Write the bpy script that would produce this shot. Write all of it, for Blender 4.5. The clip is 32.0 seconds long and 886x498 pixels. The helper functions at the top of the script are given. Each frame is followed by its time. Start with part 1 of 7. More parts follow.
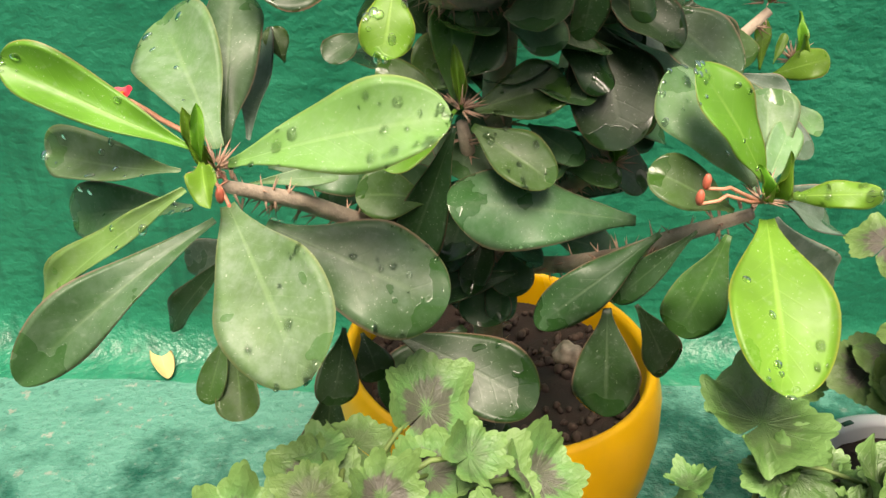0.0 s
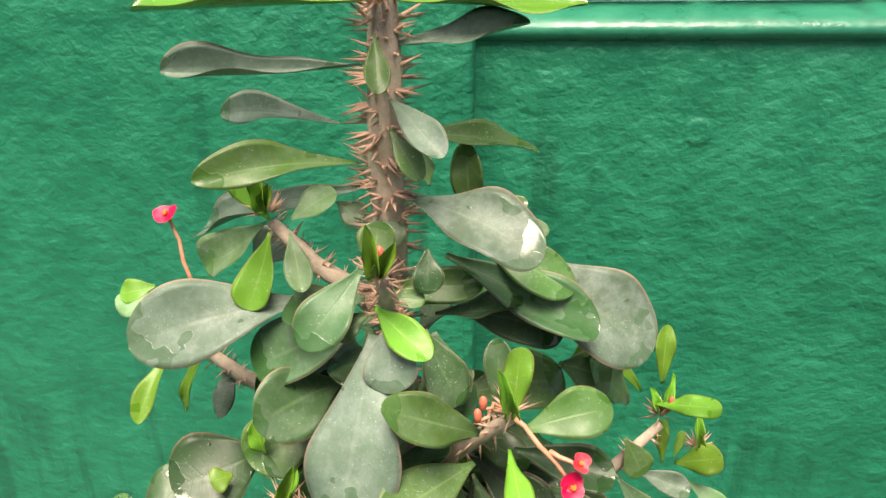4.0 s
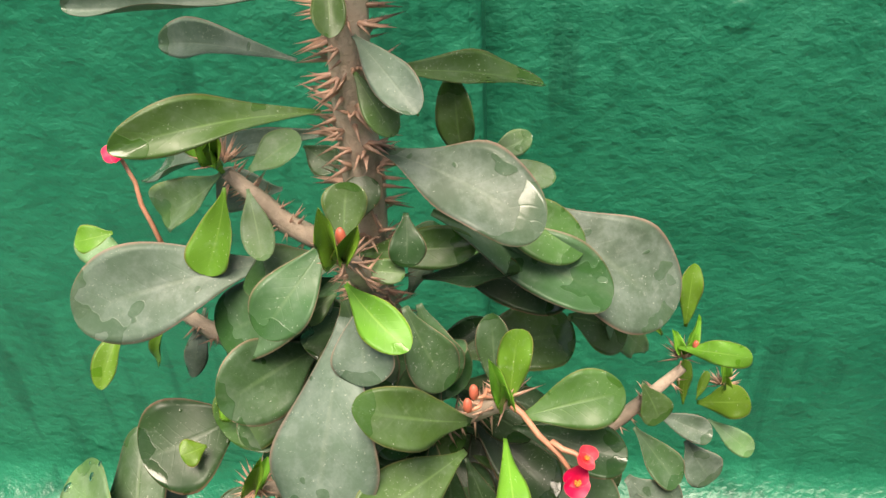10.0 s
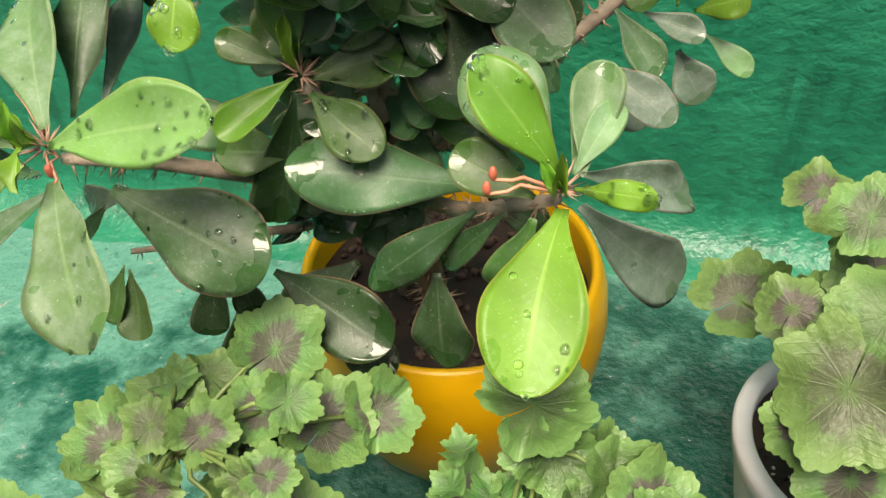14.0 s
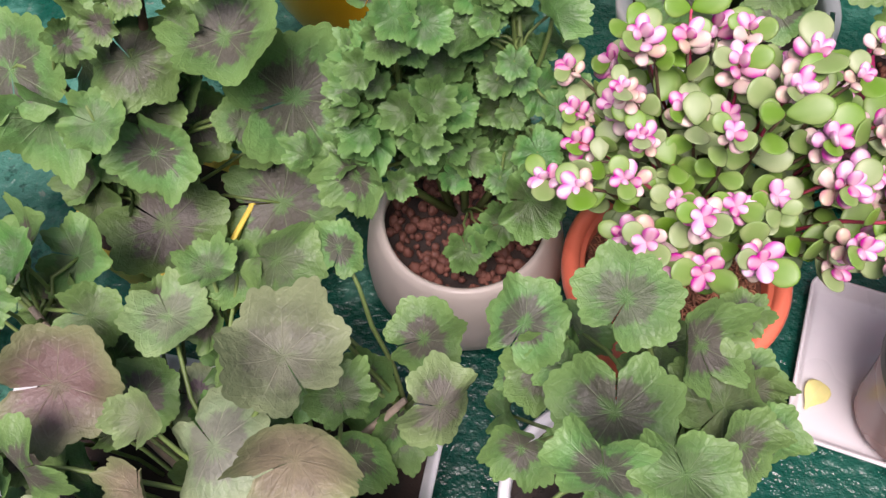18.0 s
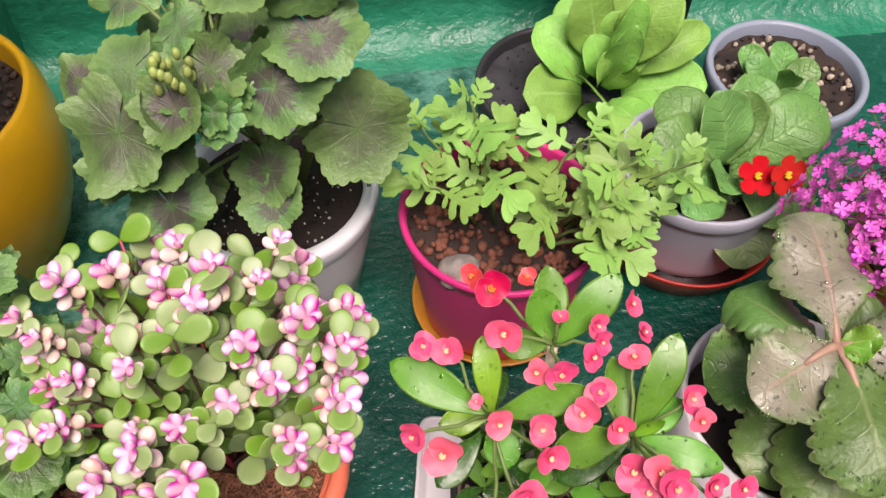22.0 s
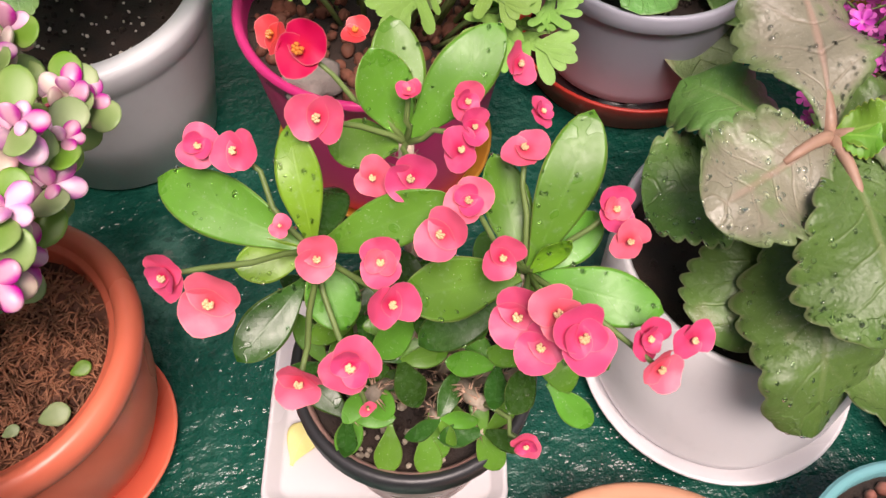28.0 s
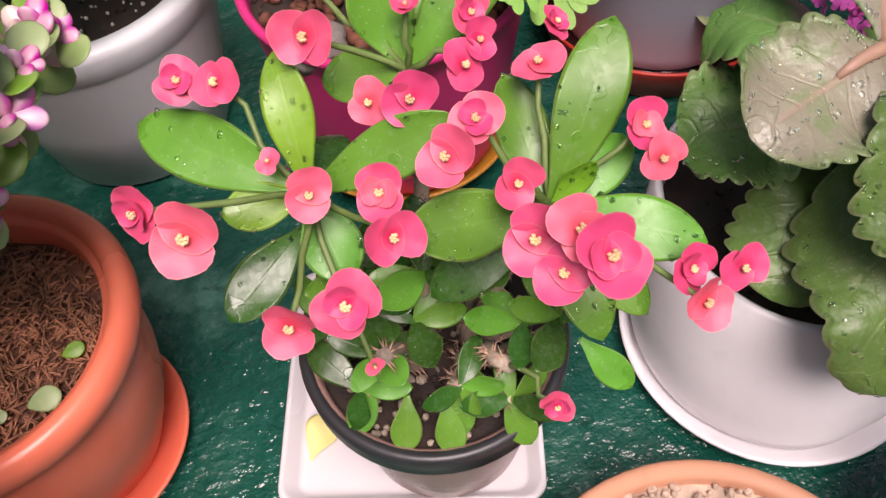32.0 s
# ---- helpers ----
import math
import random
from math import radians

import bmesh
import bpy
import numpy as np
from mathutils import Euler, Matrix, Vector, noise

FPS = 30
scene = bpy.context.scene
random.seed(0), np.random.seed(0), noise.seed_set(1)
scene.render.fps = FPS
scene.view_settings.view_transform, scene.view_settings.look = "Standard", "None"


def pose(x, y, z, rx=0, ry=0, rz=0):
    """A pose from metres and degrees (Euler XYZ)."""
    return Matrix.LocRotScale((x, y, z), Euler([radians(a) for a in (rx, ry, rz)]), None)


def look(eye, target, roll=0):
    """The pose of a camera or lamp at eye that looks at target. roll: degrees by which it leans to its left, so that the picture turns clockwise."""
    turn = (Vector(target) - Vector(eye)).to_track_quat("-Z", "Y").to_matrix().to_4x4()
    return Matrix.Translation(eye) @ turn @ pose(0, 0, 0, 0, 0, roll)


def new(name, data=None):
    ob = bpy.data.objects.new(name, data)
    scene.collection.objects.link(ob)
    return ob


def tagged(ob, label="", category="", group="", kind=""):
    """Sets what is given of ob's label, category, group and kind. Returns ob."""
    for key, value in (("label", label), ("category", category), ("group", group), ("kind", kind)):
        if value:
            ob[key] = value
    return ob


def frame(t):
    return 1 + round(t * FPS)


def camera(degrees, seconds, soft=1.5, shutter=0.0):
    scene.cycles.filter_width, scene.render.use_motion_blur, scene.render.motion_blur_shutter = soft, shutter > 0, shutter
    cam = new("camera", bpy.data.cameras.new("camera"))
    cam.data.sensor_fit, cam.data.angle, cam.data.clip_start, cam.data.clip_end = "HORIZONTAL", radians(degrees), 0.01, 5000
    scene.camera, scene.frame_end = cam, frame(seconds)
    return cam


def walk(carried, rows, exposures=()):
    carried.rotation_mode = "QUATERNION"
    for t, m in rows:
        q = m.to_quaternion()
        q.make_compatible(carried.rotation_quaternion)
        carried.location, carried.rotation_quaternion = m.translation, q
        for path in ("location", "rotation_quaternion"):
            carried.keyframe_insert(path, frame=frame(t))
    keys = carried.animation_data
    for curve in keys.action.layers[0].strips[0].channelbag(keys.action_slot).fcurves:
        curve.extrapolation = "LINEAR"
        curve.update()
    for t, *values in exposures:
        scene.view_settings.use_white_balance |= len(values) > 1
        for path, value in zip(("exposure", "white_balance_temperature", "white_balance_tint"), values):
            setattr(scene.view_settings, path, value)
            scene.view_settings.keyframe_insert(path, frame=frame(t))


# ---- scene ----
cam = camera(56.5, 32.0)
METRES, EYE, TILT, LEAN, TURN = 2.0, 0.72, -30.0, -2.0, 0.0
ROWS = [
    (0.0, 0.0, 0.0, 0.0, 0.0, 0.0, -0.0),
    (0.5, 0.0099, -0.0083, 0.0222, 0.36, -0.36, 0.19),
    (1.0, 0.0218, -0.0242, 0.0438, 1.09, -0.55, 0.53),
    (1.5, 0.0333, -0.0302, 0.0584, 1.72, -0.29, 0.8),
    (2.0, 0.0372, -0.0368, 0.0727, 2.42, 2.12, 1.1),
    (2.5, 0.0447, -0.0399, 0.0849, 3.03, 2.57, 1.09),
    (3.0, 0.0479, -0.048, 0.0981, 3.38, 5.48, 1.15),
    (3.5, 0.0511, -0.05, 0.1091, 3.68, 6.36, 1.1),
    (4.0, 0.0535, -0.0435, 0.1227, 3.8, 5.99, 1.17),
    (4.5, 0.0515, -0.0355, 0.1504, 3.92, 5.47, 1.55),
    (6.5, 0.0527, 0.0044, 0.1803, 4.76, 3.59, 2.59),
    (7.0, 0.0498, 0.0078, 0.1838, 4.79, 2.09, 2.68),
    (7.5, 0.0434, 0.0057, 0.1991, 4.57, -2.42, 2.61),
    (8.0, 0.043, 0.0058, 0.2072, 4.43, -5.58, 2.48),
    (8.5, 0.0452, 0.0057, 0.2084, 4.2, -7.33, 2.31),
    (9.0, 0.0471, 0.0014, 0.2039, 4.21, -6.71, 2.27),
    (9.5, 0.0525, -0.0009, 0.1764, 4.59, -3.97, 2.2),
    (10.0, 0.0627, -0.0058, 0.1515, 5.79, -3.85, 1.83),
    (10.5, 0.0728, -0.0091, 0.1342, 7.21, -3.89, 1.14),
    (11.0, 0.0809, -0.0075, 0.119, 8.8, -4.16, 0.04),
    (11.5, 0.0873, -0.002, 0.1022, 9.76, -4.55, -0.9),
    (12.0, 0.0951, 0.0021, 0.0918, 10.69, -5.08, -1.43),
    (12.5, 0.0986, 0.0044, 0.0743, 11.25, -6.36, -1.8),
    (13.0, 0.0965, 0.0059, 0.0618, 11.53, -8.58, -1.78),
    (13.5, 0.0991, 0.005, 0.0506, 11.51, -10.24, -1.67),
    (14.0, 0.0991, 0.0013, 0.0439, 11.33, -12.14, -1.24),
    (14.5, 0.0892, -0.0245, 0.0229, 10.62, -19.31, -0.3),
    (15.0, 0.0755, -0.0577, 0.0075, 9.88, -24.27, 0.5),
    (15.5, 0.0779, -0.0738, 0.0015, 9.87, -26.11, 0.5),
    (17.5, 0.1036, -0.107, -0.0179, 10.94, -32.89, 0.41),
    (18.0, 0.1386, -0.0848, 0.0029, 8.85, -31.88, -0.74),
    (18.5, 0.143, -0.0701, 0.0125, 7.39, -30.13, -0.68),
    (19.0, 0.1453, -0.0736, 0.0148, 6.36, -26.78, 0.17),
    (19.5, 0.173, -0.0812, 0.0264, 5.11, -19.81, 1.65),
    (20.0, 0.1861, -0.0836, 0.028, 3.33, -17.98, 2.66),
    (20.5, 0.1914, -0.0839, 0.0233, 1.28, -18.3, 3.69),
    (21.0, 0.2029, -0.0849, 0.0171, -1.29, -22.21, 4.93),
    (21.5, 0.2256, -0.0779, 0.0179, -3.75, -23.64, 5.12),
    (22.0, 0.2681, -0.0751, 0.0245, -7.9, -23.27, 6.01),
    (22.5, 0.2987, -0.0707, 0.0196, -10.88, -23.62, 7.37),
    (23.0, 0.3137, -0.0695, 0.0142, -12.05, -24.07, 8.02),
    (23.5, 0.3232, -0.0657, 0.0144, -12.84, -24.27, 8.53),
    (24.0, 0.3227, -0.0634, 0.0037, -13.49, -28.72, 8.61),
    (24.5, 0.3166, -0.0496, -0.0121, -13.79, -33.67, 8.32),
    (25.0, 0.3131, -0.0212, -0.022, -13.42, -33.07, 7.73),
    (25.5, 0.3131, -0.0006, -0.0351, -12.82, -32.39, 7.0),
    (27.5, 0.3156, -0.0013, -0.0534, -10.71, -29.87, 7.0),
    (28.0, 0.3157, 0.0019, -0.0631, -10.4, -29.33, 7.24),
    (28.5, 0.3142, 0.0013, -0.0686, -9.98, -28.96, 7.65),
    (29.0, 0.3163, 0.0011, -0.0714, -9.64, -28.49, 7.97),
    (29.5, 0.3187, 0.0001, -0.0797, -9.38, -26.76, 8.43),
    (30.0, 0.3174, 0.0017, -0.0869, -9.17, -25.16, 9.0),
    (30.5, 0.3189, 0.0074, -0.0932, -9.08, -24.41, 9.66),
    (31.0, 0.3179, 0.0089, -0.0952, -8.82, -24.13, 10.07),
    (31.5, 0.3186, 0.0099, -0.0965, -8.74, -24.2, 10.38),
    (32.0, 0.32, 0.0111, -0.0945, -8.98, -26.81, 10.81),
]
walk(cam, [(t, pose(0, 0, EYE, TILT, LEAN, TURN) @ pose(METRES * x, METRES * y, METRES * z, 90 + pitch, roll, yaw)) for t, x, y, z, yaw, pitch, roll in ROWS], [(0.0, 0.93, 7900, 14), (4.0, 1.15, 7800, 15), (6.5, 0.85, 7800, 16), (9.0, 0.85, 7800, 16), (13.0, 0.85, 7900, 13), (14.0, 0.8, 7800, 13), (15.0, 0.42, 7500, 18), (18.0, 0.38, 6600, 28), (21.0, 0.42, 6900, 27), (23.0, 0.38, 7100, 20), (24.0, 0.37, 7200, 18), (28.0, 0.37, 7100, 24), (32.0, 0.36, 6900, 28)])

# ---- world and light ----
world = bpy.data.worlds.new("sky")
scene.world = world
world.use_nodes = True
wn = world.node_tree.nodes
sky = wn.new("ShaderNodeTexSky")
sky.sky_type, sky.sun_disc = "NISHITA", False
sky.sun_elevation, sky.sun_rotation = radians(66), radians(182)
sky.dust_density, sky.air_density = 4.0, 1.0
world.node_tree.links.new(sky.outputs[0], wn["Background"].inputs[0])
wn["Background"].inputs[1].default_value = 0.098
sun = new("sun", bpy.data.lights.new("sun", "SUN"))
sun.data.energy, sun.data.angle, sun.data.color = 3.3, radians(30), (1.0, 0.97, 0.92)
sun.matrix_basis = look((0.15, -1.2, 3.1), (0.2, 0.2, 0.0))


# ---- material tools ----
def put(nt, n, **inputs):
    for key, value in inputs.items():
        socket = n.inputs[int(key[1:])] if key[0] == "i" and key[1:].isdigit() else n.inputs[key]
        if isinstance(value, bpy.types.NodeSocket):
            nt.links.new(value, socket)
        else:
            socket.default_value = value
    return n


def math_node(nt, op, a, b=0.0, clamp=False):
    n = nt.nodes.new("ShaderNodeMath")
    n.operation = op
    n.use_clamp = clamp
    return put(nt, n, i0=a, i1=b).outputs[0]


def mix(nt, fac, a, b, blend="MIX"):
    n = nt.nodes.new("ShaderNodeMix")
    n.data_type, n.blend_type = "RGBA", blend
    put(nt, n, i0=fac, i6=a if isinstance(a, bpy.types.NodeSocket) else (*a, 1), i7=b if isinstance(b, bpy.types.NodeSocket) else (*b, 1))
    return n.outputs[2]


def ramp(nt, value, low, high, a=0.0, b=1.0):
    n = nt.nodes.new("ShaderNodeMapRange")
    n.interpolation_type = "SMOOTHSTEP"
    return put(nt, n, i0=value, i1=low, i2=high, i3=a, i4=b).outputs[0]


def noise_tex(nt, vector, scale, detail=3.0, rough=0.55):
    n = nt.nodes.new("ShaderNodeTexNoise")
    put(nt, n, Vector=vector, Scale=scale, Detail=detail, Roughness=rough)
    return n.outputs[0]


def material(name, rough=0.5, metal=0.0, spec=0.5):
    m = bpy.data.materials.new(name)
    m.use_nodes = True
    nt = m.node_tree
    b = nt.nodes["Principled BSDF"]
    put(nt, b, Roughness=rough, Metallic=metal)
    b.inputs["Specular IOR Level"].default_value = spec
    return m, nt, b


def bump(nt, b, height, strength=0.3, dist=0.001):
    n = nt.nodes.new("ShaderNodeBump")
    put(nt, n, Height=height, Strength=strength, Distance=dist)
    nt.links.new(n.outputs[0], b.inputs["Normal"])


def coords(nt, which="Object"):
    return nt.nodes.new("ShaderNodeTexCoord").outputs[which]


def place_of(nt):
    return nt.nodes.new("ShaderNodeNewGeometry").outputs["Position"]


def chance(nt):
    return nt.nodes.new("ShaderNodeObjectInfo").outputs["Random"]


def plain(name, colour, rough=0.5, grain=40.0, amount=0.25, relief=0.15, spec=0.5, metal=0.0):
    """A surface of one colour with two scales of stain and a fine relief."""
    m, nt, b = material(name, rough, metal, spec)
    p = place_of(nt)
    big, small = noise_tex(nt, p, grain * 0.25), noise_tex(nt, p, grain * 4)
    dark = [c * (1 - amount) for c in colour]
    light = [min(1, c * (1 + amount * 0.4)) for c in colour]
    c = mix(nt, ramp(nt, big, 0.3, 0.7), dark, light)
    c = mix(nt, math_node(nt, "MULTIPLY", ramp(nt, small, 0.5, 0.75), 0.35), c, dark)
    nt.links.new(c, b.inputs["Base Color"])
    put(nt, b, Roughness=ramp(nt, big, 0.3, 0.7, rough * 0.8, min(1, rough * 1.2)))
    bump(nt, b, small, relief, 0.0008)
    return m


def leaf_material(name, face, rib, edge, rough=0.5, ribs=9.0, edge_at=0.93, wet=0.5, rib_share=0.28, sheen=0.0, blotch=0.0, vein_share=0.07, quilt=0.0, tip=0.17, wax_sheen=0.0, flood=0.0):
    """A blade with midrib, side veins, a thin coloured margin, a pale veil of wax dust and painted sky sheen, and wet
    patches; UV runs along and across it.
    """
    m, nt, b = material(name, rough, spec=0.4)
    uv = nt.nodes.new("ShaderNodeSeparateXYZ")
    nt.links.new(coords(nt, "UV"), uv.inputs[0])
    u, v = uv.outputs[0], uv.outputs[1]
    side = math_node(nt, "ABSOLUTE", math_node(nt, "SUBTRACT", math_node(nt, "MULTIPLY", v, 2.0), 1.0))
    mid = math_node(nt, "MULTIPLY", ramp(nt, side, 0.085, 0.015), ramp(nt, u, 1.0, 0.55))
    p = place_of(nt)
    n1, n2 = noise_tex(nt, p, 28.0), noise_tex(nt, p, 260.0)
    along = math_node(nt, "ADD", math_node(nt, "SUBTRACT", math_node(nt, "MULTIPLY", u, ribs), math_node(nt, "MULTIPLY", side, ribs * 0.22)), math_node(nt, "MULTIPLY", n1, 0.7))
    wave = math_node(nt, "ABSOLUTE", math_node(nt, "SUBTRACT", math_node(nt, "FRACT", along), 0.5))
    vein = math_node(nt, "MULTIPLY", ramp(nt, wave, 0.09, 0.0), ramp(nt, side, 0.95, 0.2))
    dark = [c * 0.76 for c in face]
    c = mix(nt, ramp(nt, n1, 0.3, 0.7), dark, face)
    hue = nt.nodes.new("ShaderNodeHueSaturation")
    r = chance(nt)
    put(nt, hue, Hue=ramp(nt, r, 0, 1, 0.487, 0.511), Saturation=1.0, Value=ramp(nt, r, 0, 1, 0.84, 1.18), Color=c)
    c = hue.outputs[0]
    c = mix(nt, math_node(nt, "MULTIPLY", vein, vein_share), c, rib)
    c = mix(nt, math_node(nt, "MULTIPLY", mid, rib_share), c, rib)
    if blotch:
        c = mix(nt, math_node(nt, "MULTIPLY", ramp(nt, n1, 0.58, 0.7), blotch), c, edge)
    c = mix(nt, math_node(nt, "MULTIPLY", ramp(nt, side, edge_at, 1.0), 0.7 if edge_at < 0.9 else 0.5), c, edge)
    # pale bluish tint: waxy dust, with the sky's sheen put into the colour
    if wax_sheen:
        c = mix(nt, math_node(nt, "MULTIPLY", ramp(nt, noise_tex(nt, p, 75.0, 4, 0.7), 0.35, 0.75), wax_sheen), c, (0.42, 0.50, 0.47))
    dust = noise_tex(nt, p, 900.0, 1.0)
    c = mix(nt, math_node(nt, "MULTIPLY", ramp(nt, n2, 0.55, 0.8), 0.10), c, (0.5, 0.55, 0.5))
    c = mix(nt, math_node(nt, "MULTIPLY", ramp(nt, math_node(nt, "ADD", dust, math_node(nt, "MULTIPLY", n1, 0.25)), 0.85, 0.90), 0.4), c, (0.65, 0.68, 0.6))
    low = math_node(nt, "ADD", noise_tex(nt, p, 46.0, 2.0), math_node(nt, "MULTIPLY", ramp(nt, u, 0.70, 0.98), tip * 1.6))
    pool = math_node(nt, "MULTIPLY", ramp(nt, low, 0.695, 0.707), wet)
    if flood:
        shore = math_node(nt, "ADD", side, math_node(nt, "MULTIPLY", math_node(nt, "SUBTRACT", n1, 0.5), 0.5))
        pool = math_node(nt, "MAXIMUM", pool, math_node(nt, "MULTIPLY", math_node(nt, "MULTIPLY", ramp(nt, shore, 0.74, 0.70), ramp(nt, u, 0.22, 0.30)), flood))
    c = mix(nt, math_node(nt, "MULTIPLY", pool, 0.6), c, [f * k for f, k in zip(face, (0.42, 0.62, 0.35))])
    nt.links.new(c, b.inputs["Base Color"])
    put(nt, b, Roughness=math_node(nt, "SUBTRACT", ramp(nt, n2, 0.3, 0.8, rough - 0.04, rough + 0.1), math_node(nt, "MULTIPLY", pool, rough * 0.9)))
    height = math_node(nt, "ADD", math_node(nt, "SUBTRACT", math_node(nt, "MULTIPLY", vein, -1.6 * vein_share), math_node(nt, "MULTIPLY", mid, (0.5 if quilt else 1.2) * rib_share)), math_node(nt, "MULTIPLY", pool, 0.9))
    bump(nt, b, math_node(nt, "ADD", math_node(nt, "ADD", height, math_node(nt, "MULTIPLY", n2, 0.12)), math_node(nt, "MULTIPLY", noise_tex(nt, p, 130.0, 2), quilt + 0.12)), 0.28 if not quilt else 0.8, 0.0013 if not quilt else 0.003)
    put(nt, b, **{"Sheen Weight": sheen})
    return m


# ---- materials ----
def stretched(nt, p, by=(0.8, 1.0, 1.0)):
    """The place, drawn out along x, for brushed paint."""
    n = nt.nodes.new("ShaderNodeVectorMath")
    n.operation = "MULTIPLY"
    nt.links.new(p, n.inputs[0])
    n.inputs[1].default_value = by
    return n.outputs[0]


def green_paint(name, colour, worn, wear_from, wear_to, rough, relief, scale, gloss, drift=0.0, fine=0.25, pock=0.4):
    """Thick green paint: brushed relief, bare pale patches, wet gloss."""
    m, nt, b = material(name, rough)
    p = place_of(nt)
    n1, n2, n3, n4 = noise_tex(nt, p, 2.3, 4), noise_tex(nt, p, 14.0, 5, 0.65), noise_tex(nt, stretched(nt, p), scale, 3), noise_tex(nt, p, 160.0, 2)
    c = mix(nt, ramp(nt, n2, 0.3, 0.7), [v * 0.75 for v in colour], colour)
    sep = nt.nodes.new("ShaderNodeSeparateXYZ")
    nt.links.new(p, sep.inputs[0])
    slope = math_node(nt, "MULTIPLY", math_node(nt, "SUBTRACT", math_node(nt, "ADD", math_node(nt, "MULTIPLY", sep.outputs[0], -0.6), sep.outputs[1]), 0.35), drift)
    base = math_node(nt, "ADD", math_node(nt, "ADD", math_node(nt, "MULTIPLY", n1, 0.6), math_node(nt, "MULTIPLY", n2, 0.4)), slope)
    c = mix(nt, math_node(nt, "MULTIPLY", ramp(nt, base, wear_from, wear_to), 0.85), c, worn)
    n5 = noise_tex(nt, p, 45.0, 4, 0.7)
    c = mix(nt, math_node(nt, "MULTIPLY", math_node(nt, "MULTIPLY", ramp(nt, n5, 0.60, 0.68), ramp(nt, base, wear_from, wear_to)), 0.6 if drift else 0.0), c, (0.34, 0.30, 0.27))
    c = mix(nt, math_node(nt, "MULTIPLY", math_node(nt, "MULTIPLY", ramp(nt, n5, 0.44, 0.36), ramp(nt, n1, 0.45, 0.6)), 0.7 if drift else 0.0), c, [v * 0.4 for v in colour])
    c = mix(nt, math_node(nt, "MULTIPLY", ramp(nt, n4, 0.62, 0.72), 0.3), c, [v * 0.45 for v in colour])
    if not drift:
        run = noise_tex(nt, stretched(nt, p, (34.0, 34.0, 4.0)), 1.0, 3)
        c = mix(nt, math_node(nt, "MULTIPLY", math_node(nt, "MULTIPLY", ramp(nt, run, 0.50, 0.66), ramp(nt, noise_tex(nt, p, 2.6, 2), 0.46, 0.60)), 0.55), c, [v * 0.35 for v in colour])
    nt.links.new(c, b.inputs["Base Color"])
    put(nt, b, Roughness=ramp(nt, n2, 0.35, 0.7, gloss, rough))
    cells = nt.nodes.new("ShaderNodeTexVoronoi")
    put(nt, cells, Vector=p, Scale=11.0)
    blister = math_node(nt, "MULTIPLY", ramp(nt, cells.outputs["Distance"], 0.22, 0.12), ramp(nt, noise_tex(nt, p, 3.1, 1), 0.5, 0.6))
    rise = math_node(nt, "ADD", n3, math_node(nt, "ADD", math_node(nt, "ADD", math_node(nt, "MULTIPLY", n4, fine), math_node(nt, "MULTIPLY", n2, 1.1)), math_node(nt, "MULTIPLY", blister, pock)))
    bump(nt, b, rise, relief, 0.0046)
    return m


WALL = green_paint("green_wall_paint", (0.006, 0.195, 0.108), (0.025, 0.28, 0.17), 0.56, 0.78, 0.5, 0.9, 62.0, 0.34, 0.0, 0.14, 0.35)
FLOOR = green_paint("green_floor_paint", (0.0038, 0.084, 0.058), (0.095, 0.285, 0.222), 0.46, 0.60, 0.42, 0.9, 90.0, 0.06, 0.17)
LEDGE = green_paint("green_ledge_paint", (0.014, 0.20, 0.12), (0.3, 0.45, 0.36), 0.6, 0.8, 0.5, 0.3, 60.0, 0.25)
COIR = plain("brown_coir", (0.20, 0.08, 0.048), 0.9, 200, 0.5, 0.8)
YELLOW = plain("yellow_glaze", (0.88, 0.47, 0.012), 0.28, 12, 0.1, 0.05)
WHITE_PLASTIC = plain("white_plastic", (0.81, 0.82, 0.85), 0.4, 14, 0.1, 0.06)
GREY_PLASTIC = plain("grey_plastic", (0.40, 0.41, 0.48), 0.42, 14, 0.12, 0.08)
BLACK_PLASTIC = plain("black_plastic", (0.03, 0.03, 0.033), 0.38, 18, 0.3, 0.1)
RIBBED = plain("dark_grey_ribs", (0.12, 0.12, 0.13), 0.42, 18, 0.3, 0.1)
CREAM = plain("cream_ceramic", (0.60, 0.54, 0.48), 0.35, 14, 0.14, 0.05)
WHITE_CERAMIC = plain("white_ceramic", (0.72, 0.70, 0.72), 0.3, 16, 0.12, 0.12)
ORANGE = plain("orange_plastic", (0.95, 0.215, 0.125), 0.3, 12, 0.14, 0.06)
PALE_GRIT = plain("pinkish_grit", (0.50, 0.37, 0.28), 0.85, 200, 0.4, 0.4)
SLATE = plain("blue_grey_plastic", (0.25, 0.29, 0.36), 0.42, 14, 0.12, 0.08)
GLAZE = plain("black_glaze", (0.018, 0.018, 0.02), 0.16, 30, 0.3, 0.15)
BROWN_PLASTIC = plain("brown_plastic", (0.36, 0.21, 0.18), 0.3, 16, 0.2, 0.1)
GRAVEL = plain("dark_gravel", (0.035, 0.035, 0.04), 0.85, 180, 0.5, 0.8)
TERRACOTTA = plain("terracotta", (0.56, 0.27, 0.16), 0.7, 18, 0.2, 0.2)
PINK = plain("pink_plastic", (0.66, 0.035, 0.20), 0.36, 12, 0.12, 0.06)
OCHRE = plain("ochre_plastic", (0.52, 0.24, 0.03), 0.42, 14, 0.15, 0.08)
PALE_YELLOW = plain("pale_yellow_plastic", (0.82, 0.63, 0.11), 0.45, 14, 0.12, 0.08)
RED_PLASTIC = plain("red_plastic", (0.56, 0.04, 0.025), 0.36, 14, 0.15, 0.06)
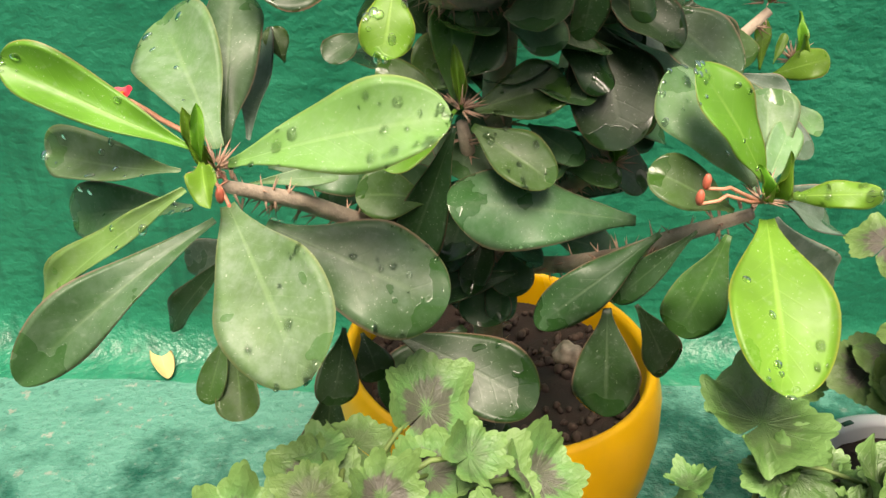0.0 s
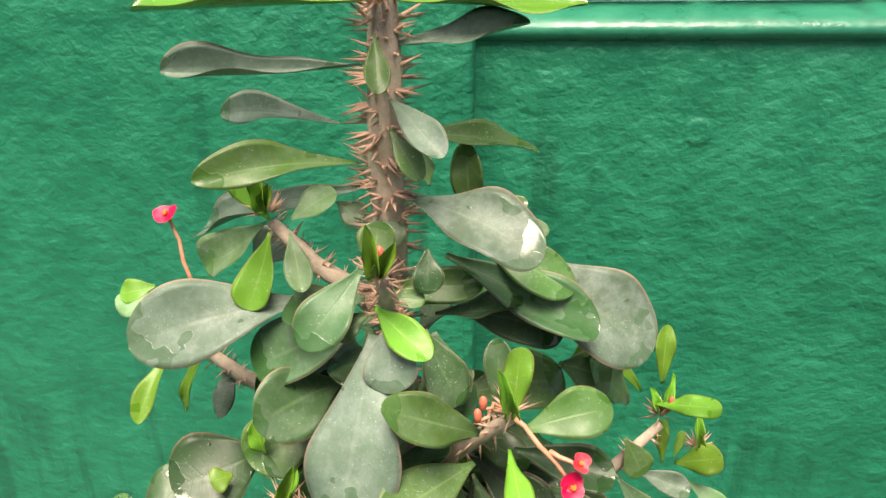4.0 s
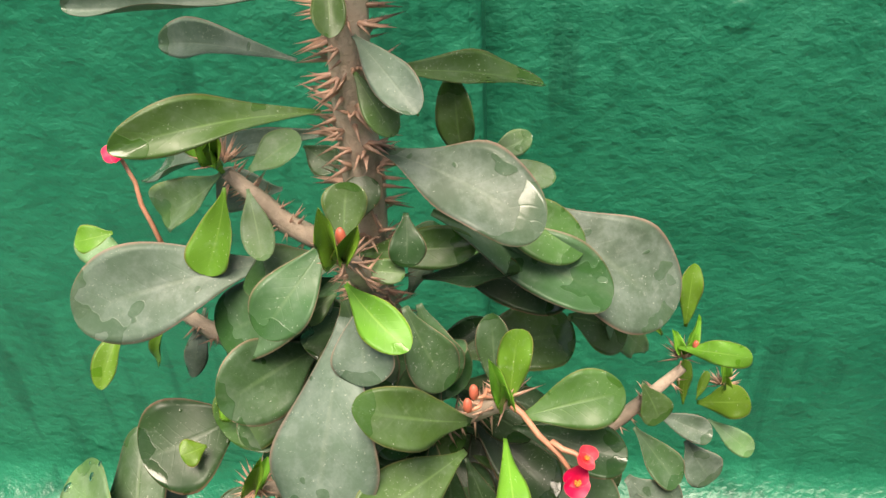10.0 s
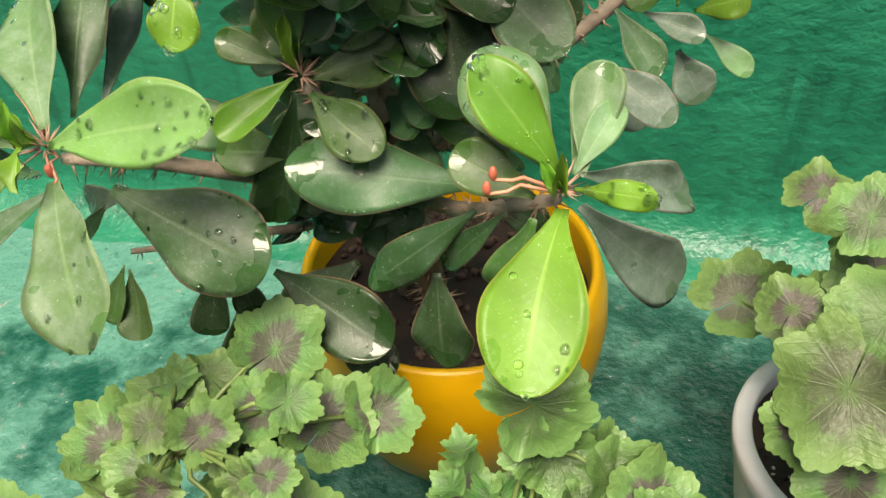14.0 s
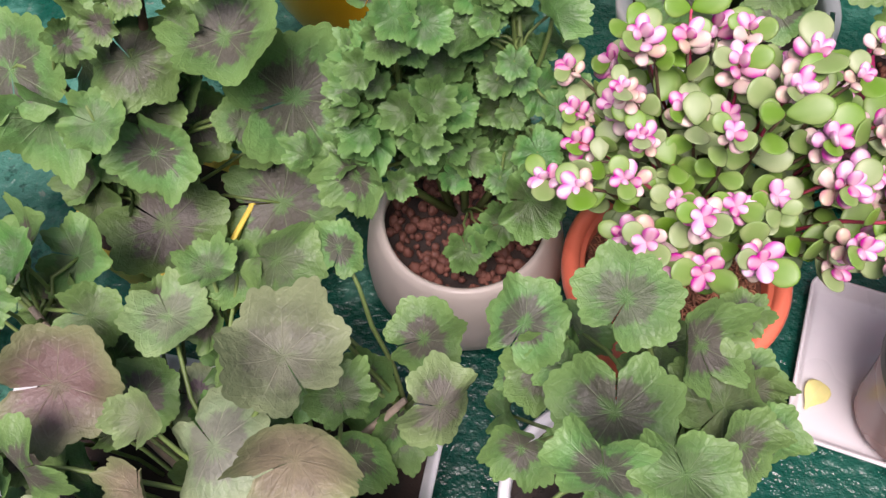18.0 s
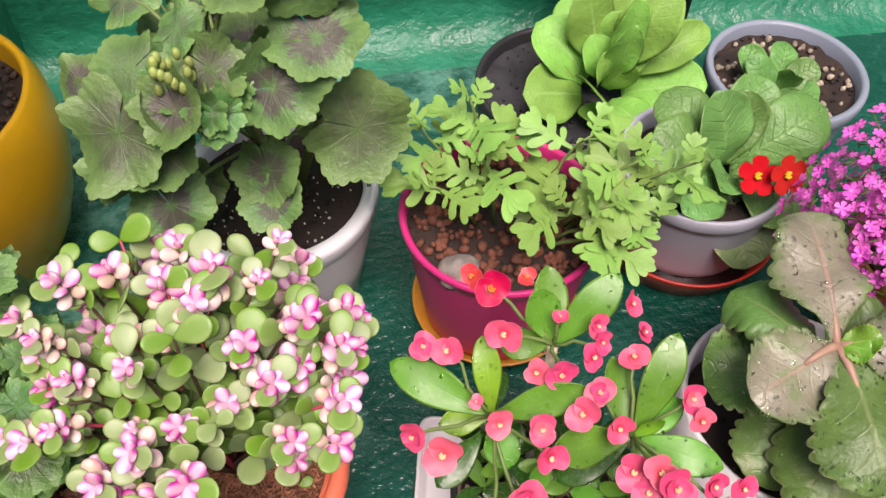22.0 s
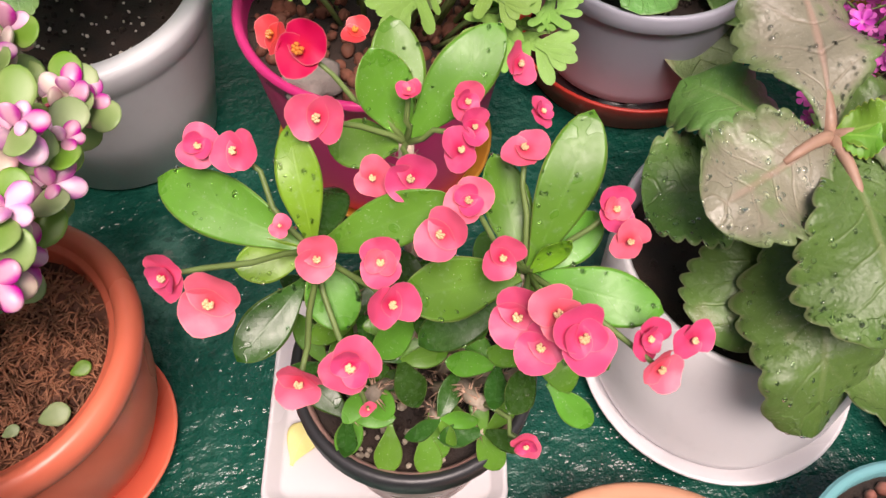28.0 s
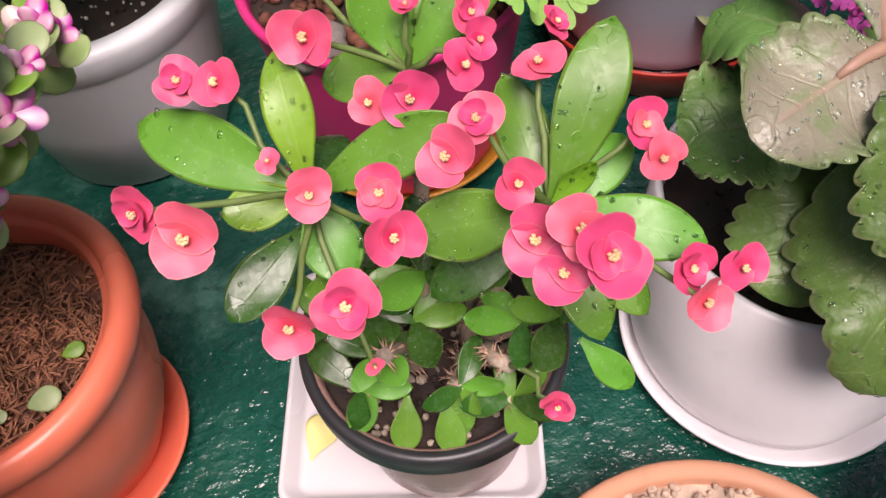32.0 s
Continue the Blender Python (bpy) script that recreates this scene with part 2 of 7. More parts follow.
TEAL = plain("teal_glaze", (0.16, 0.42, 0.45), 0.35, 16, 0.14, 0.08)
BLUE_PLASTIC = plain("pale_blue_plastic", (0.30, 0.50, 0.72), 0.4, 12, 0.08, 0.05)
SOIL = plain("dark_soil", (0.034, 0.021, 0.016), 0.9, 130, 0.6, 1.0)
STEM = plain("grey_brown_stem", (0.48, 0.39, 0.30), 0.75, 160, 0.5, 0.8)
GREEN_STEM = plain("green_stem", (0.16, 0.24, 0.07), 0.5, 90, 0.25, 0.3)
BROWN_STEM = plain("brown_stem", (0.10, 0.06, 0.035), 0.7, 130, 0.4, 0.6)
THORN = plain("thorn", (0.50, 0.31, 0.22), 0.5, 200, 0.4, 0.2)
OLD = leaf_material("old_leaf", (0.022, 0.062, 0.018), (0.12, 0.17, 0.10), (0.34, 0.17, 0.13), 0.40, wet=0.95, tip=0.22, wax_sheen=0.04)
MIDDLE = leaf_material("grown_leaf", (0.058, 0.145, 0.030), (0.18, 0.32, 0.10), (0.28, 0.24, 0.09), 0.42, wet=0.8, tip=0.17, wax_sheen=0.08)
PALE = leaf_material("pale_leaf", (0.135, 0.275, 0.064), (0.27, 0.44, 0.17), (0.34, 0.42, 0.12), 0.5, wet=0.6, tip=0.06, wax_sheen=0.10)
SAGE = leaf_material("sage_leaf", (0.115, 0.235, 0.088), (0.24, 0.38, 0.17), (0.30, 0.34, 0.13), 0.52, wet=0.8, tip=0.12, wax_sheen=0.22)
YOUNG = leaf_material("young_leaf", (0.135, 0.335, 0.032), (0.36, 0.58, 0.12), (0.52, 0.52, 0.10), 0.46, wet=0.5, tip=0.10)
# waxy grey-green that also holds the sky's pale sheen in its colour
GREY = leaf_material("waxy_grey_leaf", (0.092, 0.150, 0.102), (0.17, 0.23, 0.16), (0.50, 0.28, 0.21), 0.5, wet=0.8, wax_sheen=0.22)
WAXY = leaf_material("waxy_green_leaf", (0.050, 0.128, 0.046), (0.15, 0.24, 0.11), (0.44, 0.24, 0.18), 0.44, wet=0.9, tip=0.20, wax_sheen=0.10)
FLOODED = leaf_material("flooded_leaf", (0.105, 0.27, 0.030), (0.30, 0.46, 0.14), (0.55, 0.30, 0.16), 0.34, wet=0.9, rib_share=0.1, flood=0.7)
LEAF = {"g": GREY, "w": WAXY, "o": OLD, "m": MIDDLE, "p": PALE, "s": SAGE, "y": YOUNG, "t": FLOODED}


# ---- mesh tools ----
def part(name, bm, material, parent=None, label="", smooth=True):
    """One mesh object under a thing or part, from a bmesh in world metres."""
    me = bpy.data.meshes.new(name)
    bmesh.ops.recalc_face_normals(bm, faces=bm.faces)
    bm.to_mesh(me)
    bm.free()
    for p in me.polygons:
        p.use_smooth = smooth
    me.materials.append(material)
    ob = new(name, me)
    if parent:
        hang(ob, parent)
    if label:
        tagged(ob, label)
    return ob


def world_of(ob):
    return world_of(ob.parent) @ ob.matrix_basis if ob.parent else ob.matrix_basis.copy()


def hang(ob, parent, m=None):
    """Makes ob a part of parent, at the world pose m."""
    m = world_of(ob) if m is None else m
    ob.parent = parent
    ob.matrix_basis = world_of(parent).inverted() @ m
    return ob


def thing(name, at, label, category, group="", kind=""):
    ob = new(name)
    ob.empty_display_size = 0.02
    ob.matrix_basis = Matrix.Translation(at)
    return tagged(ob, label, category, group or "potted plants on the terrace", kind)


def lathe(profile, at, seg=56, wobble=0.0, squash=None):
    """A turned shape from (radius, height) pairs; a radius of 0 closes it."""
    bm, rings = bmesh.new(), []
    for r, z in profile:
        if r <= 0:
            rings.append([bm.verts.new((at[0], at[1], at[2] + z))])
            continue
        ring = []
        for k in range(seg):
            a = 2 * math.pi * k / seg
            rr = r * (1 + wobble * noise.noise((math.cos(a) * 2, math.sin(a) * 2, z * 20)))
            ring.append(bm.verts.new((at[0] + rr * math.cos(a), at[1] + rr * math.sin(a), at[2] + z)))
        rings.append(ring)
    for a, b in zip(rings, rings[1:]):
        for k in range(seg):
            q = [a[k % len(a)], a[(k + 1) % len(a)], b[(k + 1) % len(b)], b[k % len(b)]]
            q = list(dict.fromkeys(q))
            if len(q) > 2:
                bm.faces.new(q)
    return bm


def tube(points, radii, seg=8, bm=None):
    bm = bm or bmesh.new()
    pts = [Vector(p) for p in points]
    rings = []
    for i, p in enumerate(pts):
        d = (pts[min(i + 1, len(pts) - 1)] - pts[max(i - 1, 0)]).normalized()
        x = d.orthogonal().normalized() if i == 0 else (x - d * x.dot(d)).normalized()
        y = d.cross(x)
        r = radii[i] if isinstance(radii, (list, tuple)) else radii
        rings.append([bm.verts.new(p + (x * math.cos(2 * math.pi * k / seg) + y * math.sin(2 * math.pi * k / seg)) * r) for k in range(seg)])
    for a, b in zip(rings, rings[1:]):
        for k in range(seg):
            bm.faces.new((a[k], a[(k + 1) % seg], b[(k + 1) % seg], b[k]))
    bm.faces.new(rings[0][::-1])
    bm.faces.new(rings[-1])
    return bm


def bend(a, b, rise=0.0, n=5, sway=0.0, seed=0):
    """Points of a slightly bowed line from a to b."""
    a, b, rng = Vector(a), Vector(b), random.Random(seed)
    out = []
    for i in range(n):
        t = i / (n - 1)
        p = a.lerp(b, t) + Vector((0, 0, rise * 4 * t * (1 - t)))
        if 0 < i < n - 1:
            p += Vector([rng.uniform(-sway, sway) for _ in range(3)])
        out.append(p)
    return out


def grid_mesh(name, nx, ny, at, thick=0.0, uv_of=None):
    """A sheet of nx by ny cells from at(u, v); with thick it has an underside."""
    verts, faces, uvs = [], [], []
    for i in range(nx + 1):
        for j in range(ny + 1):
            verts.append(at(i / nx, j / ny))
            uvs.append(uv_of(i / nx, j / ny) if uv_of else (i / nx, j / ny))
    def cell(i, j):
        return i * (ny + 1) + j
    for i in range(nx):
        for j in range(ny):
            faces.append((cell(i, j), cell(i + 1, j), cell(i + 1, j + 1), cell(i, j + 1)))
    if thick:
        n = len(verts)
        for i in range(nx + 1):
            for j in range(ny + 1):
                x, y, z = verts[cell(i, j)]
                rim = i in (0, nx) or j in (0, ny)
                verts.append((x, y, z - (thick * 0.25 if rim else thick)))
        uvs += uvs
        faces += [tuple(k + n for k in reversed(f)) for f in faces]
        edge = [cell(0, j) for j in range(ny)] + [cell(i, ny) for i in range(nx)] + [cell(nx, j) for j in range(ny, 0, -1)] + [cell(i, 0) for i in range(nx, 0, -1)]
        for a, b in zip(edge, edge[1:] + edge[:1]):
            faces.append((a, b, b + n, a + n))
    me = bpy.data.meshes.new(name)
    me.from_pydata(verts, [], faces)
    layer = me.uv_layers.new(name="uv")
    for loop in me.loops:
        layer.data[loop.index].uv = uvs[loop.vertex_index]
    for p in me.polygons:
        p.use_smooth = True
    return me


def blade(name, width, arch=0.06, cup=0.15, wave=0.0, thick=0.012, nx=14, ny=6, seed=0, twist=0.0, fold=0.0):
    """A leaf one long on x, its half width from width(t); arch lifts the middle, cup the sides."""
    rng = random.Random(seed)
    ph = rng.uniform(0, 6)
    def across(v):
        return math.copysign(abs(2 * v - 1) ** 0.55, 2 * v - 1)
    def at(u, v):
        s = across(v)
        w = max(width(u), 0.0015)
        y = s * w
        z = arch * 4 * u * (1 - u) + cup * w * s * s + fold * w * abs(s) + wave * w * math.sin(9 * u + ph + (1.5 if s > 0 else 0)) * abs(s)
        a = twist * (u - 0.5)
        return (u, y * math.cos(a) - z * math.sin(a) * 0.3, z + y * math.sin(a))
    return grid_mesh(name, nx, ny, at, thick, lambda u, v: (u, 0.5 + 0.5 * across(v)))


def spatula(name, peak=0.66, neck=0.11, arch=0.04, cup=0.1, fold=0.0, wave=0.03, twist=0.0, droop=0.0, seed=0, sway=0.04, nx=26, ny=8, thick=0.006):
    """A spoon-shaped leaf one long on x with a smooth round end; droop bends the outer half down."""
    rng = random.Random(seed)
    ph, lean = rng.uniform(0, 6), rng.uniform(-sway, sway)
    def run(u):
        return 1 - (1 - u) ** 1.9
    def across(v):
        return math.copysign(abs(2 * v - 1) ** 0.8, 2 * v - 1)
    def at(u, v):
        t, s = run(u), across(v)
        w = max(spoon(t, peak, neck, 2.1), 0.002) * (1 + 0.03 * math.sin(7 * t + ph + 2 * (s > 0)))
        y = s * w + lean * math.sin(math.pi * t)
        z = arch * 4 * t * (1 - t) + cup * w * s * s + fold * w * abs(s) + wave * w * math.sin(10 * t + ph + (1.7 if s > 0 else 0)) * s * s - droop * t * t
        a = twist * (t - 0.4)
        return (t, y * math.cos(a) - z * math.sin(a) * 0.3, z + y * math.sin(a))
    return grid_mesh(name, nx, ny, at, thick, lambda u, v: (run(u), 0.5 + 0.5 * across(v)))


def spoon(t, peak=0.62, neck=0.13, sharp=2.0):
    """Half width of an obovate leaf with a narrow neck; 0.5 at its widest."""
    if t < peak:
        q = (t / peak) ** 0.9
        return neck * 0.5 + (0.5 - neck * 0.5) * (3 * q * q - 2 * q ** 3)
    q = (t - peak) / (1 - peak)
    return 0.5 * max(0.0, 1 - q ** sharp) ** 0.5


def frame_of(base, tip, width, facing=(0, -0.4, 0.9), roll=0.0):
    """The pose that lays a unit blade from base to tip, its face turned to facing."""
    base, tip = Vector(base), Vector(tip)
    x = tip - base
    length = x.length
    x.normalize()
    z = Vector(facing)
    z -= x * z.dot(x)
    if z.length < 0.05:
        z = x.orthogonal()
    z.normalize()
    y = z.cross(x)
    m = Matrix((x * length, y * width, z * length)).transposed().to_4x4()
    m.translation = base
    return m @ Matrix.Rotation(radians(roll), 4, "X") if not roll else Matrix.Translation(base) @ Matrix.Rotation(radians(roll), 4, x) @ Matrix.Translation(-base) @ m


def piece(name, mesh, parent, m, material=None, label=""):
    """An object of its own on a shared mesh, under parent, at the world pose m."""
    ob = new(name, mesh)
    hang(ob, parent, m)
    if material:
        if not mesh.materials:
            mesh.materials.append(material)
        ob.material_slots[0].link = "OBJECT"
        ob.material_slots[0].material = material
    if label:
        tagged(ob, label)
    return ob


def pot_profile(r, h, base, lip=0.006, wall=0.004, belly=None, soil=0.03, lip_h=0.02):
    """Outer wall, rim and inner wall of a pot down to below its soil."""
    out = [(0, 0), (base * 0.96, 0), (base, 0.004)]
    for i in range(1, 9):
        t = i / 9
        rr = base + (r - lip - base) * t
        if belly:
            rr += belly * math.sin(math.pi * min(1, t ** 0.9))
        out.append((rr, 0.004 + (h - lip_h - 0.004) * t))
    out += [(r - lip, h - lip_h), (r - 0.001, h - lip_h + 0.001), (r, h - lip_h + 0.003), (r, h - 0.003), (r - 0.0015, h - 0.0005), (r - lip * 0.6, h), (r - lip - wall * 0.5, h - 0.001), (r - lip - wall, h - 0.004), (r - lip - wall - 0.002, h - soil - 0.015)]
    return out


def soil_disc(r, at, parent, material, name="soil", rough=0.005, seed=0, seg=40, rings=9):
    bm = bmesh.new()
    last = [bm.verts.new((at[0], at[1], at[2]))]
    for k in range(1, rings + 1):
        rr = r * k / rings
        ring = []
        for i in range(seg):
            a = 2 * math.pi * i / seg
            x, y = rr * math.cos(a), rr * math.sin(a)
            ring.append(bm.verts.new((at[0] + x, at[1] + y, at[2] + rough * noise.noise((x * 60, y * 60, seed)) + rough * 0.6 * noise.noise((x * 170, y * 170, seed + 3)))))
        for i in range(seg):
            q = list(dict.fromkeys([last[i % len(last)], last[(i + 1) % len(last)], ring[(i + 1) % seg], ring[i]]))
            if len(q) > 2:
                bm.faces.new(q)
        last = ring
    return part(name, bm, material, parent)


WATER, wnt, wb = material("water", 0.02)
put(wnt, wb, **{"Base Color": (0.95, 1.0, 0.97, 1), "Transmission Weight": 1.0, "IOR": 1.33})


def drops(leaf_ob, count, size, seed):
    """Water drops that lie on the upper side of a leaf, as one part of it."""
    rng = random.Random(seed)
    m = world_of(leaf_ob)
    turn = m.to_3x3().inverted().transposed()
    me = leaf_ob.data
    top = [f for f in me.polygons if f.normal.z > 0.3]
    bm = bmesh.new()
    for _ in range(count):
        f = top[rng.randrange(len(top))]
        share = [rng.random() + 0.05 for _ in f.vertices]
        p = m @ (sum((me.vertices[i].co * q for i, q in zip(f.vertices, share)), Vector()) / sum(share))
        up = (turn @ f.normal).normalized()
        s = size * rng.uniform(0.3, 1.0) ** 1.4
        bmesh.ops.create_icosphere(bm, subdivisions=2, radius=1, matrix=Matrix.Translation(p + up * s * 0.1) @ up.to_track_quat("Z", "Y").to_matrix().to_4x4() @ Matrix.Diagonal((s, s * rng.uniform(0.7, 1.5), s * 0.36, 1)))
    bm.transform(m.inverted())
    ob = part("rainwater", bm, WATER, None, "clear rain drops on the leaf")
    ob.parent = leaf_ob
    return tagged(ob, kind="stuff")


def grains(name, count, r, at, size, parent, material, seed=1, r_in=0.0, label="", flat=0.7):
    """Loose grit or pebbles on the soil, as one part."""
    rng = random.Random(seed)
    verts, faces = [], []
    unit = bmesh.new()
    bmesh.ops.create_icosphere(unit, subdivisions=1 if size < 0.004 else 2, radius=1)
    uv = [v.co.copy() for v in unit.verts]
    uf = [tuple(v.index for v in f.verts) for f in unit.faces]
    unit.free()
    for _ in range(count):
        a, rr = rng.uniform(0, 6.283), math.sqrt(rng.uniform((r_in / r) ** 2, 1)) * r
        s = size * rng.uniform(0.55, 1.25)
        turn = Euler([rng.uniform(0, 6) for _ in range(3)]).to_matrix()
        c = Vector((at[0] + rr * math.cos(a), at[1] + rr * math.sin(a), at[2] + s * 0.25 + rng.uniform(0, 0.002)))
        n = len(verts)
        sc = Vector((1, rng.uniform(0.7, 1), rng.uniform(0.55, 0.9)))
        for v in uv:
            q = turn @ Vector((v.x * sc.x, v.y * sc.y, v.z * sc.z)) * s * (1 + 0.25 * noise.noise(v * 1.7 + Vector((n, 0, 0))))
            verts.append(c + q)
        faces += [tuple(k + n for k in f) for f in uf]
    me = bpy.data.meshes.new(name)
    me.from_pydata(verts, [], faces)
    for p in me.polygons:
        p.use_smooth = size >= 0.004
    me.materials.append(material)
    ob = new(name, me)
    hang(ob, parent)
    return tagged(ob, label, kind="stuff")


# ---- setting ----
def setting(name, bm, mat, label):
    return tagged(part(name, bm, mat), label, name.split("_")[0], kind="structure")


def sheet(x0, x1, profile, nx=60, rough=0.0, turn=-2.0):
    """A long strip along x from a profile of (y, z) points, with a slow unevenness."""
    bm, rows = bmesh.new(), []
    c, s = math.cos(radians(turn)), math.sin(radians(turn))
    for i in range(nx + 1):
        x = x0 + (x1 - x0) * i / nx
        row = []
        for y, z in profile:
            yy = y + rough * noise.noise((x * 4, z * 4, 1)) + rough * 0.4 * noise.noise((x * 13, z * 13, 5))
            row.append(bm.verts.new((x * c - (yy - 0.95) * s, 0.95 + x * s + (yy - 0.95) * c, z + (rough * 0.7 * noise.noise((x * 5, y * 5, 9)) if z < 0.02 else 0))))
        rows.append(row)
    for a, b in zip(rows, rows[1:]):
        for k in range(len(profile) - 1):
            bm.faces.new((a[k], b[k], b[k + 1], a[k + 1]))
    return bm


def dense(points, step=0.02):
    out = []
    for (a, b), (c, d) in zip(points, points[1:]):
        n = max(1, int(math.hypot(c - a, d - b) / step))
        out += [(a + (c - a) * i / n, b + (d - b) * i / n) for i in range(n)]
    return out + [points[-1]]


def coved(y, r=0.07):
    return [(y - r - 0.02, -0.004)] + [(y - r + r * math.sin(math.pi / 2 * i / 9), r - r * math.cos(math.pi / 2 * i / 9)) for i in range(10)]


bm = bmesh.new()
bmesh.ops.create_grid(bm, x_segments=160, y_segments=130, size=1)
for v in bm.verts:
    far_x, far_y = abs(v.co.x) > 0.999, abs(v.co.y) > 0.999
    v.co = Vector((v.co.x * (30 if far_x else 2.2) + 0.4, math.copysign(30, v.co.y) if far_y else v.co.y * 1.7 - 0.72, 0))
    v.co.z = 0.002 * noise.noise((v.co.x * 5, v.co.y * 5, 0)) + 0.0012 * noise.noise((v.co.x * 22, v.co.y * 22, 4)) - 0.002
setting("floor", bm, FLOOR, "worn wet green painted concrete floor with pale patches")
setting("wall_recess", sheet(0.055, 2.8, coved(0.995) + dense([(0.995, 0.08), (0.995, 0.818)]), 110, 0.003), WALL, "green painted plaster wall recess with coved foot")
setting("wall_ledge", sheet(0.055, 2.8, [(0.997, 0.813), (0.988, 0.818), (0.984, 0.825), (0.986, 0.832), (0.996, 0.839), (1.02, 0.846), (1.045, 0.850)], 90, 0.002), LEDGE, "rounded green painted ledge above the recess")
setting("wall_upper", sheet(0.055, 2.8, dense([(1.0465, 0.8505), (1.0465, 1.7)]) + [(1.2, 1.7)], 90, 0.002), WALL, "green painted plaster wall above the ledge")
setting("wall_pillar", sheet(-2.2, 0.075, coved(0.932) + dense([(0.932, 0.08), (0.932, 1.7)]) + [(1.15, 1.7)], 110, 0.003), WALL, "thickly brushed green painted plaster wall")
bm = bmesh.new()
rows = []
for i in range(60):
    z = -0.004 + 1.7 * i / 59
    rows.append([bm.verts.new((0.074 + 0.012 * math.sin(a), 0.932 - 0.005 + 0.009 * (1 - math.cos(a)) + 0.001 * noise.noise((0, z * 9, a)), z)) for a in (0.0, 0.5, 1.0, 1.57)] + [bm.verts.new((0.089, 1.06, z))])
for a, b in zip(rows, rows[1:]):
    for k in range(4):
        bm.faces.new((a[k], a[k + 1], b[k + 1], b[k]))
setting("wall_corner", bm, WALL, "rounded upright corner of the green wall")


def unseen_wall(name, x0, y0, x1, y1, high, label):
    """A plain painted wall 12 cm thick with a rounded top, from one corner to the next."""
    along = Vector((x1 - x0, y1 - y0, 0)).normalized()
    out = along.cross(Vector((0, 0, 1)))
    bm = bmesh.new()
    rows = []
    for i in range(41):
        p = Vector((x0, y0, 0)).lerp(Vector((x1, y1, 0)), i / 40)
        rows.append([bm.verts.new(p + out * (q + 0.003 * noise.noise(p * 3 + Vector((0, 0, z)))) + Vector((0, 0, z))) for q, z in ((0, -0.01), (0, high * 0.5), (0, high - 0.02), (0.02, high), (0.10, high), (0.12, high - 0.02), (0.12, -0.01))])
    for a, b in zip(rows, rows[1:]):
        for k in range(6):
            bm.faces.new((a[k], b[k], b[k + 1], a[k + 1]))
    bm.faces.new(rows[0])
    bm.faces.new(rows[-1][::-1])
    return setting(name, bm, WALL, label)


# unseen walls, added to close the terrace and keep sky light off low parts
unseen_wall("wall_south", -2.2, -1.75, 2.8, -1.75, 1.6, "unseen green wall added to close the terrace and cut light")
unseen_wall("wall_west", -2.2, 1.0, -2.2, -1.75, 1.6, "unseen green wall added at the terrace end to cut light")
unseen_wall("wall_east", 2.8, -1.75, 2.8, 0.9, 1.6, "unseen green wall added at the other end to cut light")
for k in range(14):
    bm = bmesh.new()
    x = 0.12 + 0.19 * k
    bmesh.ops.create_cube(bm, size=1, matrix=Matrix.Rotation(radians(-2), 4, "Z") @ Matrix.Translation((x + 0.09, 1.05, 0.9)) @ Matrix.Diagonal((0.176, 0.07, 0.04, 1)))
    bmesh.ops.bevel(bm, geom=bm.edges[:], offset=0.004, segments=2, affect="EDGES")
    tagged(part("wall_capping", bm, WHITE_PLASTIC), "white capping piece along the wall above the ledge", "capping", kind="structure")


# ---- leaf meshes ----
SPOON = [spatula("spoon_leaf", p, n, a, c, f, w, t, seed=k) for k, (p, n, a, c, f, w, t) in enumerate([(0.68, 0.10, 0.04, 0.06, 0.05, 0.06, 0.0), (0.64, 0.13, 0.07, 0.10, 0.0, 0.10, 0.25), (0.70, 0.10, -0.03, 0.12, 0.08, 0.08, -0.2), (0.66, 0.12, 0.03, -0.08, 0.0, 0.12, 0.12), (0.62, 0.14, 0.06, 0.02, 0.10, 0.05, -0.3)])]
LEVEL = [spatula("level_leaf", 0.60, 0.15, 0.0, 0.1, 0.12, 0.05, 0.0, seed=3, sway=0), spatula("level_leaf", 0.58, 0.14, -0.01, 0.08, 0.08, 0.08, 0.15, seed=5, sway=0)]
FOLD = [spatula("folded_leaf", 0.6, 0.16, 0.08, 0.1, 0.35, 0.2, 0.4, seed=9)]


def thorny(parent, points, radius, count, seed, size=(0.008, 0.016)):
    """A woody stem with its thorns as one part under it."""
    stem = part("stem", tube(points, radius, 10), STEM, parent)
    rng = random.Random(seed)
    bm = bmesh.new()
    pts = [Vector(p) for p in points]
    for _ in range(count):
        k = rng.randrange(len(pts) - 1)
        t = rng.random()
        p = pts[k].lerp(pts[k + 1], t)
        d = (pts[k + 1] - pts[k]).normalized()
        r = radius[k] if isinstance(radius, (list, tuple)) else radius
        out = d.orthogonal().normalized()
        out.rotate(Matrix.Rotation(rng.uniform(0, 6.283), 3, d))
        for _ in range(rng.choice((1, 2, 2))):
            way = (out + Vector([rng.uniform(-0.45, 0.45) for _ in range(3)]) + Vector((0, 0, 0.15))).normalized()
            size_here = rng.uniform(*size)
            m = Matrix.Translation(p + out * r * 0.85) @ way.to_track_quat("Z", "Y").to_matrix().to_4x4() @ Matrix.Diagonal((size_here, size_here, size_here, 1))
            bmesh.ops.create_cone(bm, segments=5, radius1=0.085, radius2=0.0, depth=1.0, matrix=m @ Matrix.Translation((0, 0, 0.5)))
    tagged(part("thorn_cover", bm, THORN, stem, "fine sharp thorns"), kind="stuff")
    return stem


LEAF["v"] = leaf_material("vivid_leaf", (0.11, 0.26, 0.026), (0.26, 0.44, 0.10), (0.46, 0.26, 0.14), 0.42, wet=0.9, tip=0.08)
count_leaf = [0]


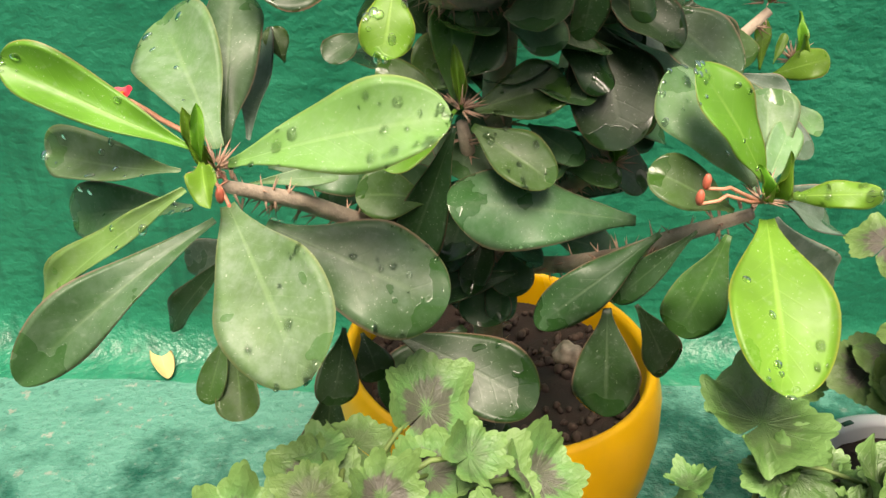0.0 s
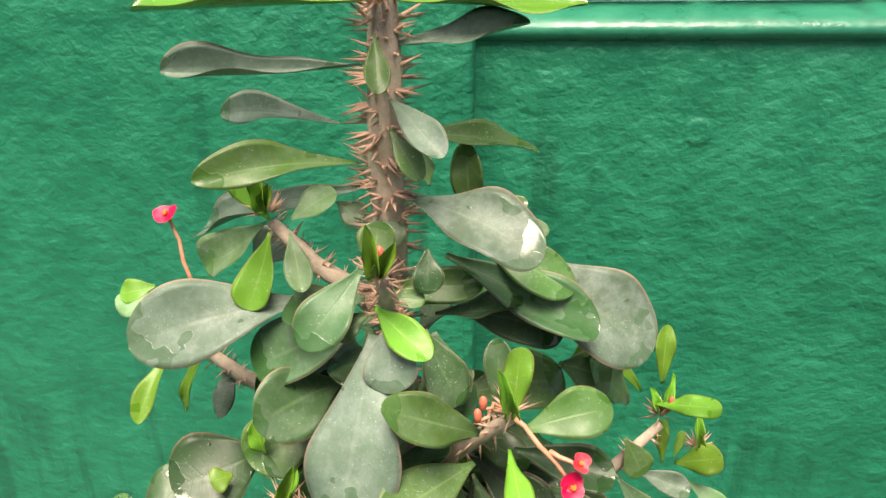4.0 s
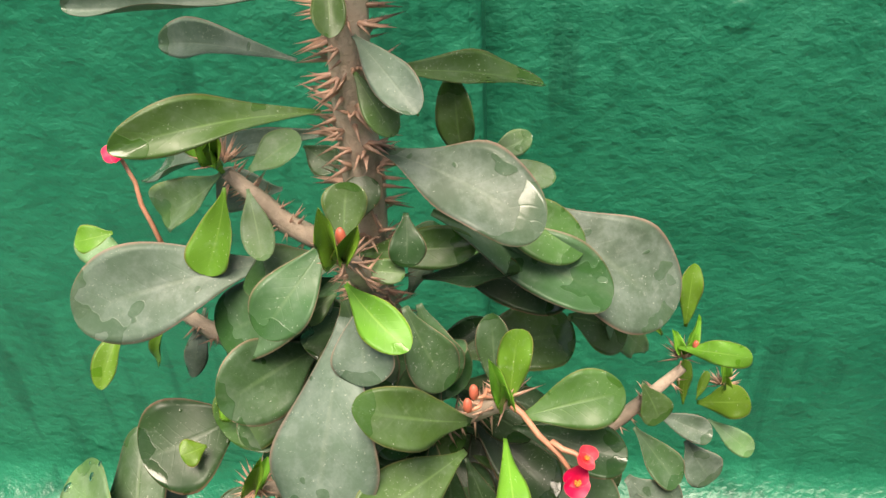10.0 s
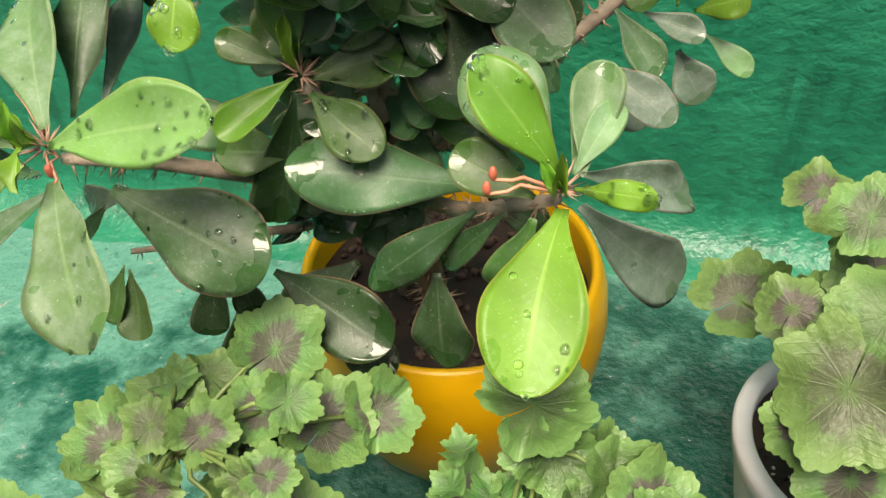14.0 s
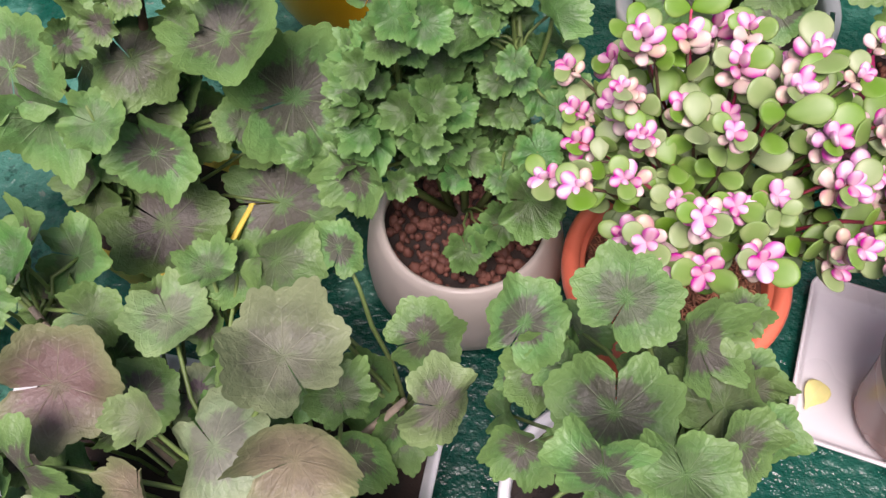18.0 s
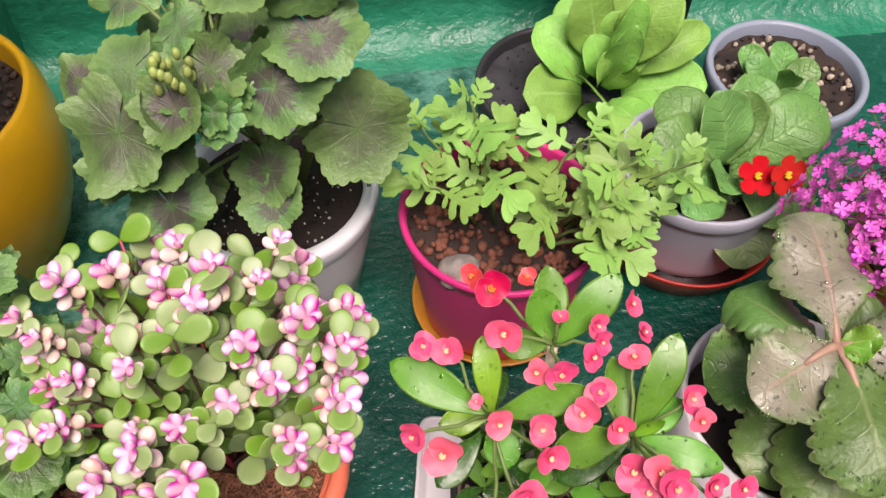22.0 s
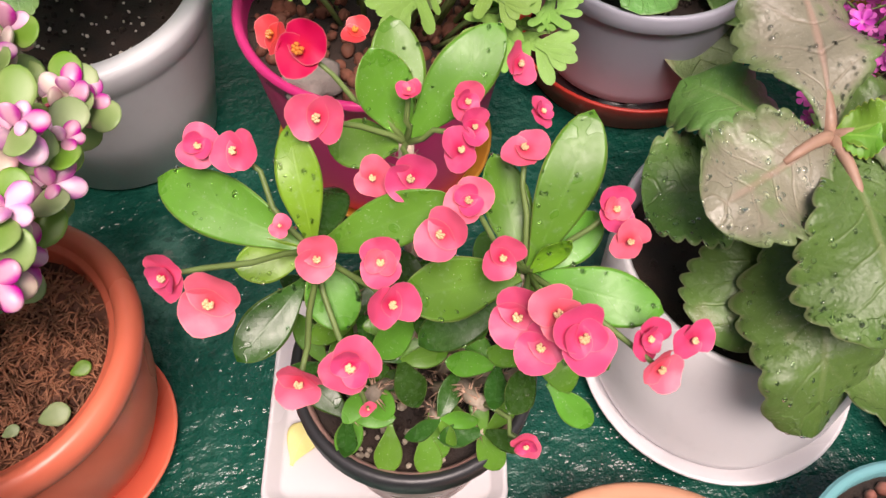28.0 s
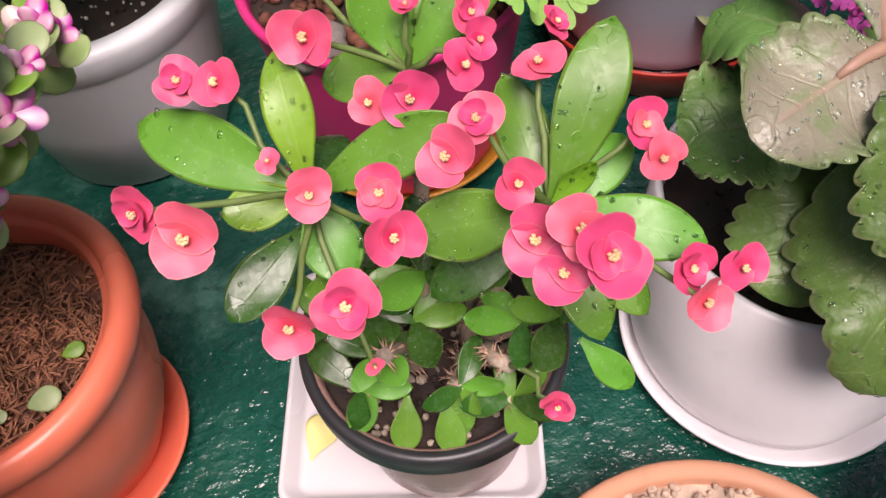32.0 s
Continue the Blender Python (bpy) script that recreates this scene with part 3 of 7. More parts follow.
def leaf(parent, base, tip, width, kind="m", facing=(0, -0.45, 0.9), mesh=None, roll=0.0):
    k = count_leaf[0]
    count_leaf[0] += 1
    return piece("leaf", mesh or SPOON[(k * 7 // 3) % len(SPOON)], parent, frame_of(base, tip, width, facing, roll), LEAF[kind])


def spray(parent, leaves, facing, meshes=None):
    """Leaves by base, tip, width and kind that look the same way."""
    for k, (base, tip, w, kind) in enumerate(leaves):
        lean = 0.16 * math.sin(7.3 * k + 31 * tip[0])
        leaf(parent, base, tip, w, kind, (facing[0] + lean, facing[1], facing[2]), FOLD[0] if kind == "y" and w < 0.022 and (Vector(tip) - Vector(base)).length < 0.045 else meshes[k % len(meshes)] if meshes else None)


# ---- crown of thorns in the yellow pot ----
spurge = thing("potted_crown_of_thorns", (0.07, 0.62, 0), "tall thorny crown of thorns with wet leaves in a yellow pot", "potted plant")
Y = (0.07, 0.63, 0)
part("pot", lathe([(0, 0.0), (0.085, 0.0), (0.097, 0.004), (0.122, 0.05), (0.142, 0.10), (0.155, 0.15), (0.158, 0.19), (0.155, 0.225), (0.147, 0.25), (0.1425, 0.2535), (0.139, 0.252), (0.137, 0.245), (0.136, 0.19)], Y, 72), YELLOW, spurge, "glossy yellow egg-shaped pot")
soil_disc(0.1375, (0.07, 0.63, 0.215), spurge, SOIL)
thorny(spurge, [(0.06, 0.61, 0.20), (0.052, 0.58, 0.34), (0.045, 0.545, 0.48), (0.042, 0.52, 0.62), (0.04, 0.505, 0.74), (0.042, 0.50, 0.79), (0.041, 0.497, 0.84), (0.044, 0.492, 0.885), (0.045, 0.487, 0.93)], [0.014, 0.0125, 0.0115, 0.0105, 0.0098, 0.0106, 0.0096, 0.0098, 0.0075], 430, 3, (0.010, 0.020))
for k, (a, b, rise) in enumerate([((0.05, 0.575, 0.36), (-0.108, 0.392, 0.528), 0.01), ((0.05, 0.575, 0.37), (0.18, 0.41, 0.512), -0.01), ((0.047, 0.555, 0.43), (0.018, 0.475, 0.535), -0.01), ((0.043, 0.525, 0.60), (0.115, 0.445, 0.695), -0.01), ((0.047, 0.55, 0.45), (0.24, 0.60, 0.58), -0.02), ((0.041, 0.51, 0.72), (-0.033, 0.512, 0.79), -0.005), ((0.041, 0.51, 0.72), (0.044, 0.435, 0.79), -0.01), ((0.043, 0.525, 0.60), (-0.02, 0.43, 0.64), -0.01), ((0.047, 0.56, 0.42), (0.12, 0.50, 0.50), 0.0), ((0.043, 0.52, 0.62), (-0.10, 0.535, 0.688), -0.01)]):
    thorny(spurge, bend(a, b, rise, 6, 0.003, k), [0.0075, 0.0068, 0.0062, 0.0058, 0.0054, 0.0035], 85, 20 + k, (0.006, 0.012))
LOWER_LEFT = [
    ((-0.101, 0.378, 0.547), (0.009, 0.368, 0.580), 0.046, "p"), ((-0.119, 0.385, 0.551), (-0.215, 0.400, 0.590), 0.029, "v"), ((-0.109, 0.390, 0.550), (-0.161, 0.489, 0.589), 0.052, "s"),
    ((-0.128, 0.385, 0.539), (-0.214, 0.423, 0.530), 0.029, "s"), ((-0.126, 0.390, 0.515), (-0.215, 0.440, 0.478), 0.030, "w"), ((-0.125, 0.380, 0.531), (-0.220, 0.385, 0.448), 0.025, "p"),
    ((-0.113, 0.385, 0.511), (-0.204, 0.325, 0.447), 0.031, "w"), ((-0.102, 0.372, 0.527), (-0.053, 0.292, 0.480), 0.058, "s"), ((-0.090, 0.400, 0.501), (0.011, 0.378, 0.465), 0.062, "w"),
    ((-0.123, 0.430, 0.460), (-0.162, 0.427, 0.410), 0.021, "o"), ((-0.113, 0.420, 0.538), (-0.121, 0.505, 0.609), 0.038, "w"), ((-0.113, 0.372, 0.551), (-0.112, 0.372, 0.581), 0.007, "y")]
LOWER_LEFT_YOUNG = [
    ((-0.112, 0.370, 0.551), (-0.103, 0.345, 0.539), 0.014, "y"), ((-0.128, 0.430, 0.405), (-0.138, 0.405, 0.367), 0.019, "m"), ((-0.125, 0.430, 0.401), (-0.116, 0.400, 0.358), 0.029, "m"),
    ((-0.102, 0.420, 0.516), (-0.054, 0.440, 0.513), 0.012, "s"), ((-0.105, 0.440, 0.534), (-0.115, 0.540, 0.567), 0.025, "g"), ((-0.105, 0.430, 0.468), (-0.154, 0.450, 0.443), 0.022, "g")]
MIDDLE_LOW = [
    ((0.022, 0.468, 0.545), (0.081, 0.478, 0.561), 0.038, "m"), ((0.024, 0.463, 0.538), (0.072, 0.437, 0.514), 0.035, "m"), ((0.013, 0.470, 0.549), (0.007, 0.490, 0.612), 0.029, "m"),
    ((-0.000, 0.470, 0.484), (-0.046, 0.455, 0.494), 0.033, "m"), ((0.089, 0.500, 0.495), (0.125, 0.490, 0.494), 0.021, "m"), ((0.129, 0.455, 0.482), (0.010, 0.434, 0.502), 0.051, "w"),
    ((0.093, 0.530, 0.592), (0.117, 0.462, 0.527), 0.059, "o"), ((0.121, 0.550, 0.573), (0.172, 0.550, 0.555), 0.029, "g"), ((-0.043, 0.480, 0.587), (-0.062, 0.460, 0.576), 0.020, "o"),
    ((-0.021, 0.425, 0.631), (-0.026, 0.404, 0.595), 0.028, "y"), ((-0.096, 0.520, 0.555), (-0.105, 0.530, 0.575), 0.017, "m")]
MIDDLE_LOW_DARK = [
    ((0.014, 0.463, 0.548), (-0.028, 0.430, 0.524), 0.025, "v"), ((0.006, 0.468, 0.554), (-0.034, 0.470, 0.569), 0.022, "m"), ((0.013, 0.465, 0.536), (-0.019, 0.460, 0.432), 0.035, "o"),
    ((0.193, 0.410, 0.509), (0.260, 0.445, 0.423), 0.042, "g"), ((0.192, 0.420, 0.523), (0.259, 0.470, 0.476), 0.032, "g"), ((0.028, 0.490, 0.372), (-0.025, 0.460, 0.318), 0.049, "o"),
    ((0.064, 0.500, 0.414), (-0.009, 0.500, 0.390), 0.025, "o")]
LOWER_RIGHT = [
    ((0.184, 0.398, 0.515), (0.173, 0.304, 0.469), 0.055, "y"), ((0.168, 0.405, 0.501), (0.150, 0.405, 0.432), 0.035, "m"), ((0.189, 0.400, 0.528), (0.231, 0.378, 0.542), 0.016, "y"),
    ((0.180, 0.405, 0.535), (0.134, 0.412, 0.595), 0.035, "v"), ((0.178, 0.410, 0.529), (0.131, 0.445, 0.583), 0.048, "s"), ((0.168, 0.405, 0.516), (0.120, 0.416, 0.535), 0.032, "m"),
    ((0.133, 0.415, 0.495), (0.065, 0.402, 0.437), 0.029, "o"), ((0.152, 0.410, 0.500), (0.112, 0.415, 0.448), 0.019, "o"), ((0.193, 0.420, 0.521), (0.199, 0.470, 0.565), 0.031, "s")]
LOWER_RIGHT_BACK = [
    ((0.188, 0.420, 0.522), (0.210, 0.455, 0.549), 0.021, "s"), ((0.187, 0.430, 0.515), (0.200, 0.480, 0.561), 0.026, "s"), ((0.200, 0.520, 0.536), (0.245, 0.490, 0.514), 0.029, "g"),
    ((0.117, 0.460, 0.661), (0.178, 0.450, 0.647), 0.029, "o"), ((0.126, 0.500, 0.606), (0.177, 0.465, 0.571), 0.045, "w"), ((0.082, 0.450, 0.647), (0.080, 0.450, 0.595), 0.020, "o"),
    ((0.064, 0.455, 0.747), (0.084, 0.445, 0.703), 0.027, "w"), ((0.208, 0.580, 0.612), (0.173, 0.550, 0.668), 0.026, "s"), ((-0.101, 0.470, 0.505), (-0.037, 0.470, 0.503), 0.035, "w"),
    ((-0.051, 0.470, 0.468), (-0.019, 0.470, 0.484), 0.031, "o"), ((-0.006, 0.490, 0.585), (-0.018, 0.490, 0.601), 0.025, "o")]
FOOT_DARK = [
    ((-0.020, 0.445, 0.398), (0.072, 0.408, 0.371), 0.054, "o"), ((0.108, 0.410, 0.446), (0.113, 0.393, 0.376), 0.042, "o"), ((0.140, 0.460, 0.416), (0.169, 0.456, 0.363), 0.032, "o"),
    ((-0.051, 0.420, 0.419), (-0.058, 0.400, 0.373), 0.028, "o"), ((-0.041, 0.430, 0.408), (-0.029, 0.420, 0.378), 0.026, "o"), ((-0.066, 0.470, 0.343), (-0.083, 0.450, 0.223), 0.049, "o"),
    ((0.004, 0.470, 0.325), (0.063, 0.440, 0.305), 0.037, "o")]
UPPER_FRONT = [
    ((0.037, 0.460, 0.778), (0.039, 0.475, 0.805), 0.022, "m"), ((0.041, 0.475, 0.782), (0.044, 0.490, 0.800), 0.020, "o"), ((0.030, 0.455, 0.784), (-0.000, 0.428, 0.750), 0.030, "w"),
    ((0.038, 0.450, 0.764), (0.070, 0.420, 0.749), 0.020, "y"), ((0.046, 0.440, 0.759), (0.048, 0.420, 0.727), 0.031, "g"), ((0.038, 0.440, 0.752), (0.022, 0.384, 0.662), 0.053, "g"),
    ((0.066, 0.470, 0.791), (0.066, 0.458, 0.768), 0.018, "o"), ((0.033, 0.450, 0.758), (0.016, 0.440, 0.749), 0.012, "m"), ((0.040, 0.460, 0.765), (0.065, 0.460, 0.763), 0.013, "m"),
    ((0.069, 0.470, 0.737), (0.083, 0.460, 0.691), 0.026, "w")]
UPPER_SIDE = [
    ((-0.032, 0.506, 0.793), (-0.052, 0.510, 0.829), 0.022, "v"), ((-0.032, 0.503, 0.786), (-0.047, 0.488, 0.741), 0.025, "v"), ((-0.019, 0.500, 0.787), (-0.008, 0.473, 0.761), 0.017, "s"),
    ((-0.035, 0.510, 0.790), (-0.089, 0.540, 0.746), 0.029, "s"), ((-0.020, 0.510, 0.792), (0.007, 0.520, 0.807), 0.021, "s"), ((-0.017, 0.550, 0.758), (-0.061, 0.560, 0.752), 0.028, "g"),
    ((-0.017, 0.500, 0.741), (-0.118, 0.472, 0.725), 0.051, "g"), ((-0.137, 0.565, 0.718), (-0.163, 0.563, 0.712), 0.019, "v"), ((-0.117, 0.530, 0.687), (-0.134, 0.494, 0.650), 0.014, "v"),
    ((-0.102, 0.550, 0.682), (-0.120, 0.540, 0.627), 0.011, "v"), ((-0.077, 0.540, 0.678), (-0.088, 0.520, 0.637), 0.015, "g"), ((-0.050, 0.500, 0.627), (-0.106, 0.468, 0.618), 0.060, "o")]
UPPER_SIDE_SMALL = [
    ((-0.044, 0.480, 0.638), (-0.047, 0.480, 0.667), 0.012, "y"), ((-0.024, 0.500, 0.632), (-0.040, 0.470, 0.629), 0.030, "w"), ((-0.064, 0.470, 0.629), (-0.076, 0.460, 0.631), 0.017, "v"),
    ((-0.027, 0.510, 0.710), (-0.022, 0.500, 0.660), 0.026, "o"), ((-0.010, 0.520, 0.710), (0.012, 0.500, 0.703), 0.023, "g"), ((0.005, 0.530, 0.796), (0.023, 0.520, 0.787), 0.018, "w"),
    ((-0.058, 0.530, 0.679), (-0.040, 0.520, 0.657), 0.022, "w")]
UPPER_RIGHT = [
    ((0.096, 0.510, 0.779), (0.153, 0.498, 0.750), 0.031, "m"), ((0.075, 0.500, 0.773), (0.168, 0.487, 0.728), 0.037, "w"), ((0.132, 0.545, 0.750), (0.208, 0.520, 0.693), 0.064, "g"),
    ((0.079, 0.510, 0.731), (0.148, 0.500, 0.718), 0.031, "o"), ((0.096, 0.520, 0.780), (0.139, 0.530, 0.778), 0.018, "s"), ((0.237, 0.600, 0.618), (0.239, 0.610, 0.665), 0.016, "v"),
    ((0.234, 0.600, 0.599), (0.276, 0.569, 0.617), 0.018, "v"), ((0.222, 0.600, 0.610), (0.187, 0.600, 0.655), 0.013, "v"), ((0.260, 0.620, 0.526), (0.293, 0.600, 0.547), 0.026, "v"),
    ((0.271, 0.620, 0.508), (0.306, 0.607, 0.484), 0.019, "s"), ((0.247, 0.610, 0.533), (0.246, 0.620, 0.570), 0.012, "v"), ((0.256, 0.610, 0.538), (0.264, 0.620, 0.559), 0.008, "v")]
UPPER_RIGHT_LOW = [
    ((0.204, 0.570, 0.549), (0.236, 0.550, 0.511), 0.027, "w"), ((0.210, 0.590, 0.573), (0.225, 0.580, 0.544), 0.026, "m"), ((0.224, 0.600, 0.533), (0.267, 0.590, 0.520), 0.021, "g"),
    ((0.251, 0.600, 0.505), (0.274, 0.590, 0.470), 0.032, "g"), ((0.151, 0.550, 0.666), (0.189, 0.550, 0.654), 0.039, "m"), ((0.150, 0.500, 0.607), (0.178, 0.490, 0.571), 0.036, "o"),
    ((0.161, 0.560, 0.665), (0.177, 0.560, 0.675), 0.011, "v"), ((0.199, 0.550, 0.519), (0.236, 0.540, 0.483), 0.044, "g")]
FLOWER_SHOOT = [
    ((0.096, 0.433, 0.692), (0.045, 0.402, 0.729), 0.029, "m"), ((0.115, 0.437, 0.699), (0.119, 0.445, 0.742), 0.017, "v"), ((0.121, 0.437, 0.692), (0.172, 0.445, 0.703), 0.030, "m"),
    ((0.113, 0.430, 0.684), (0.120, 0.368, 0.677), 0.017, "y"), ((0.093, 0.430, 0.674), (0.044, 0.384, 0.671), 0.034, "m"), ((0.092, 0.440, 0.658), (0.110, 0.424, 0.613), 0.017, "o"),
    ((0.109, 0.450, 0.694), (0.106, 0.463, 0.737), 0.018, "w")]
TOP_LEVEL = [
    ((0.036, 0.483, 0.924), (-0.084, 0.476, 0.921), 0.035, "t"), ((0.052, 0.483, 0.924), (0.150, 0.481, 0.922), 0.030, "t")]
TOP_SIDE = [
    ((0.032, 0.490, 0.890), (-0.070, 0.467, 0.892), 0.014, "g"), ((0.015, 0.505, 0.853), (-0.064, 0.537, 0.851), 0.017, "g"), ((0.051, 0.487, 0.901), (0.121, 0.477, 0.913), 0.021, "g"),
    ((0.028, 0.487, 0.835), (-0.049, 0.432, 0.844), 0.020, "m"), ((0.053, 0.490, 0.814), (0.130, 0.452, 0.793), 0.040, "g"), ((0.055, 0.505, 0.848), (0.132, 0.541, 0.825), 0.021, "m"),
    ((0.020, 0.520, 0.808), (-0.106, 0.570, 0.755), 0.027, "g"), ((-0.139, 0.580, 0.684), (-0.179, 0.590, 0.697), 0.024, "s")]
TOP_UPRIGHT = [
    ((0.048, 0.475, 0.941), (0.064, 0.462, 1.000), 0.018, "y"), ((0.056, 0.500, 0.935), (0.087, 0.567, 0.936), 0.021, "s"), ((0.033, 0.500, 0.939), (-0.006, 0.550, 0.945), 0.019, "v"),
    ((0.011, 0.520, 0.924), (-0.034, 0.564, 0.932), 0.023, "g"), ((0.041, 0.470, 0.943), (0.050, 0.465, 0.967), 0.006, "y"), ((0.034, 0.460, 0.943), (0.049, 0.450, 0.949), 0.006, "y"),
    ((0.047, 0.485, 0.872), (0.077, 0.452, 0.850), 0.019, "g"), ((0.042, 0.470, 0.909), (0.045, 0.448, 0.884), 0.014, "m"), ((0.090, 0.525, 0.785), (0.087, 0.521, 0.838), 0.021, "m"),
    ((0.060, 0.590, 0.785), (0.056, 0.590, 0.808), 0.015, "s"), ((0.102, 0.570, 0.769), (0.127, 0.570, 0.782), 0.015, "s"), ((0.104, 0.580, 0.750), (0.122, 0.580, 0.736), 0.017, "s"),
    ((0.047, 0.480, 0.857), (0.064, 0.470, 0.831), 0.015, "m")]
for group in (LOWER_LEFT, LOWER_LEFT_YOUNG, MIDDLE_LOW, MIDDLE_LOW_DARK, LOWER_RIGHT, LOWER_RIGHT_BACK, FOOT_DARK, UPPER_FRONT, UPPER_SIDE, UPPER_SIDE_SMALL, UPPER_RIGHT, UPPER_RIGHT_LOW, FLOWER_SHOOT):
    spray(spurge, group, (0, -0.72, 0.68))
spray(spurge, TOP_LEVEL, (0, -0.3, 0.95), LEVEL)
spray(spurge, TOP_SIDE, (0, -0.62, 0.78))
spray(spurge, TOP_UPRIGHT, (0, -0.8, 0.45))
thorny(spurge, bend((0.03, 0.57, 0.36), (-0.124, 0.437, 0.412), 0.0, 6, 0.003, 31), [0.005, 0.0045, 0.004, 0.0036, 0.003, 0.0022], 50, 51, (0.005, 0.010))
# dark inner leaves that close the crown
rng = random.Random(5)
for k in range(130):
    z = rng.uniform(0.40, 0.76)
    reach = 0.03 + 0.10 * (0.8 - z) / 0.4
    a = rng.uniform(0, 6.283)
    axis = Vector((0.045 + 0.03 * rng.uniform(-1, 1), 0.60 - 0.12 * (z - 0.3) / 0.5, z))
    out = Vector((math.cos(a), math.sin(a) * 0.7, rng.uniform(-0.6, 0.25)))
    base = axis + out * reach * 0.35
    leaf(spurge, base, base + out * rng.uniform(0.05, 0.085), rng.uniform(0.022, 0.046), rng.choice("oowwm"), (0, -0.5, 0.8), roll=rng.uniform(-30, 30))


# ---- pots ----
def potted(name, at, label, r, h, base, mat, pot_label, soil_mat=None, **shape):
    t = thing(name, at, label, "potted plant")
    body = part("pot", lathe(pot_profile(r, h, base, **shape), at), mat, t, pot_label)
    depth = shape.get("soil", 0.03)
    soil_disc(r - shape.get("lip", 0.006) - 0.002, (at[0], at[1], at[2] + h - depth), t, soil_mat or SOIL, seed=int(at[0] * 100))
    grains("soil_crumb_layer", 150, r - 0.012, (at[0], at[1], at[2] + h - depth), 0.0028, t, soil_mat or SOIL, int(at[0] * 100), label="dark crumbs of soil")
    return t


white_geranium = thing("potted_geranium", (0.46, 0.525, 0), "leafy zoned geranium in a tall white plastic pot", "potted plant")
part("pot", lathe([(0, 0.0), (0.079, 0.0), (0.084, 0.003), (0.097, 0.075), (0.1095, 0.142), (0.1105, 0.146), (0.1125, 0.149), (0.1155, 0.167), (0.1148, 0.1735), (0.111, 0.1752), (0.1005, 0.1745), (0.098, 0.1705), (0.0965, 0.12)], (0.46, 0.525, 0), 72), WHITE_PLASTIC, white_geranium, "white plastic pot with slots in its rim")
soil_disc(0.0972, (0.46, 0.525, 0.155), white_geranium, SOIL, seed=46)
grains("soil_crumb_layer", 150, 0.09, (0.46, 0.525, 0.155), 0.0028, white_geranium, SOIL, 46, label="dark crumbs of soil")
cream_geranium = thing("potted_geranium", (0.218, 0.25, 0), "frilly small-leaved geranium in a cream ceramic pot", "potted plant")
part("pot", lathe([(0, 0.0), (0.072, 0.0), (0.080, 0.004), (0.093, 0.03), (0.100, 0.06), (0.100, 0.085), (0.095, 0.115), (0.087, 0.138), (0.083, 0.1445), (0.0795, 0.146), (0.0765, 0.144), (0.078, 0.13), (0.086, 0.10)], (0.218, 0.25, 0), 64, 0.006), CREAM, cream_geranium, "cream ceramic barrel pot")
soil_disc(0.0815, (0.218, 0.25, 0.118), cream_geranium, SOIL)
jade = thing("potted_elephant_bush", (0.41, 0.203, 0.012), "variegated pink and green elephant bush in an orange pot", "potted plant")
part("pot", lathe([(0, 0.0), (0.057, 0.0), (0.062, 0.003), (0.073, 0.032), (0.083, 0.063), (0.088, 0.088), (0.089, 0.108), (0.0875, 0.126), (0.087, 0.134), (0.091, 0.137), (0.0963, 0.143), (0.0993, 0.151), (0.0993, 0.158), (0.0963, 0.165), (0.0905, 0.1675), (0.0855, 0.165), (0.0837, 0.160), (0.083, 0.1585), (0.080, 0.158), (0.0785, 0.155), (0.078, 0.125)], (0.41, 0.203, 0.012), 72), ORANGE, jade, "orange plastic urn-shaped pot with a rolled rim")
soil_disc(0.0785, (0.41, 0.203, 0.151), jade, COIR, seed=41)
grains("soil_crumb_layer", 150, 0.072, (0.41, 0.203, 0.151), 0.0028, jade, COIR, 41, label="brown crumbs of coir")
mum = potted("potted_chrysanthemum", (0.70, 0.44, 0.012), "lobed-leaf chrysanthemum in a bright pink pot", 0.112, 0.175, 0.085, PINK, "bright pink plastic pot", lip=0.004, lip_h=0.008, soil=0.02)
coral = potted("potted_crown_of_thorns", (0.67, 0.149, 0.016), "flowering coral crown of thorns in a black-rimmed brown pot", 0.075, 0.135, 0.055, BROWN_PLASTIC, "brown plastic nursery pot", lip=0.003, lip_h=0.01, soil=0.012)
part("rim", lathe([(0.0745, 0.116), (0.0775, 0.117), (0.078, 0.133), (0.0765, 0.1365), (0.0715, 0.1365), (0.0705, 0.130), (0.0745, 0.116)], (0.67, 0.149, 0.016), 56), BLACK_PLASTIC, coral, "black rolled rim")
leaf_succulent = potted("potted_succulent", (0.775, -0.05, 0), "pale grey-pink rosette succulent in a terracotta bowl", 0.115, 0.09, 0.085, TERRACOTTA, "terracotta bowl", PALE_GRIT, lip=0.008, lip_h=0.015, soil=0.01)
aeonium = potted("potted_succulent", (0.965, -0.045, 0), "variegated green and yellow rosette succulent in a teal pot", 0.086, 0.085, 0.065, TEAL, "teal glazed pot", lip=0.004, lip_h=0.006, soil=0.012)
echeveria = thing("potted_succulent", (1.118, 0.09, 0), "pale green rosette succulents in a black glazed pot", "potted plant")
part("pot", lathe([(0, 0.0), (0.062, 0.0), (0.076, 0.004), (0.091, 0.025), (0.097, 0.047), (0.094, 0.068), (0.086, 0.083), (0.080, 0.0905), (0.077, 0.0915), (0.0745, 0.089), (0.076, 0.06)], (1.118, 0.09, 0), 64, 0.01), GLAZE, echeveria, "glossy black glazed pot")
part("rim", lathe([(0.0772, 0.0912), (0.0766, 0.0925), (0.0752, 0.0925), (0.0742, 0.089), (0.0752, 0.0885), (0.0772, 0.0912)], (1.118, 0.09, 0), 64), WHITE_CERAMIC, echeveria, "worn whitish inner rim")
soil_disc(0.0755, (1.118, 0.09, 0.078), echeveria, SOIL)
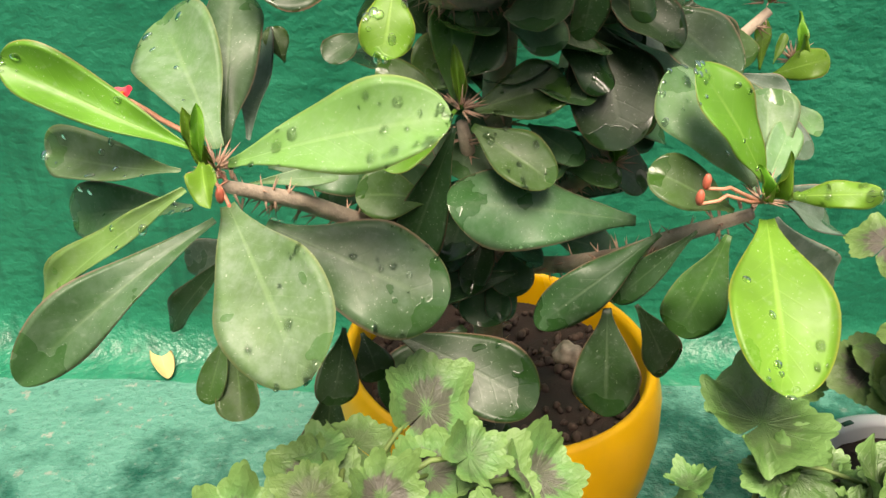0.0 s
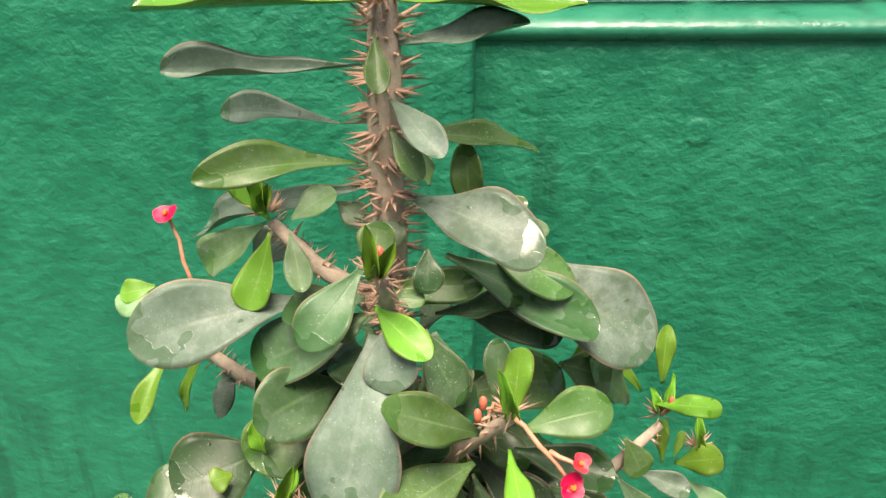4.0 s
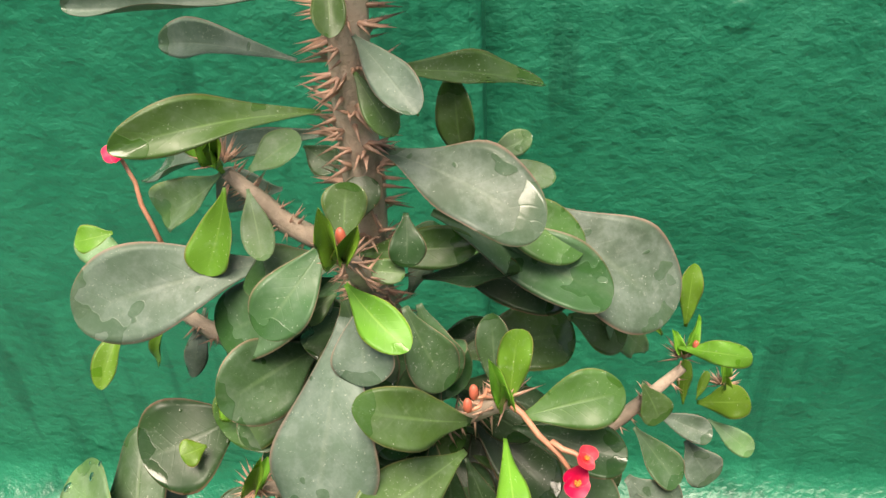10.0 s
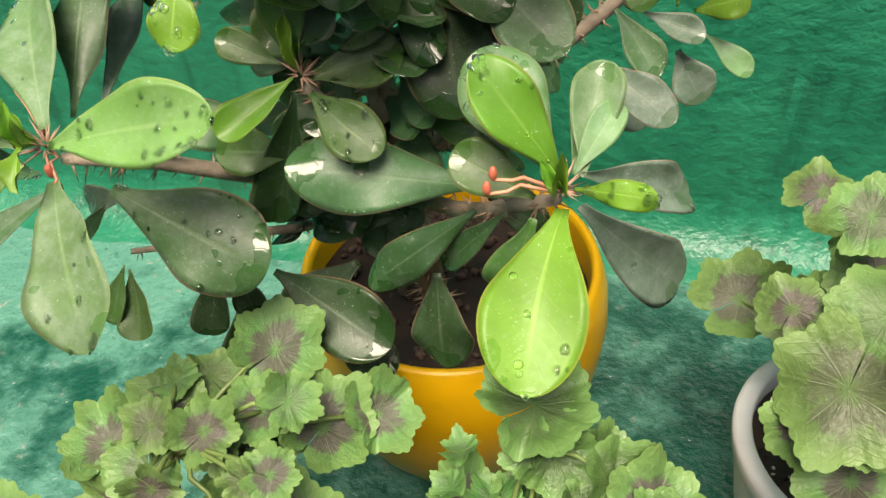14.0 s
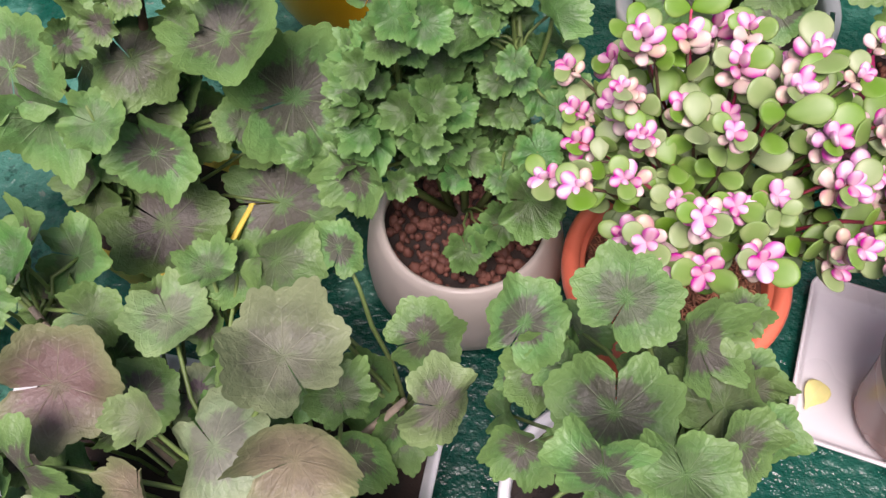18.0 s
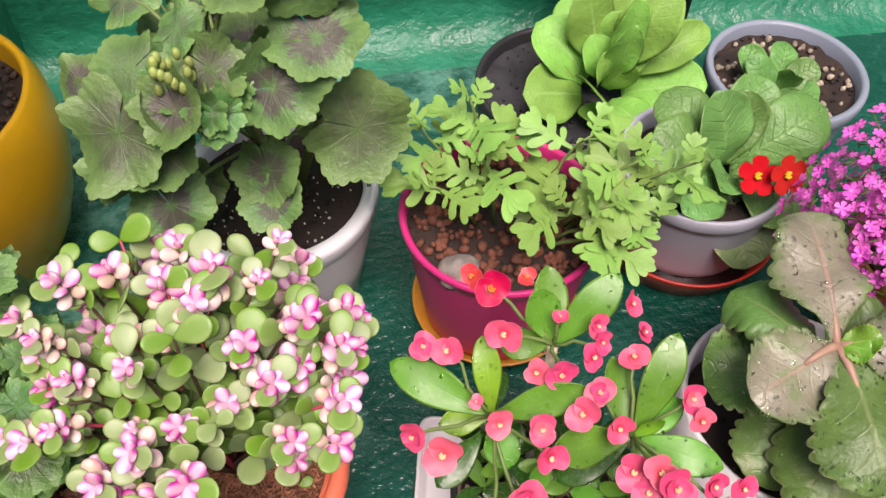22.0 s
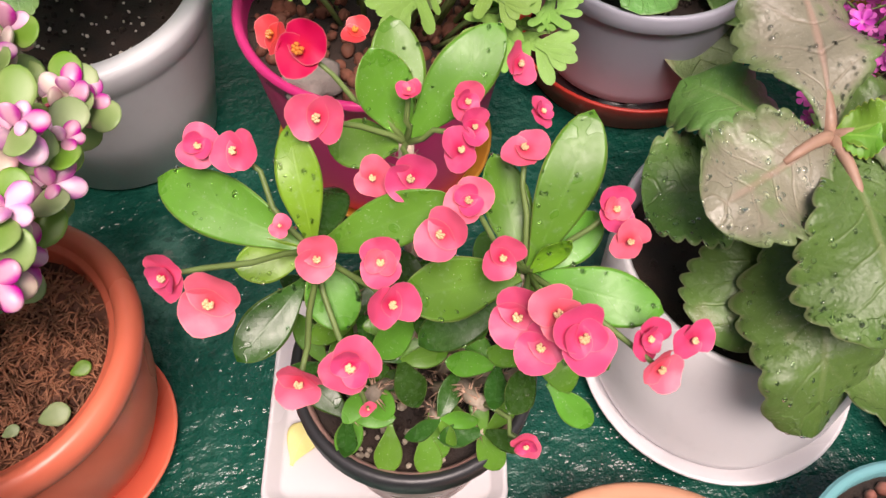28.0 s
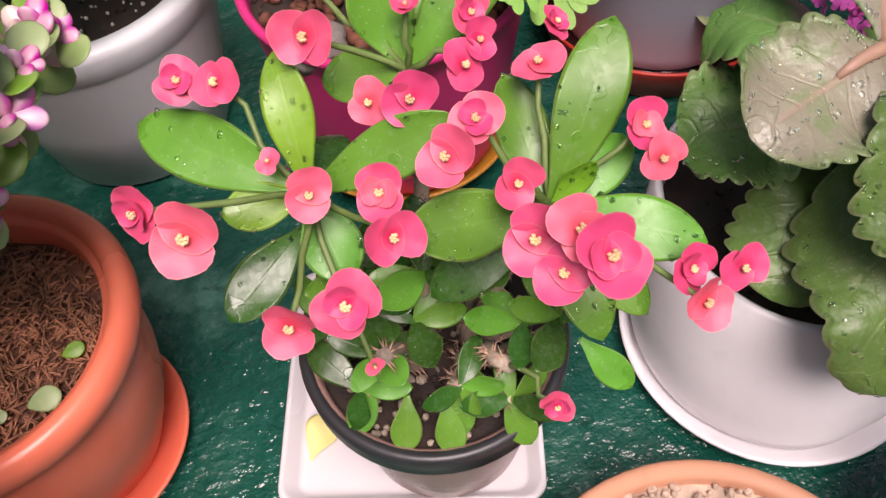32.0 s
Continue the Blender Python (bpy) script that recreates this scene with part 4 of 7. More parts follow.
small_primrose = potted("potted_primrose", (1.127, 0.645, 0), "small green primrose in a blue-grey plastic pot", 0.104, 0.15, 0.08, SLATE, "grey plastic pot", lip=0.006, soil=0.02)
red_primrose = potted("potted_primrose", (0.965, 0.512, 0.02), "red-flowered primrose in a pale grey pot", 0.103, 0.125, 0.088, GREY_PLASTIC, "pale grey plastic pot", lip=0.004)
lettuce_primrose = potted("potted_primrose", (0.85, 0.71, 0), "broad-leaved primrose in a ribbed black pot", 0.122, 0.11, 0.105, BLACK_PLASTIC, "ribbed black plastic pot", GRAVEL, lip=0.005, soil=0.02)
rib_pot = [c for c in lettuce_primrose.children if c.name.startswith("pot")][0]
bm = bmesh.new()
bmesh.ops.create_cube(bm, size=1, matrix=Matrix.Diagonal((0.005, 0.0075, 0.078, 1)))
bmesh.ops.bevel(bm, geom=bm.edges[:], offset=0.0016, segments=1, affect="EDGES")
RIB = bpy.data.meshes.new("rib")
bm.to_mesh(RIB)
bm.free()
for k in range(48):
    piece("rib", RIB, rib_pot, Matrix.Translation((0.85, 0.71, 0.048)) @ Matrix.Rotation(k * math.pi / 24, 4, "Z") @ Matrix.Translation((0.1125, 0, 0)) @ Matrix.Rotation(radians(8), 4, "Y"), RIBBED)
baby = potted("potted_baby_s_breath", (1.15, 0.33, 0), "pink-flowered baby's breath in an ochre pot", 0.085, 0.16, 0.065, OCHRE, "ochre plastic pot", lip=0.004)
kalanchoe = thing("potted_kalanchoe", (0.92, 0.19, 0.014), "scalloped grey-green kalanchoe in a white ceramic bowl", "potted plant")
bowl = lathe([(0, 0.0), (0.085, 0.0), (0.099, 0.004), (0.1035, 0.016), (0.107, 0.055), (0.108, 0.09), (0.107, 0.118), (0.1045, 0.1215), (0.101, 0.119), (0.100, 0.09), (0.096, 0.06)], (0.922, 0.168, 0.008), 64, 0.02)
for v in bowl.verts:
    v.co.x += 0.16 * (v.co.z - 0.008)
    v.co.y += 0.26 * (v.co.z - 0.008)
part("pot", bowl, WHITE_CERAMIC, kalanchoe, "white ceramic bowl")
soil_disc(0.0985, (0.936, 0.191, 0.095), kalanchoe, SOIL)
grains("soil_crumb_layer", 150, 0.09, (0.936, 0.191, 0.095), 0.003, kalanchoe, SOIL, 5, label="dark crumbs of soil")
front_geranium = thing("potted_geranium", (0.07, 0.0, 0), "geranium with purplish zoned leaves in a white planter", "potted plant")
yellow_geranium = thing("potted_geranium", (-0.08, 0.235, 0), "tall zoned geranium in a pale yellow square pot", "potted plant")
side_geranium = potted("potted_geranium", (0.365, 0.005, 0), "dark zoned geranium in a white round pot", 0.088, 0.13, 0.075, WHITE_PLASTIC, "white plastic pot", lip=0.006, soil=0.02)
left_plant = potted("potted_fuchsia", (-0.355, 0.06, 0), "bright green leafy fuchsia in a pale yellow pot", 0.118, 0.18, 0.078, PALE_YELLOW, "pale yellow plastic pot", lip=0.004)


def saucer(at, r, h, mat, label, foot=0.86):
    return tagged(part("saucer", lathe([(0, 0.0), (r * (foot - 0.05), 0), (r * foot, 0.002), (r, h - 0.002), (r, h), (r - 0.003, h), (r * (foot - 0.02), 0.006), (0, 0.005)], at), mat), label, "saucer", "saucers under the pots")


saucer((0.41, 0.203, 0), 0.082, 0.018, ORANGE, "orange plastic saucer under the elephant bush")
saucer((0.70, 0.44, 0), 0.100, 0.026, OCHRE, "ochre plastic saucer under the pink pot")
red_saucer = saucer((0.965, 0.512, 0), 0.118, 0.046, RED_PLASTIC, "red plastic saucer under the primrose pot", 0.86)
part("standing_water", lathe([(0, 0.0165), (0.104, 0.0165), (0.1035, 0.012), (0, 0.012)], (0.965, 0.512, 0)), GLAZE, red_saucer, "dark standing water")
saucer((0.922, 0.166, 0), 0.110, 0.016, WHITE_CERAMIC, "white ceramic saucer under the kalanchoe bowl", 0.93)

# thin dark blocks on the rim, with the slots' shade in their colour
SLOT = plain("slot_shade", (0.02, 0.10, 0.07), 0.6, 40, 0.2, 0.1)
for a in (-8, 112, 232):
    bm = bmesh.new()
    q = Matrix.Translation((0.46, 0.525, 0.1752)) @ Matrix.Rotation(radians(a), 4, "Z") @ Matrix.Translation((0.105, 0, 0)) @ Matrix.Diagonal((0.005, 0.013, 0.0012, 1))
    bmesh.ops.create_cube(bm, size=1, matrix=q)
    part("rim_slot", bm, SLOT, white_geranium, "small dark block for a shaded slot in the rim")

for k in range(90):
    a = 2 * math.pi * k / 90
    bm = bmesh.new()
    c, n = Vector((0.85, 0.71, 0)), Vector((math.cos(a), math.sin(a), 0))
    if n.y > 0.5:
        bm.free()
        continue
    tube([c + n * 0.107 + Vector((0, 0, 0.008)), c + n * 0.1165 + Vector((0, 0, 0.085))], 0.0026, 5, bm)
    part("rib", bm, BLACK_PLASTIC, lettuce_primrose)


# ---- geraniums ----
def fan_leaf(name, ruffle, cup, seed, rings=8, seg=184, frill=0.0, lobe=0.07, teeth=0.06):
    """A round scalloped leaf of radius one with its stalk at the middle and a notch behind."""
    rng = random.Random(seed)
    ph, lobes = rng.uniform(0, 6), 7
    def at(u, v):
        a = radians(-178 + 356 * v)
        rim = 1 + lobe * math.cos(lobes * a) + 0.05 * math.sin(2 * a + ph) + teeth * (abs(math.cos(14 * a + 0.6 * math.sin(3 * a + ph))) ** 0.7 - 0.6) - 0.42 * abs(a / math.pi) ** 14
        r = u * (1 + (rim - 1) * u ** 4)
        z = cup * r * r + ruffle * r * r * math.sin(3 * a + ph) + ruffle * 0.45 * u ** 3 * math.sin(5 * a + 2 * ph) + 0.025 * u * u * math.cos(lobes * a) + 0.008 * u ** 4 * math.cos(28 * a) + frill * u ** 2.5 * (math.sin(8 * a + ph) * (1 + 0.5 * math.sin(2 * a)) + 0.45 * math.sin(13 * a + 2 * ph) * u)
        return (r * math.cos(a), r * math.sin(a), z)
    return grid_mesh(name, rings, seg, at)


def fan_material(name, face, zone, rib, edge, zone_share=0.8, rough=0.55):
    """A fan leaf with a dark horseshoe zone, radial veins and a pale rim."""
    m, nt, b = material(name, rough)
    uv = nt.nodes.new("ShaderNodeSeparateXYZ")
    nt.links.new(coords(nt, "UV"), uv.inputs[0])
    u, v = uv.outputs[0], uv.outputs[1]
    p = place_of(nt)
    n1, n2 = noise_tex(nt, p, 70.0), noise_tex(nt, p, 420.0)
    ray = math_node(nt, "ABSOLUTE", math_node(nt, "SUBTRACT", math_node(nt, "FRACT", math_node(nt, "ADD", math_node(nt, "MULTIPLY", v, 7 * 356 / 360), 0.539)), 0.5))
    vein = math_node(nt, "MULTIPLY", ramp(nt, ray, 0.04, 0.0), ramp(nt, u, 0.9, 0.1))
    fine = math_node(nt, "ABSOLUTE", math_node(nt, "SUBTRACT", math_node(nt, "FRACT", math_node(nt, "SUBTRACT", math_node(nt, "MULTIPLY", u, 5.0), math_node(nt, "MULTIPLY", ray, 2.6))), 0.5))
    fine = math_node(nt, "MULTIPLY", ramp(nt, fine, 0.12, 0.0), ramp(nt, u, 0.1, 0.6))
    spokes = nt.nodes.new("ShaderNodeCombineXYZ")
    put(nt, spokes, X=math_node(nt, "MULTIPLY", v, 34.0), Y=math_node(nt, "MULTIPLY", u, 1.5), Z=math_node(nt, "MULTIPLY", chance(nt), 40.0))
    feather = noise_tex(nt, spokes.outputs[0], 1.0, 3)
    ring = math_node(nt, "ADD", math_node(nt, "ADD", u, math_node(nt, "MULTIPLY", math_node(nt, "SUBTRACT", n1, 0.5), 0.6)), math_node(nt, "MULTIPLY", math_node(nt, "SUBTRACT", feather, 0.5), 0.55))
    band = math_node(nt, "MULTIPLY", ramp(nt, ring, 0.06, 0.22), ramp(nt, ring, 0.64, 0.46))
    hue = nt.nodes.new("ShaderNodeHueSaturation")
    r = chance(nt)
    put(nt, hue, Hue=ramp(nt, r, 0, 1, 0.48, 0.515), Saturation=1.0, Value=ramp(nt, r, 0, 1, 0.75, 1.2), Color=mix(nt, ramp(nt, n1, 0.3, 0.7), [c * 0.7 for c in face], face))
    c = mix(nt, math_node(nt, "MULTIPLY", math_node(nt, "MULTIPLY", band, zone_share), ramp(nt, math_node(nt, "FRACT", math_node(nt, "MULTIPLY", r, 7.0)), 0.05, 0.6, 0.25, 1.0)), hue.outputs[0], zone)
    c = mix(nt, math_node(nt, "MULTIPLY", vein, 0.6), c, rib)
    c = mix(nt, math_node(nt, "MULTIPLY", fine, 0.1), c, rib)
    c = mix(nt, math_node(nt, "MULTIPLY", ramp(nt, u, 0.62, 1.0), 0.6), c, edge)
    nt.links.new(c, b.inputs["Base Color"])
    put(nt, b, Roughness=ramp(nt, n2, 0.3, 0.7, rough - 0.12, rough + 0.1))
    bump(nt, b, math_node(nt, "ADD", math_node(nt, "ADD", math_node(nt, "MULTIPLY", vein, 0.6), math_node(nt, "MULTIPLY", fine, 0.12)), math_node(nt, "ADD", math_node(nt, "MULTIPLY", n2, 0.3), math_node(nt, "ADD", math_node(nt, "MULTIPLY", noise_tex(nt, p, 170.0, 2), 0.9), math_node(nt, "MULTIPLY", feather, 0.8)))), 0.6, 0.0022)
    return m


ZONED = fan_material("zoned_leaf", (0.105, 0.215, 0.062), (0.075, 0.050, 0.058), (0.28, 0.36, 0.20), (0.17, 0.30, 0.085))
PALE_ZONED = fan_material("pale_zoned_leaf", (0.165, 0.26, 0.105), (0.13, 0.10, 0.105), (0.38, 0.43, 0.28), (0.23, 0.34, 0.13), 0.7)
PURPLE = fan_material("purplish_leaf", (0.19, 0.245, 0.135), (0.13, 0.085, 0.115), (0.42, 0.42, 0.32), (0.26, 0.32, 0.16), 0.9)
BROWN = fan_material("browning_leaf", (0.21, 0.185, 0.115), (0.16, 0.10, 0.095), (0.36, 0.33, 0.24), (0.20, 0.25, 0.10), 0.85)
CURLY = fan_material("curly_leaf", (0.075, 0.20, 0.048), (0.07, 0.065, 0.05), (0.17, 0.31, 0.11), (0.18, 0.34, 0.105), 0.35, 0.46)
BUD_GREEN = plain("green_bud", (0.30, 0.38, 0.10), 0.5, 300, 0.4, 0.3)
FANS = [fan_leaf("fan_leaf", r, c, k) for k, (r, c) in enumerate([(0.12, 0.10), (0.17, 0.22), (0.19, -0.10), (0.15, 0.40), (0.24, 0.12), (0.17, 0.55), (0.20, -0.25)])]
CRIMPED = [fan_leaf("crimped_fan_leaf", r, c, 20 + k, 9, 184, f) for k, (r, c, f) in enumerate([(0.15, 0.25, 0.07), (0.20, 0.35, 0.08), (0.14, 0.10, 0.08), (0.20, 0.5, 0.06)])]
CURLS = [fan_leaf("curly_fan_leaf", r, c, 10 + k, 9, 168, 0.055, 0.10, 0.09) for k, (r, c) in enumerate([(0.15, 0.25), (0.18, 0.4), (0.16, 0.1), (0.2, 0.5)])]


def turned(at, facing, spin, size):
    """A pose at a place with z along facing."""
    m = Vector(facing).normalized().to_track_quat("Z", "Y").to_matrix().to_4x4()
    return Matrix.Translation(at) @ m @ Matrix.Rotation(spin, 4, "Z") @ Matrix.Diagonal((size, size, size, 1))


def stalk(parent, a, b, r, mat, seed=0, rise=0.01, name="stalk"):
    return part(name, tube(bend(a, b, rise, 5, 0.003, seed), [r * 1.2, r, r, r * 0.9, r * 0.8], 6), mat, parent)


def geranium(parent, roots, leaves, mats, seed, meshes=None, lean=0.3, low=0.0):
    """Stalks and fan leaves; each leaf is fed from the nearest shoot."""
    rng = random.Random(seed)
    meshes = meshes or FANS
    for k, (x, y, z, r) in enumerate(leaves):
        at = Vector((x, y, z))
        root = min(roots, key=lambda q: (Vector(q) - at).length + (0.2 if q[2] > z + 0.02 else 0))
        if low:
            root = (at.x + (root[0] - at.x) * 0.45, at.y + (root[1] - at.y) * 0.45, low)
        out = at - Vector(root)
        out.z = 0
        face = Vector((0, -0.55, 0.75)) + out.normalized() * lean + Vector([rng.uniform(-0.38, 0.38) for _ in range(3)])
        m = turned(at, face, rng.uniform(-0.6, 0.6) + math.atan2(out.y, out.x) * 0.6, r)
        piece("leaf", meshes[rng.randrange(len(meshes))], parent, m, mats[k % len(mats)])
        stalk(parent, root, at - face.normalized() * 0.002, 0.0018, GREEN_STEM, k, 0.012)


def shoot(parent, points, r, mat=None):
    return part("stem", tube(points, [r * (1 - 0.85 * i / len(points)) for i in range(len(points))], 9), mat or BROWN_STEM, parent)


shoot(yellow_geranium, [(-0.07, 0.24, 0.08), (-0.055, 0.26, 0.20), (-0.05, 0.28, 0.30), (-0.045, 0.31, 0.37)], 0.008)
shoot(yellow_geranium, [(-0.06, 0.25, 0.15), (-0.10, 0.24, 0.24), (-0.12, 0.25, 0.30)], 0.006)
B_ROOTS = [(-0.045, 0.31, 0.36), (-0.05, 0.28, 0.29), (-0.055, 0.26, 0.20), (-0.12, 0.25, 0.29), (-0.07, 0.24, 0.12)]
geranium(yellow_geranium, B_ROOTS, [(0.029, 0.274, 0.339, 0.045), (0.063, 0.290, 0.247, 0.063), (0.036, 0.250, 0.131, 0.065), (-0.158, 0.250, 0.302, 0.051), (-0.132, 0.225, 0.272, 0.045), (-0.051, 0.260, 0.317, 0.040), (-0.045, 0.220, 0.245, 0.040), (-0.059, 0.200, 0.153, 0.057), (-0.058, 0.330, 0.376, 0.029), (0.004, 0.340, 0.377, 0.024), (0.038, 0.350, 0.353, 0.034), (0.002, 0.380, 0.390, 0.033)], [ZONED], 1)
geranium(yellow_geranium, B_ROOTS, [(-0.103, 0.320, 0.346, 0.030), (-0.064, 0.300, 0.353, 0.026), (-0.019, 0.330, 0.356, 0.023), (-0.014, 0.310, 0.328, 0.023), (-0.078, 0.215, 0.288, 0.027), (-0.120, 0.240, 0.180, 0.029), (-0.088, 0.290, 0.316, 0.032), (-0.039, 0.360, 0.378, 0.022), (-0.007, 0.290, 0.319, 0.027), (0.070, 0.370, 0.348, 0.027)], [ZONED], 2, CRIMPED)
for k in range(2):
    shoot(front_geranium, [(0.04 + 0.05 * k, -0.02, 0.07), (0.05 + 0.05 * k, -0.03, 0.16), (0.09 + 0.03 * k, -0.05, 0.24)], 0.007, STEM)
shoot(front_geranium, [(0.02, -0.02, 0.08), (-0.06, 0.03, 0.17), (-0.10, 0.07, 0.24)], 0.006, STEM)
shoot(front_geranium, [(0.09, -0.02, 0.08), (0.16, 0.02, 0.16), (0.20, 0.04, 0.22)], 0.006, STEM)
F_ROOTS = [(0.09, -0.05, 0.23), (0.12, -0.05, 0.22), (-0.10, 0.07, 0.22), (0.20, 0.04, 0.20), (0.05, -0.03, 0.14)]
geranium(front_geranium, F_ROOTS, [(-0.188, 0.120, 0.237, 0.036), (-0.120, 0.115, 0.246, 0.039), (-0.082, 0.120, 0.235, 0.033), (-0.205, 0.100, 0.180, 0.027), (-0.140, 0.095, 0.208, 0.027), (-0.097, 0.085, 0.218, 0.027), (0.103, 0.120, 0.258, 0.029)], [ZONED], 4, CRIMPED)
geranium(front_geranium, F_ROOTS, [(0.136, 0.020, 0.344, 0.039), (-0.031, 0.000, 0.286, 0.045), (0.030, 0.060, 0.283, 0.032), (0.167, -0.050, 0.382, 0.035), (0.106, 0.100, 0.312, 0.034), (0.093, -0.030, 0.298, 0.042)], [PURPLE, BROWN, PALE_ZONED, BROWN, ZONED, PURPLE], 5)
geranium(front_geranium, F_ROOTS, [(0.150, 0.110, 0.321, 0.021), (-0.038, 0.060, 0.263, 0.027), (0.043, -0.020, 0.305, 0.020), (-0.027, -0.060, 0.296, 0.031), (0.164, 0.050, 0.214, 0.028), (0.237, 0.000, 0.347, 0.027), (0.216, 0.060, 0.298, 0.029), (0.071, 0.100, 0.286, 0.026)], [ZONED, ZONED, PALE_ZONED], 9)
shoot(side_geranium, [(0.38, 0.0, 0.09), (0.38, 0.01, 0.20), (0.385, 0.02, 0.30)], 0.007, GREEN_STEM)
geranium(side_geranium, [(0.385, 0.02, 0.29), (0.38, 0.01, 0.20)], [(0.336, 0.060, 0.396, 0.030), (0.281, 0.050, 0.370, 0.028), (0.295, 0.030, 0.348, 0.025), (0.383, 0.050, 0.367, 0.028), (0.335, 0.000, 0.377, 0.036), (0.400, 0.020, 0.351, 0.035), (0.322, -0.050, 0.445, 0.027), (0.355, -0.050, 0.458, 0.023), (0.307, 0.030, 0.357, 0.018), (0.412, 0.000, 0.345, 0.024)], [ZONED], 6)
shoot(white_geranium, [(0.47, 0.53, 0.14), (0.46, 0.51, 0.25), (0.45, 0.48, 0.35), (0.44, 0.45, 0.40)], 0.007, GREEN_STEM)
shoot(white_geranium, [(0.48, 0.53, 0.14), (0.52, 0.51, 0.28), (0.545, 0.50, 0.42)], 0.007, GREEN_STEM)
W_ROOTS = [(0.44, 0.45, 0.40), (0.45, 0.48, 0.34), (0.46, 0.51, 0.25), (0.545, 0.50, 0.41), (0.52, 0.51, 0.28), (0.47, 0.53, 0.17)]
geranium(white_geranium, W_ROOTS, [(0.379, 0.500, 0.446, 0.029), (0.476, 0.450, 0.488, 0.034), (0.525, 0.450, 0.490, 0.043), (0.528, 0.440, 0.434, 0.040), (0.383, 0.430, 0.426, 0.035), (0.364, 0.400, 0.390, 0.046), (0.385, 0.390, 0.309, 0.035), (0.414, 0.390, 0.417, 0.030), (0.488, 0.420, 0.403, 0.039), (0.554, 0.430, 0.337, 0.049)], [ZONED], 7)
geranium(white_geranium, W_ROOTS, [(0.469, 0.420, 0.307, 0.034), (0.469, 0.400, 0.286, 0.029), (0.334, 0.450, 0.405, 0.024), (0.346, 0.400, 0.350, 0.026), (0.421, 0.450, 0.446, 0.025), (0.441, 0.480, 0.450, 0.023), (0.393, 0.400, 0.363, 0.031), (0.443, 0.420, 0.428, 0.029)], [ZONED], 8)
geranium(white_geranium, W_ROOTS, [(0.372, 0.580, 0.403, 0.029), (0.344, 0.620, 0.243, 0.043), (0.383, 0.560, 0.290, 0.036), (0.405, 0.550, 0.370, 0.024)], [ZONED], 10)

# frilly geranium: many small curled leaves along three shoots
CR = [[(0.215, 0.27, 0.09), (0.215, 0.275, 0.20), (0.215, 0.285, 0.30), (0.225, 0.30, 0.42)], [(0.205, 0.27, 0.10), (0.185, 0.265, 0.22), (0.165, 0.265, 0.31), (0.165, 0.27, 0.41)], [(0.22, 0.27, 0.10), (0.25, 0.26, 0.20), (0.265, 0.26, 0.30), (0.255, 0.275, 0.385)], [(0.205, 0.265, 0.12), (0.16, 0.245, 0.20), (0.135, 0.235, 0.26)]]
for pts in CR:
    shoot(cream_geranium, pts, 0.0045, GREEN_STEM)
rng = random.Random(11)
for k in range(205):
    pts = [Vector(p) for p in CR[k % 4]]
    i = rng.choice((0, 1, 1, 2, 2, 2)) % (len(pts) - 1)
    p = pts[i].lerp(pts[i + 1], rng.random())
    if p.z < 0.225:
        p.z = 0.225 + rng.random() * 0.1
    a = rng.uniform(0, 6.283)
    out = Vector((math.cos(a), math.sin(a), rng.uniform(0.0, 0.5)))
    at = p + out * rng.uniform(0.015, 0.05)
    m = turned(at, Vector((0, -0.3, 0.9)) + out * 0.6, a, rng.uniform(0.011, 0.020))
    piece("leaf", CURLS[k % 4], cream_geranium, m, CURLY)
    if k % 2 == 0:
        stalk(cream_geranium, p, at, 0.0012, GREEN_STEM, k, 0.004)
geranium(cream_geranium, [CR[0][2], CR[1][2], CR[2][2], CR[0][1]], [(0.178, 0.330, 0.430, 0.034), (0.244, 0.280, 0.419, 0.027), (0.222, 0.290, 0.427, 0.021), (0.191, 0.310, 0.415, 0.023), (0.143, 0.300, 0.373, 0.022), (0.220, 0.260, 0.387, 0.025), (0.278, 0.190, 0.279, 0.030), (0.134, 0.210, 0.254, 0.029), (0.148, 0.220, 0.296, 0.023), (0.280, 0.270, 0.398, 0.022)], [CURLY, ZONED, CURLY], 12, CRIMPED)
for x, y, z, r in [(0.285, 0.235, 0.185, 0.022), (0.255, 0.225, 0.18, 0.020), (0.24, 0.215, 0.165, 0.015), (0.225, 0.205, 0.16, 0.02)]:
    piece("leaf", CURLS[1], cream_geranium, turned((x, y, z), (0.1, -0.5, 0.8), x * 50, r), CURLY)
    stalk(cream_geranium, (0.215, 0.27, 0.12), (x, y, z), 0.0013, GREEN_STEM)


def filler(parent, roots, count, x0, x1, y0, y1, z0, z1, r0, r1, mats, seed, meshes=None, low=0.0):
    """Lower leaves that close the gaps of a geranium."""
    rng = random.Random(seed)
    geranium(parent, roots, [(rng.uniform(x0, x1), rng.uniform(y0, y1), rng.uniform(z0, z1), rng.uniform(r0, r1)) for _ in range(count)], mats, seed, meshes, low=low)


filler(front_geranium, F_ROOTS, 16, -0.02, 0.24, -0.13, -0.04, 0.20, 0.29, 0.026, 0.036, [ZONED, PURPLE, ZONED, BROWN], 38, low=0.08)
filler(front_geranium, F_ROOTS, 30, -0.09, 0.20, -0.10, 0.06, 0.15, 0.25, 0.024, 0.036, [ZONED, ZONED, PURPLE, ZONED], 31, low=0.08)
filler(front_geranium, F_ROOTS, 18, -0.10, 0.22, -0.09, 0.10, 0.22, 0.32, 0.015, 0.024, [ZONED, CURLY], 32, CURLS, low=0.08)
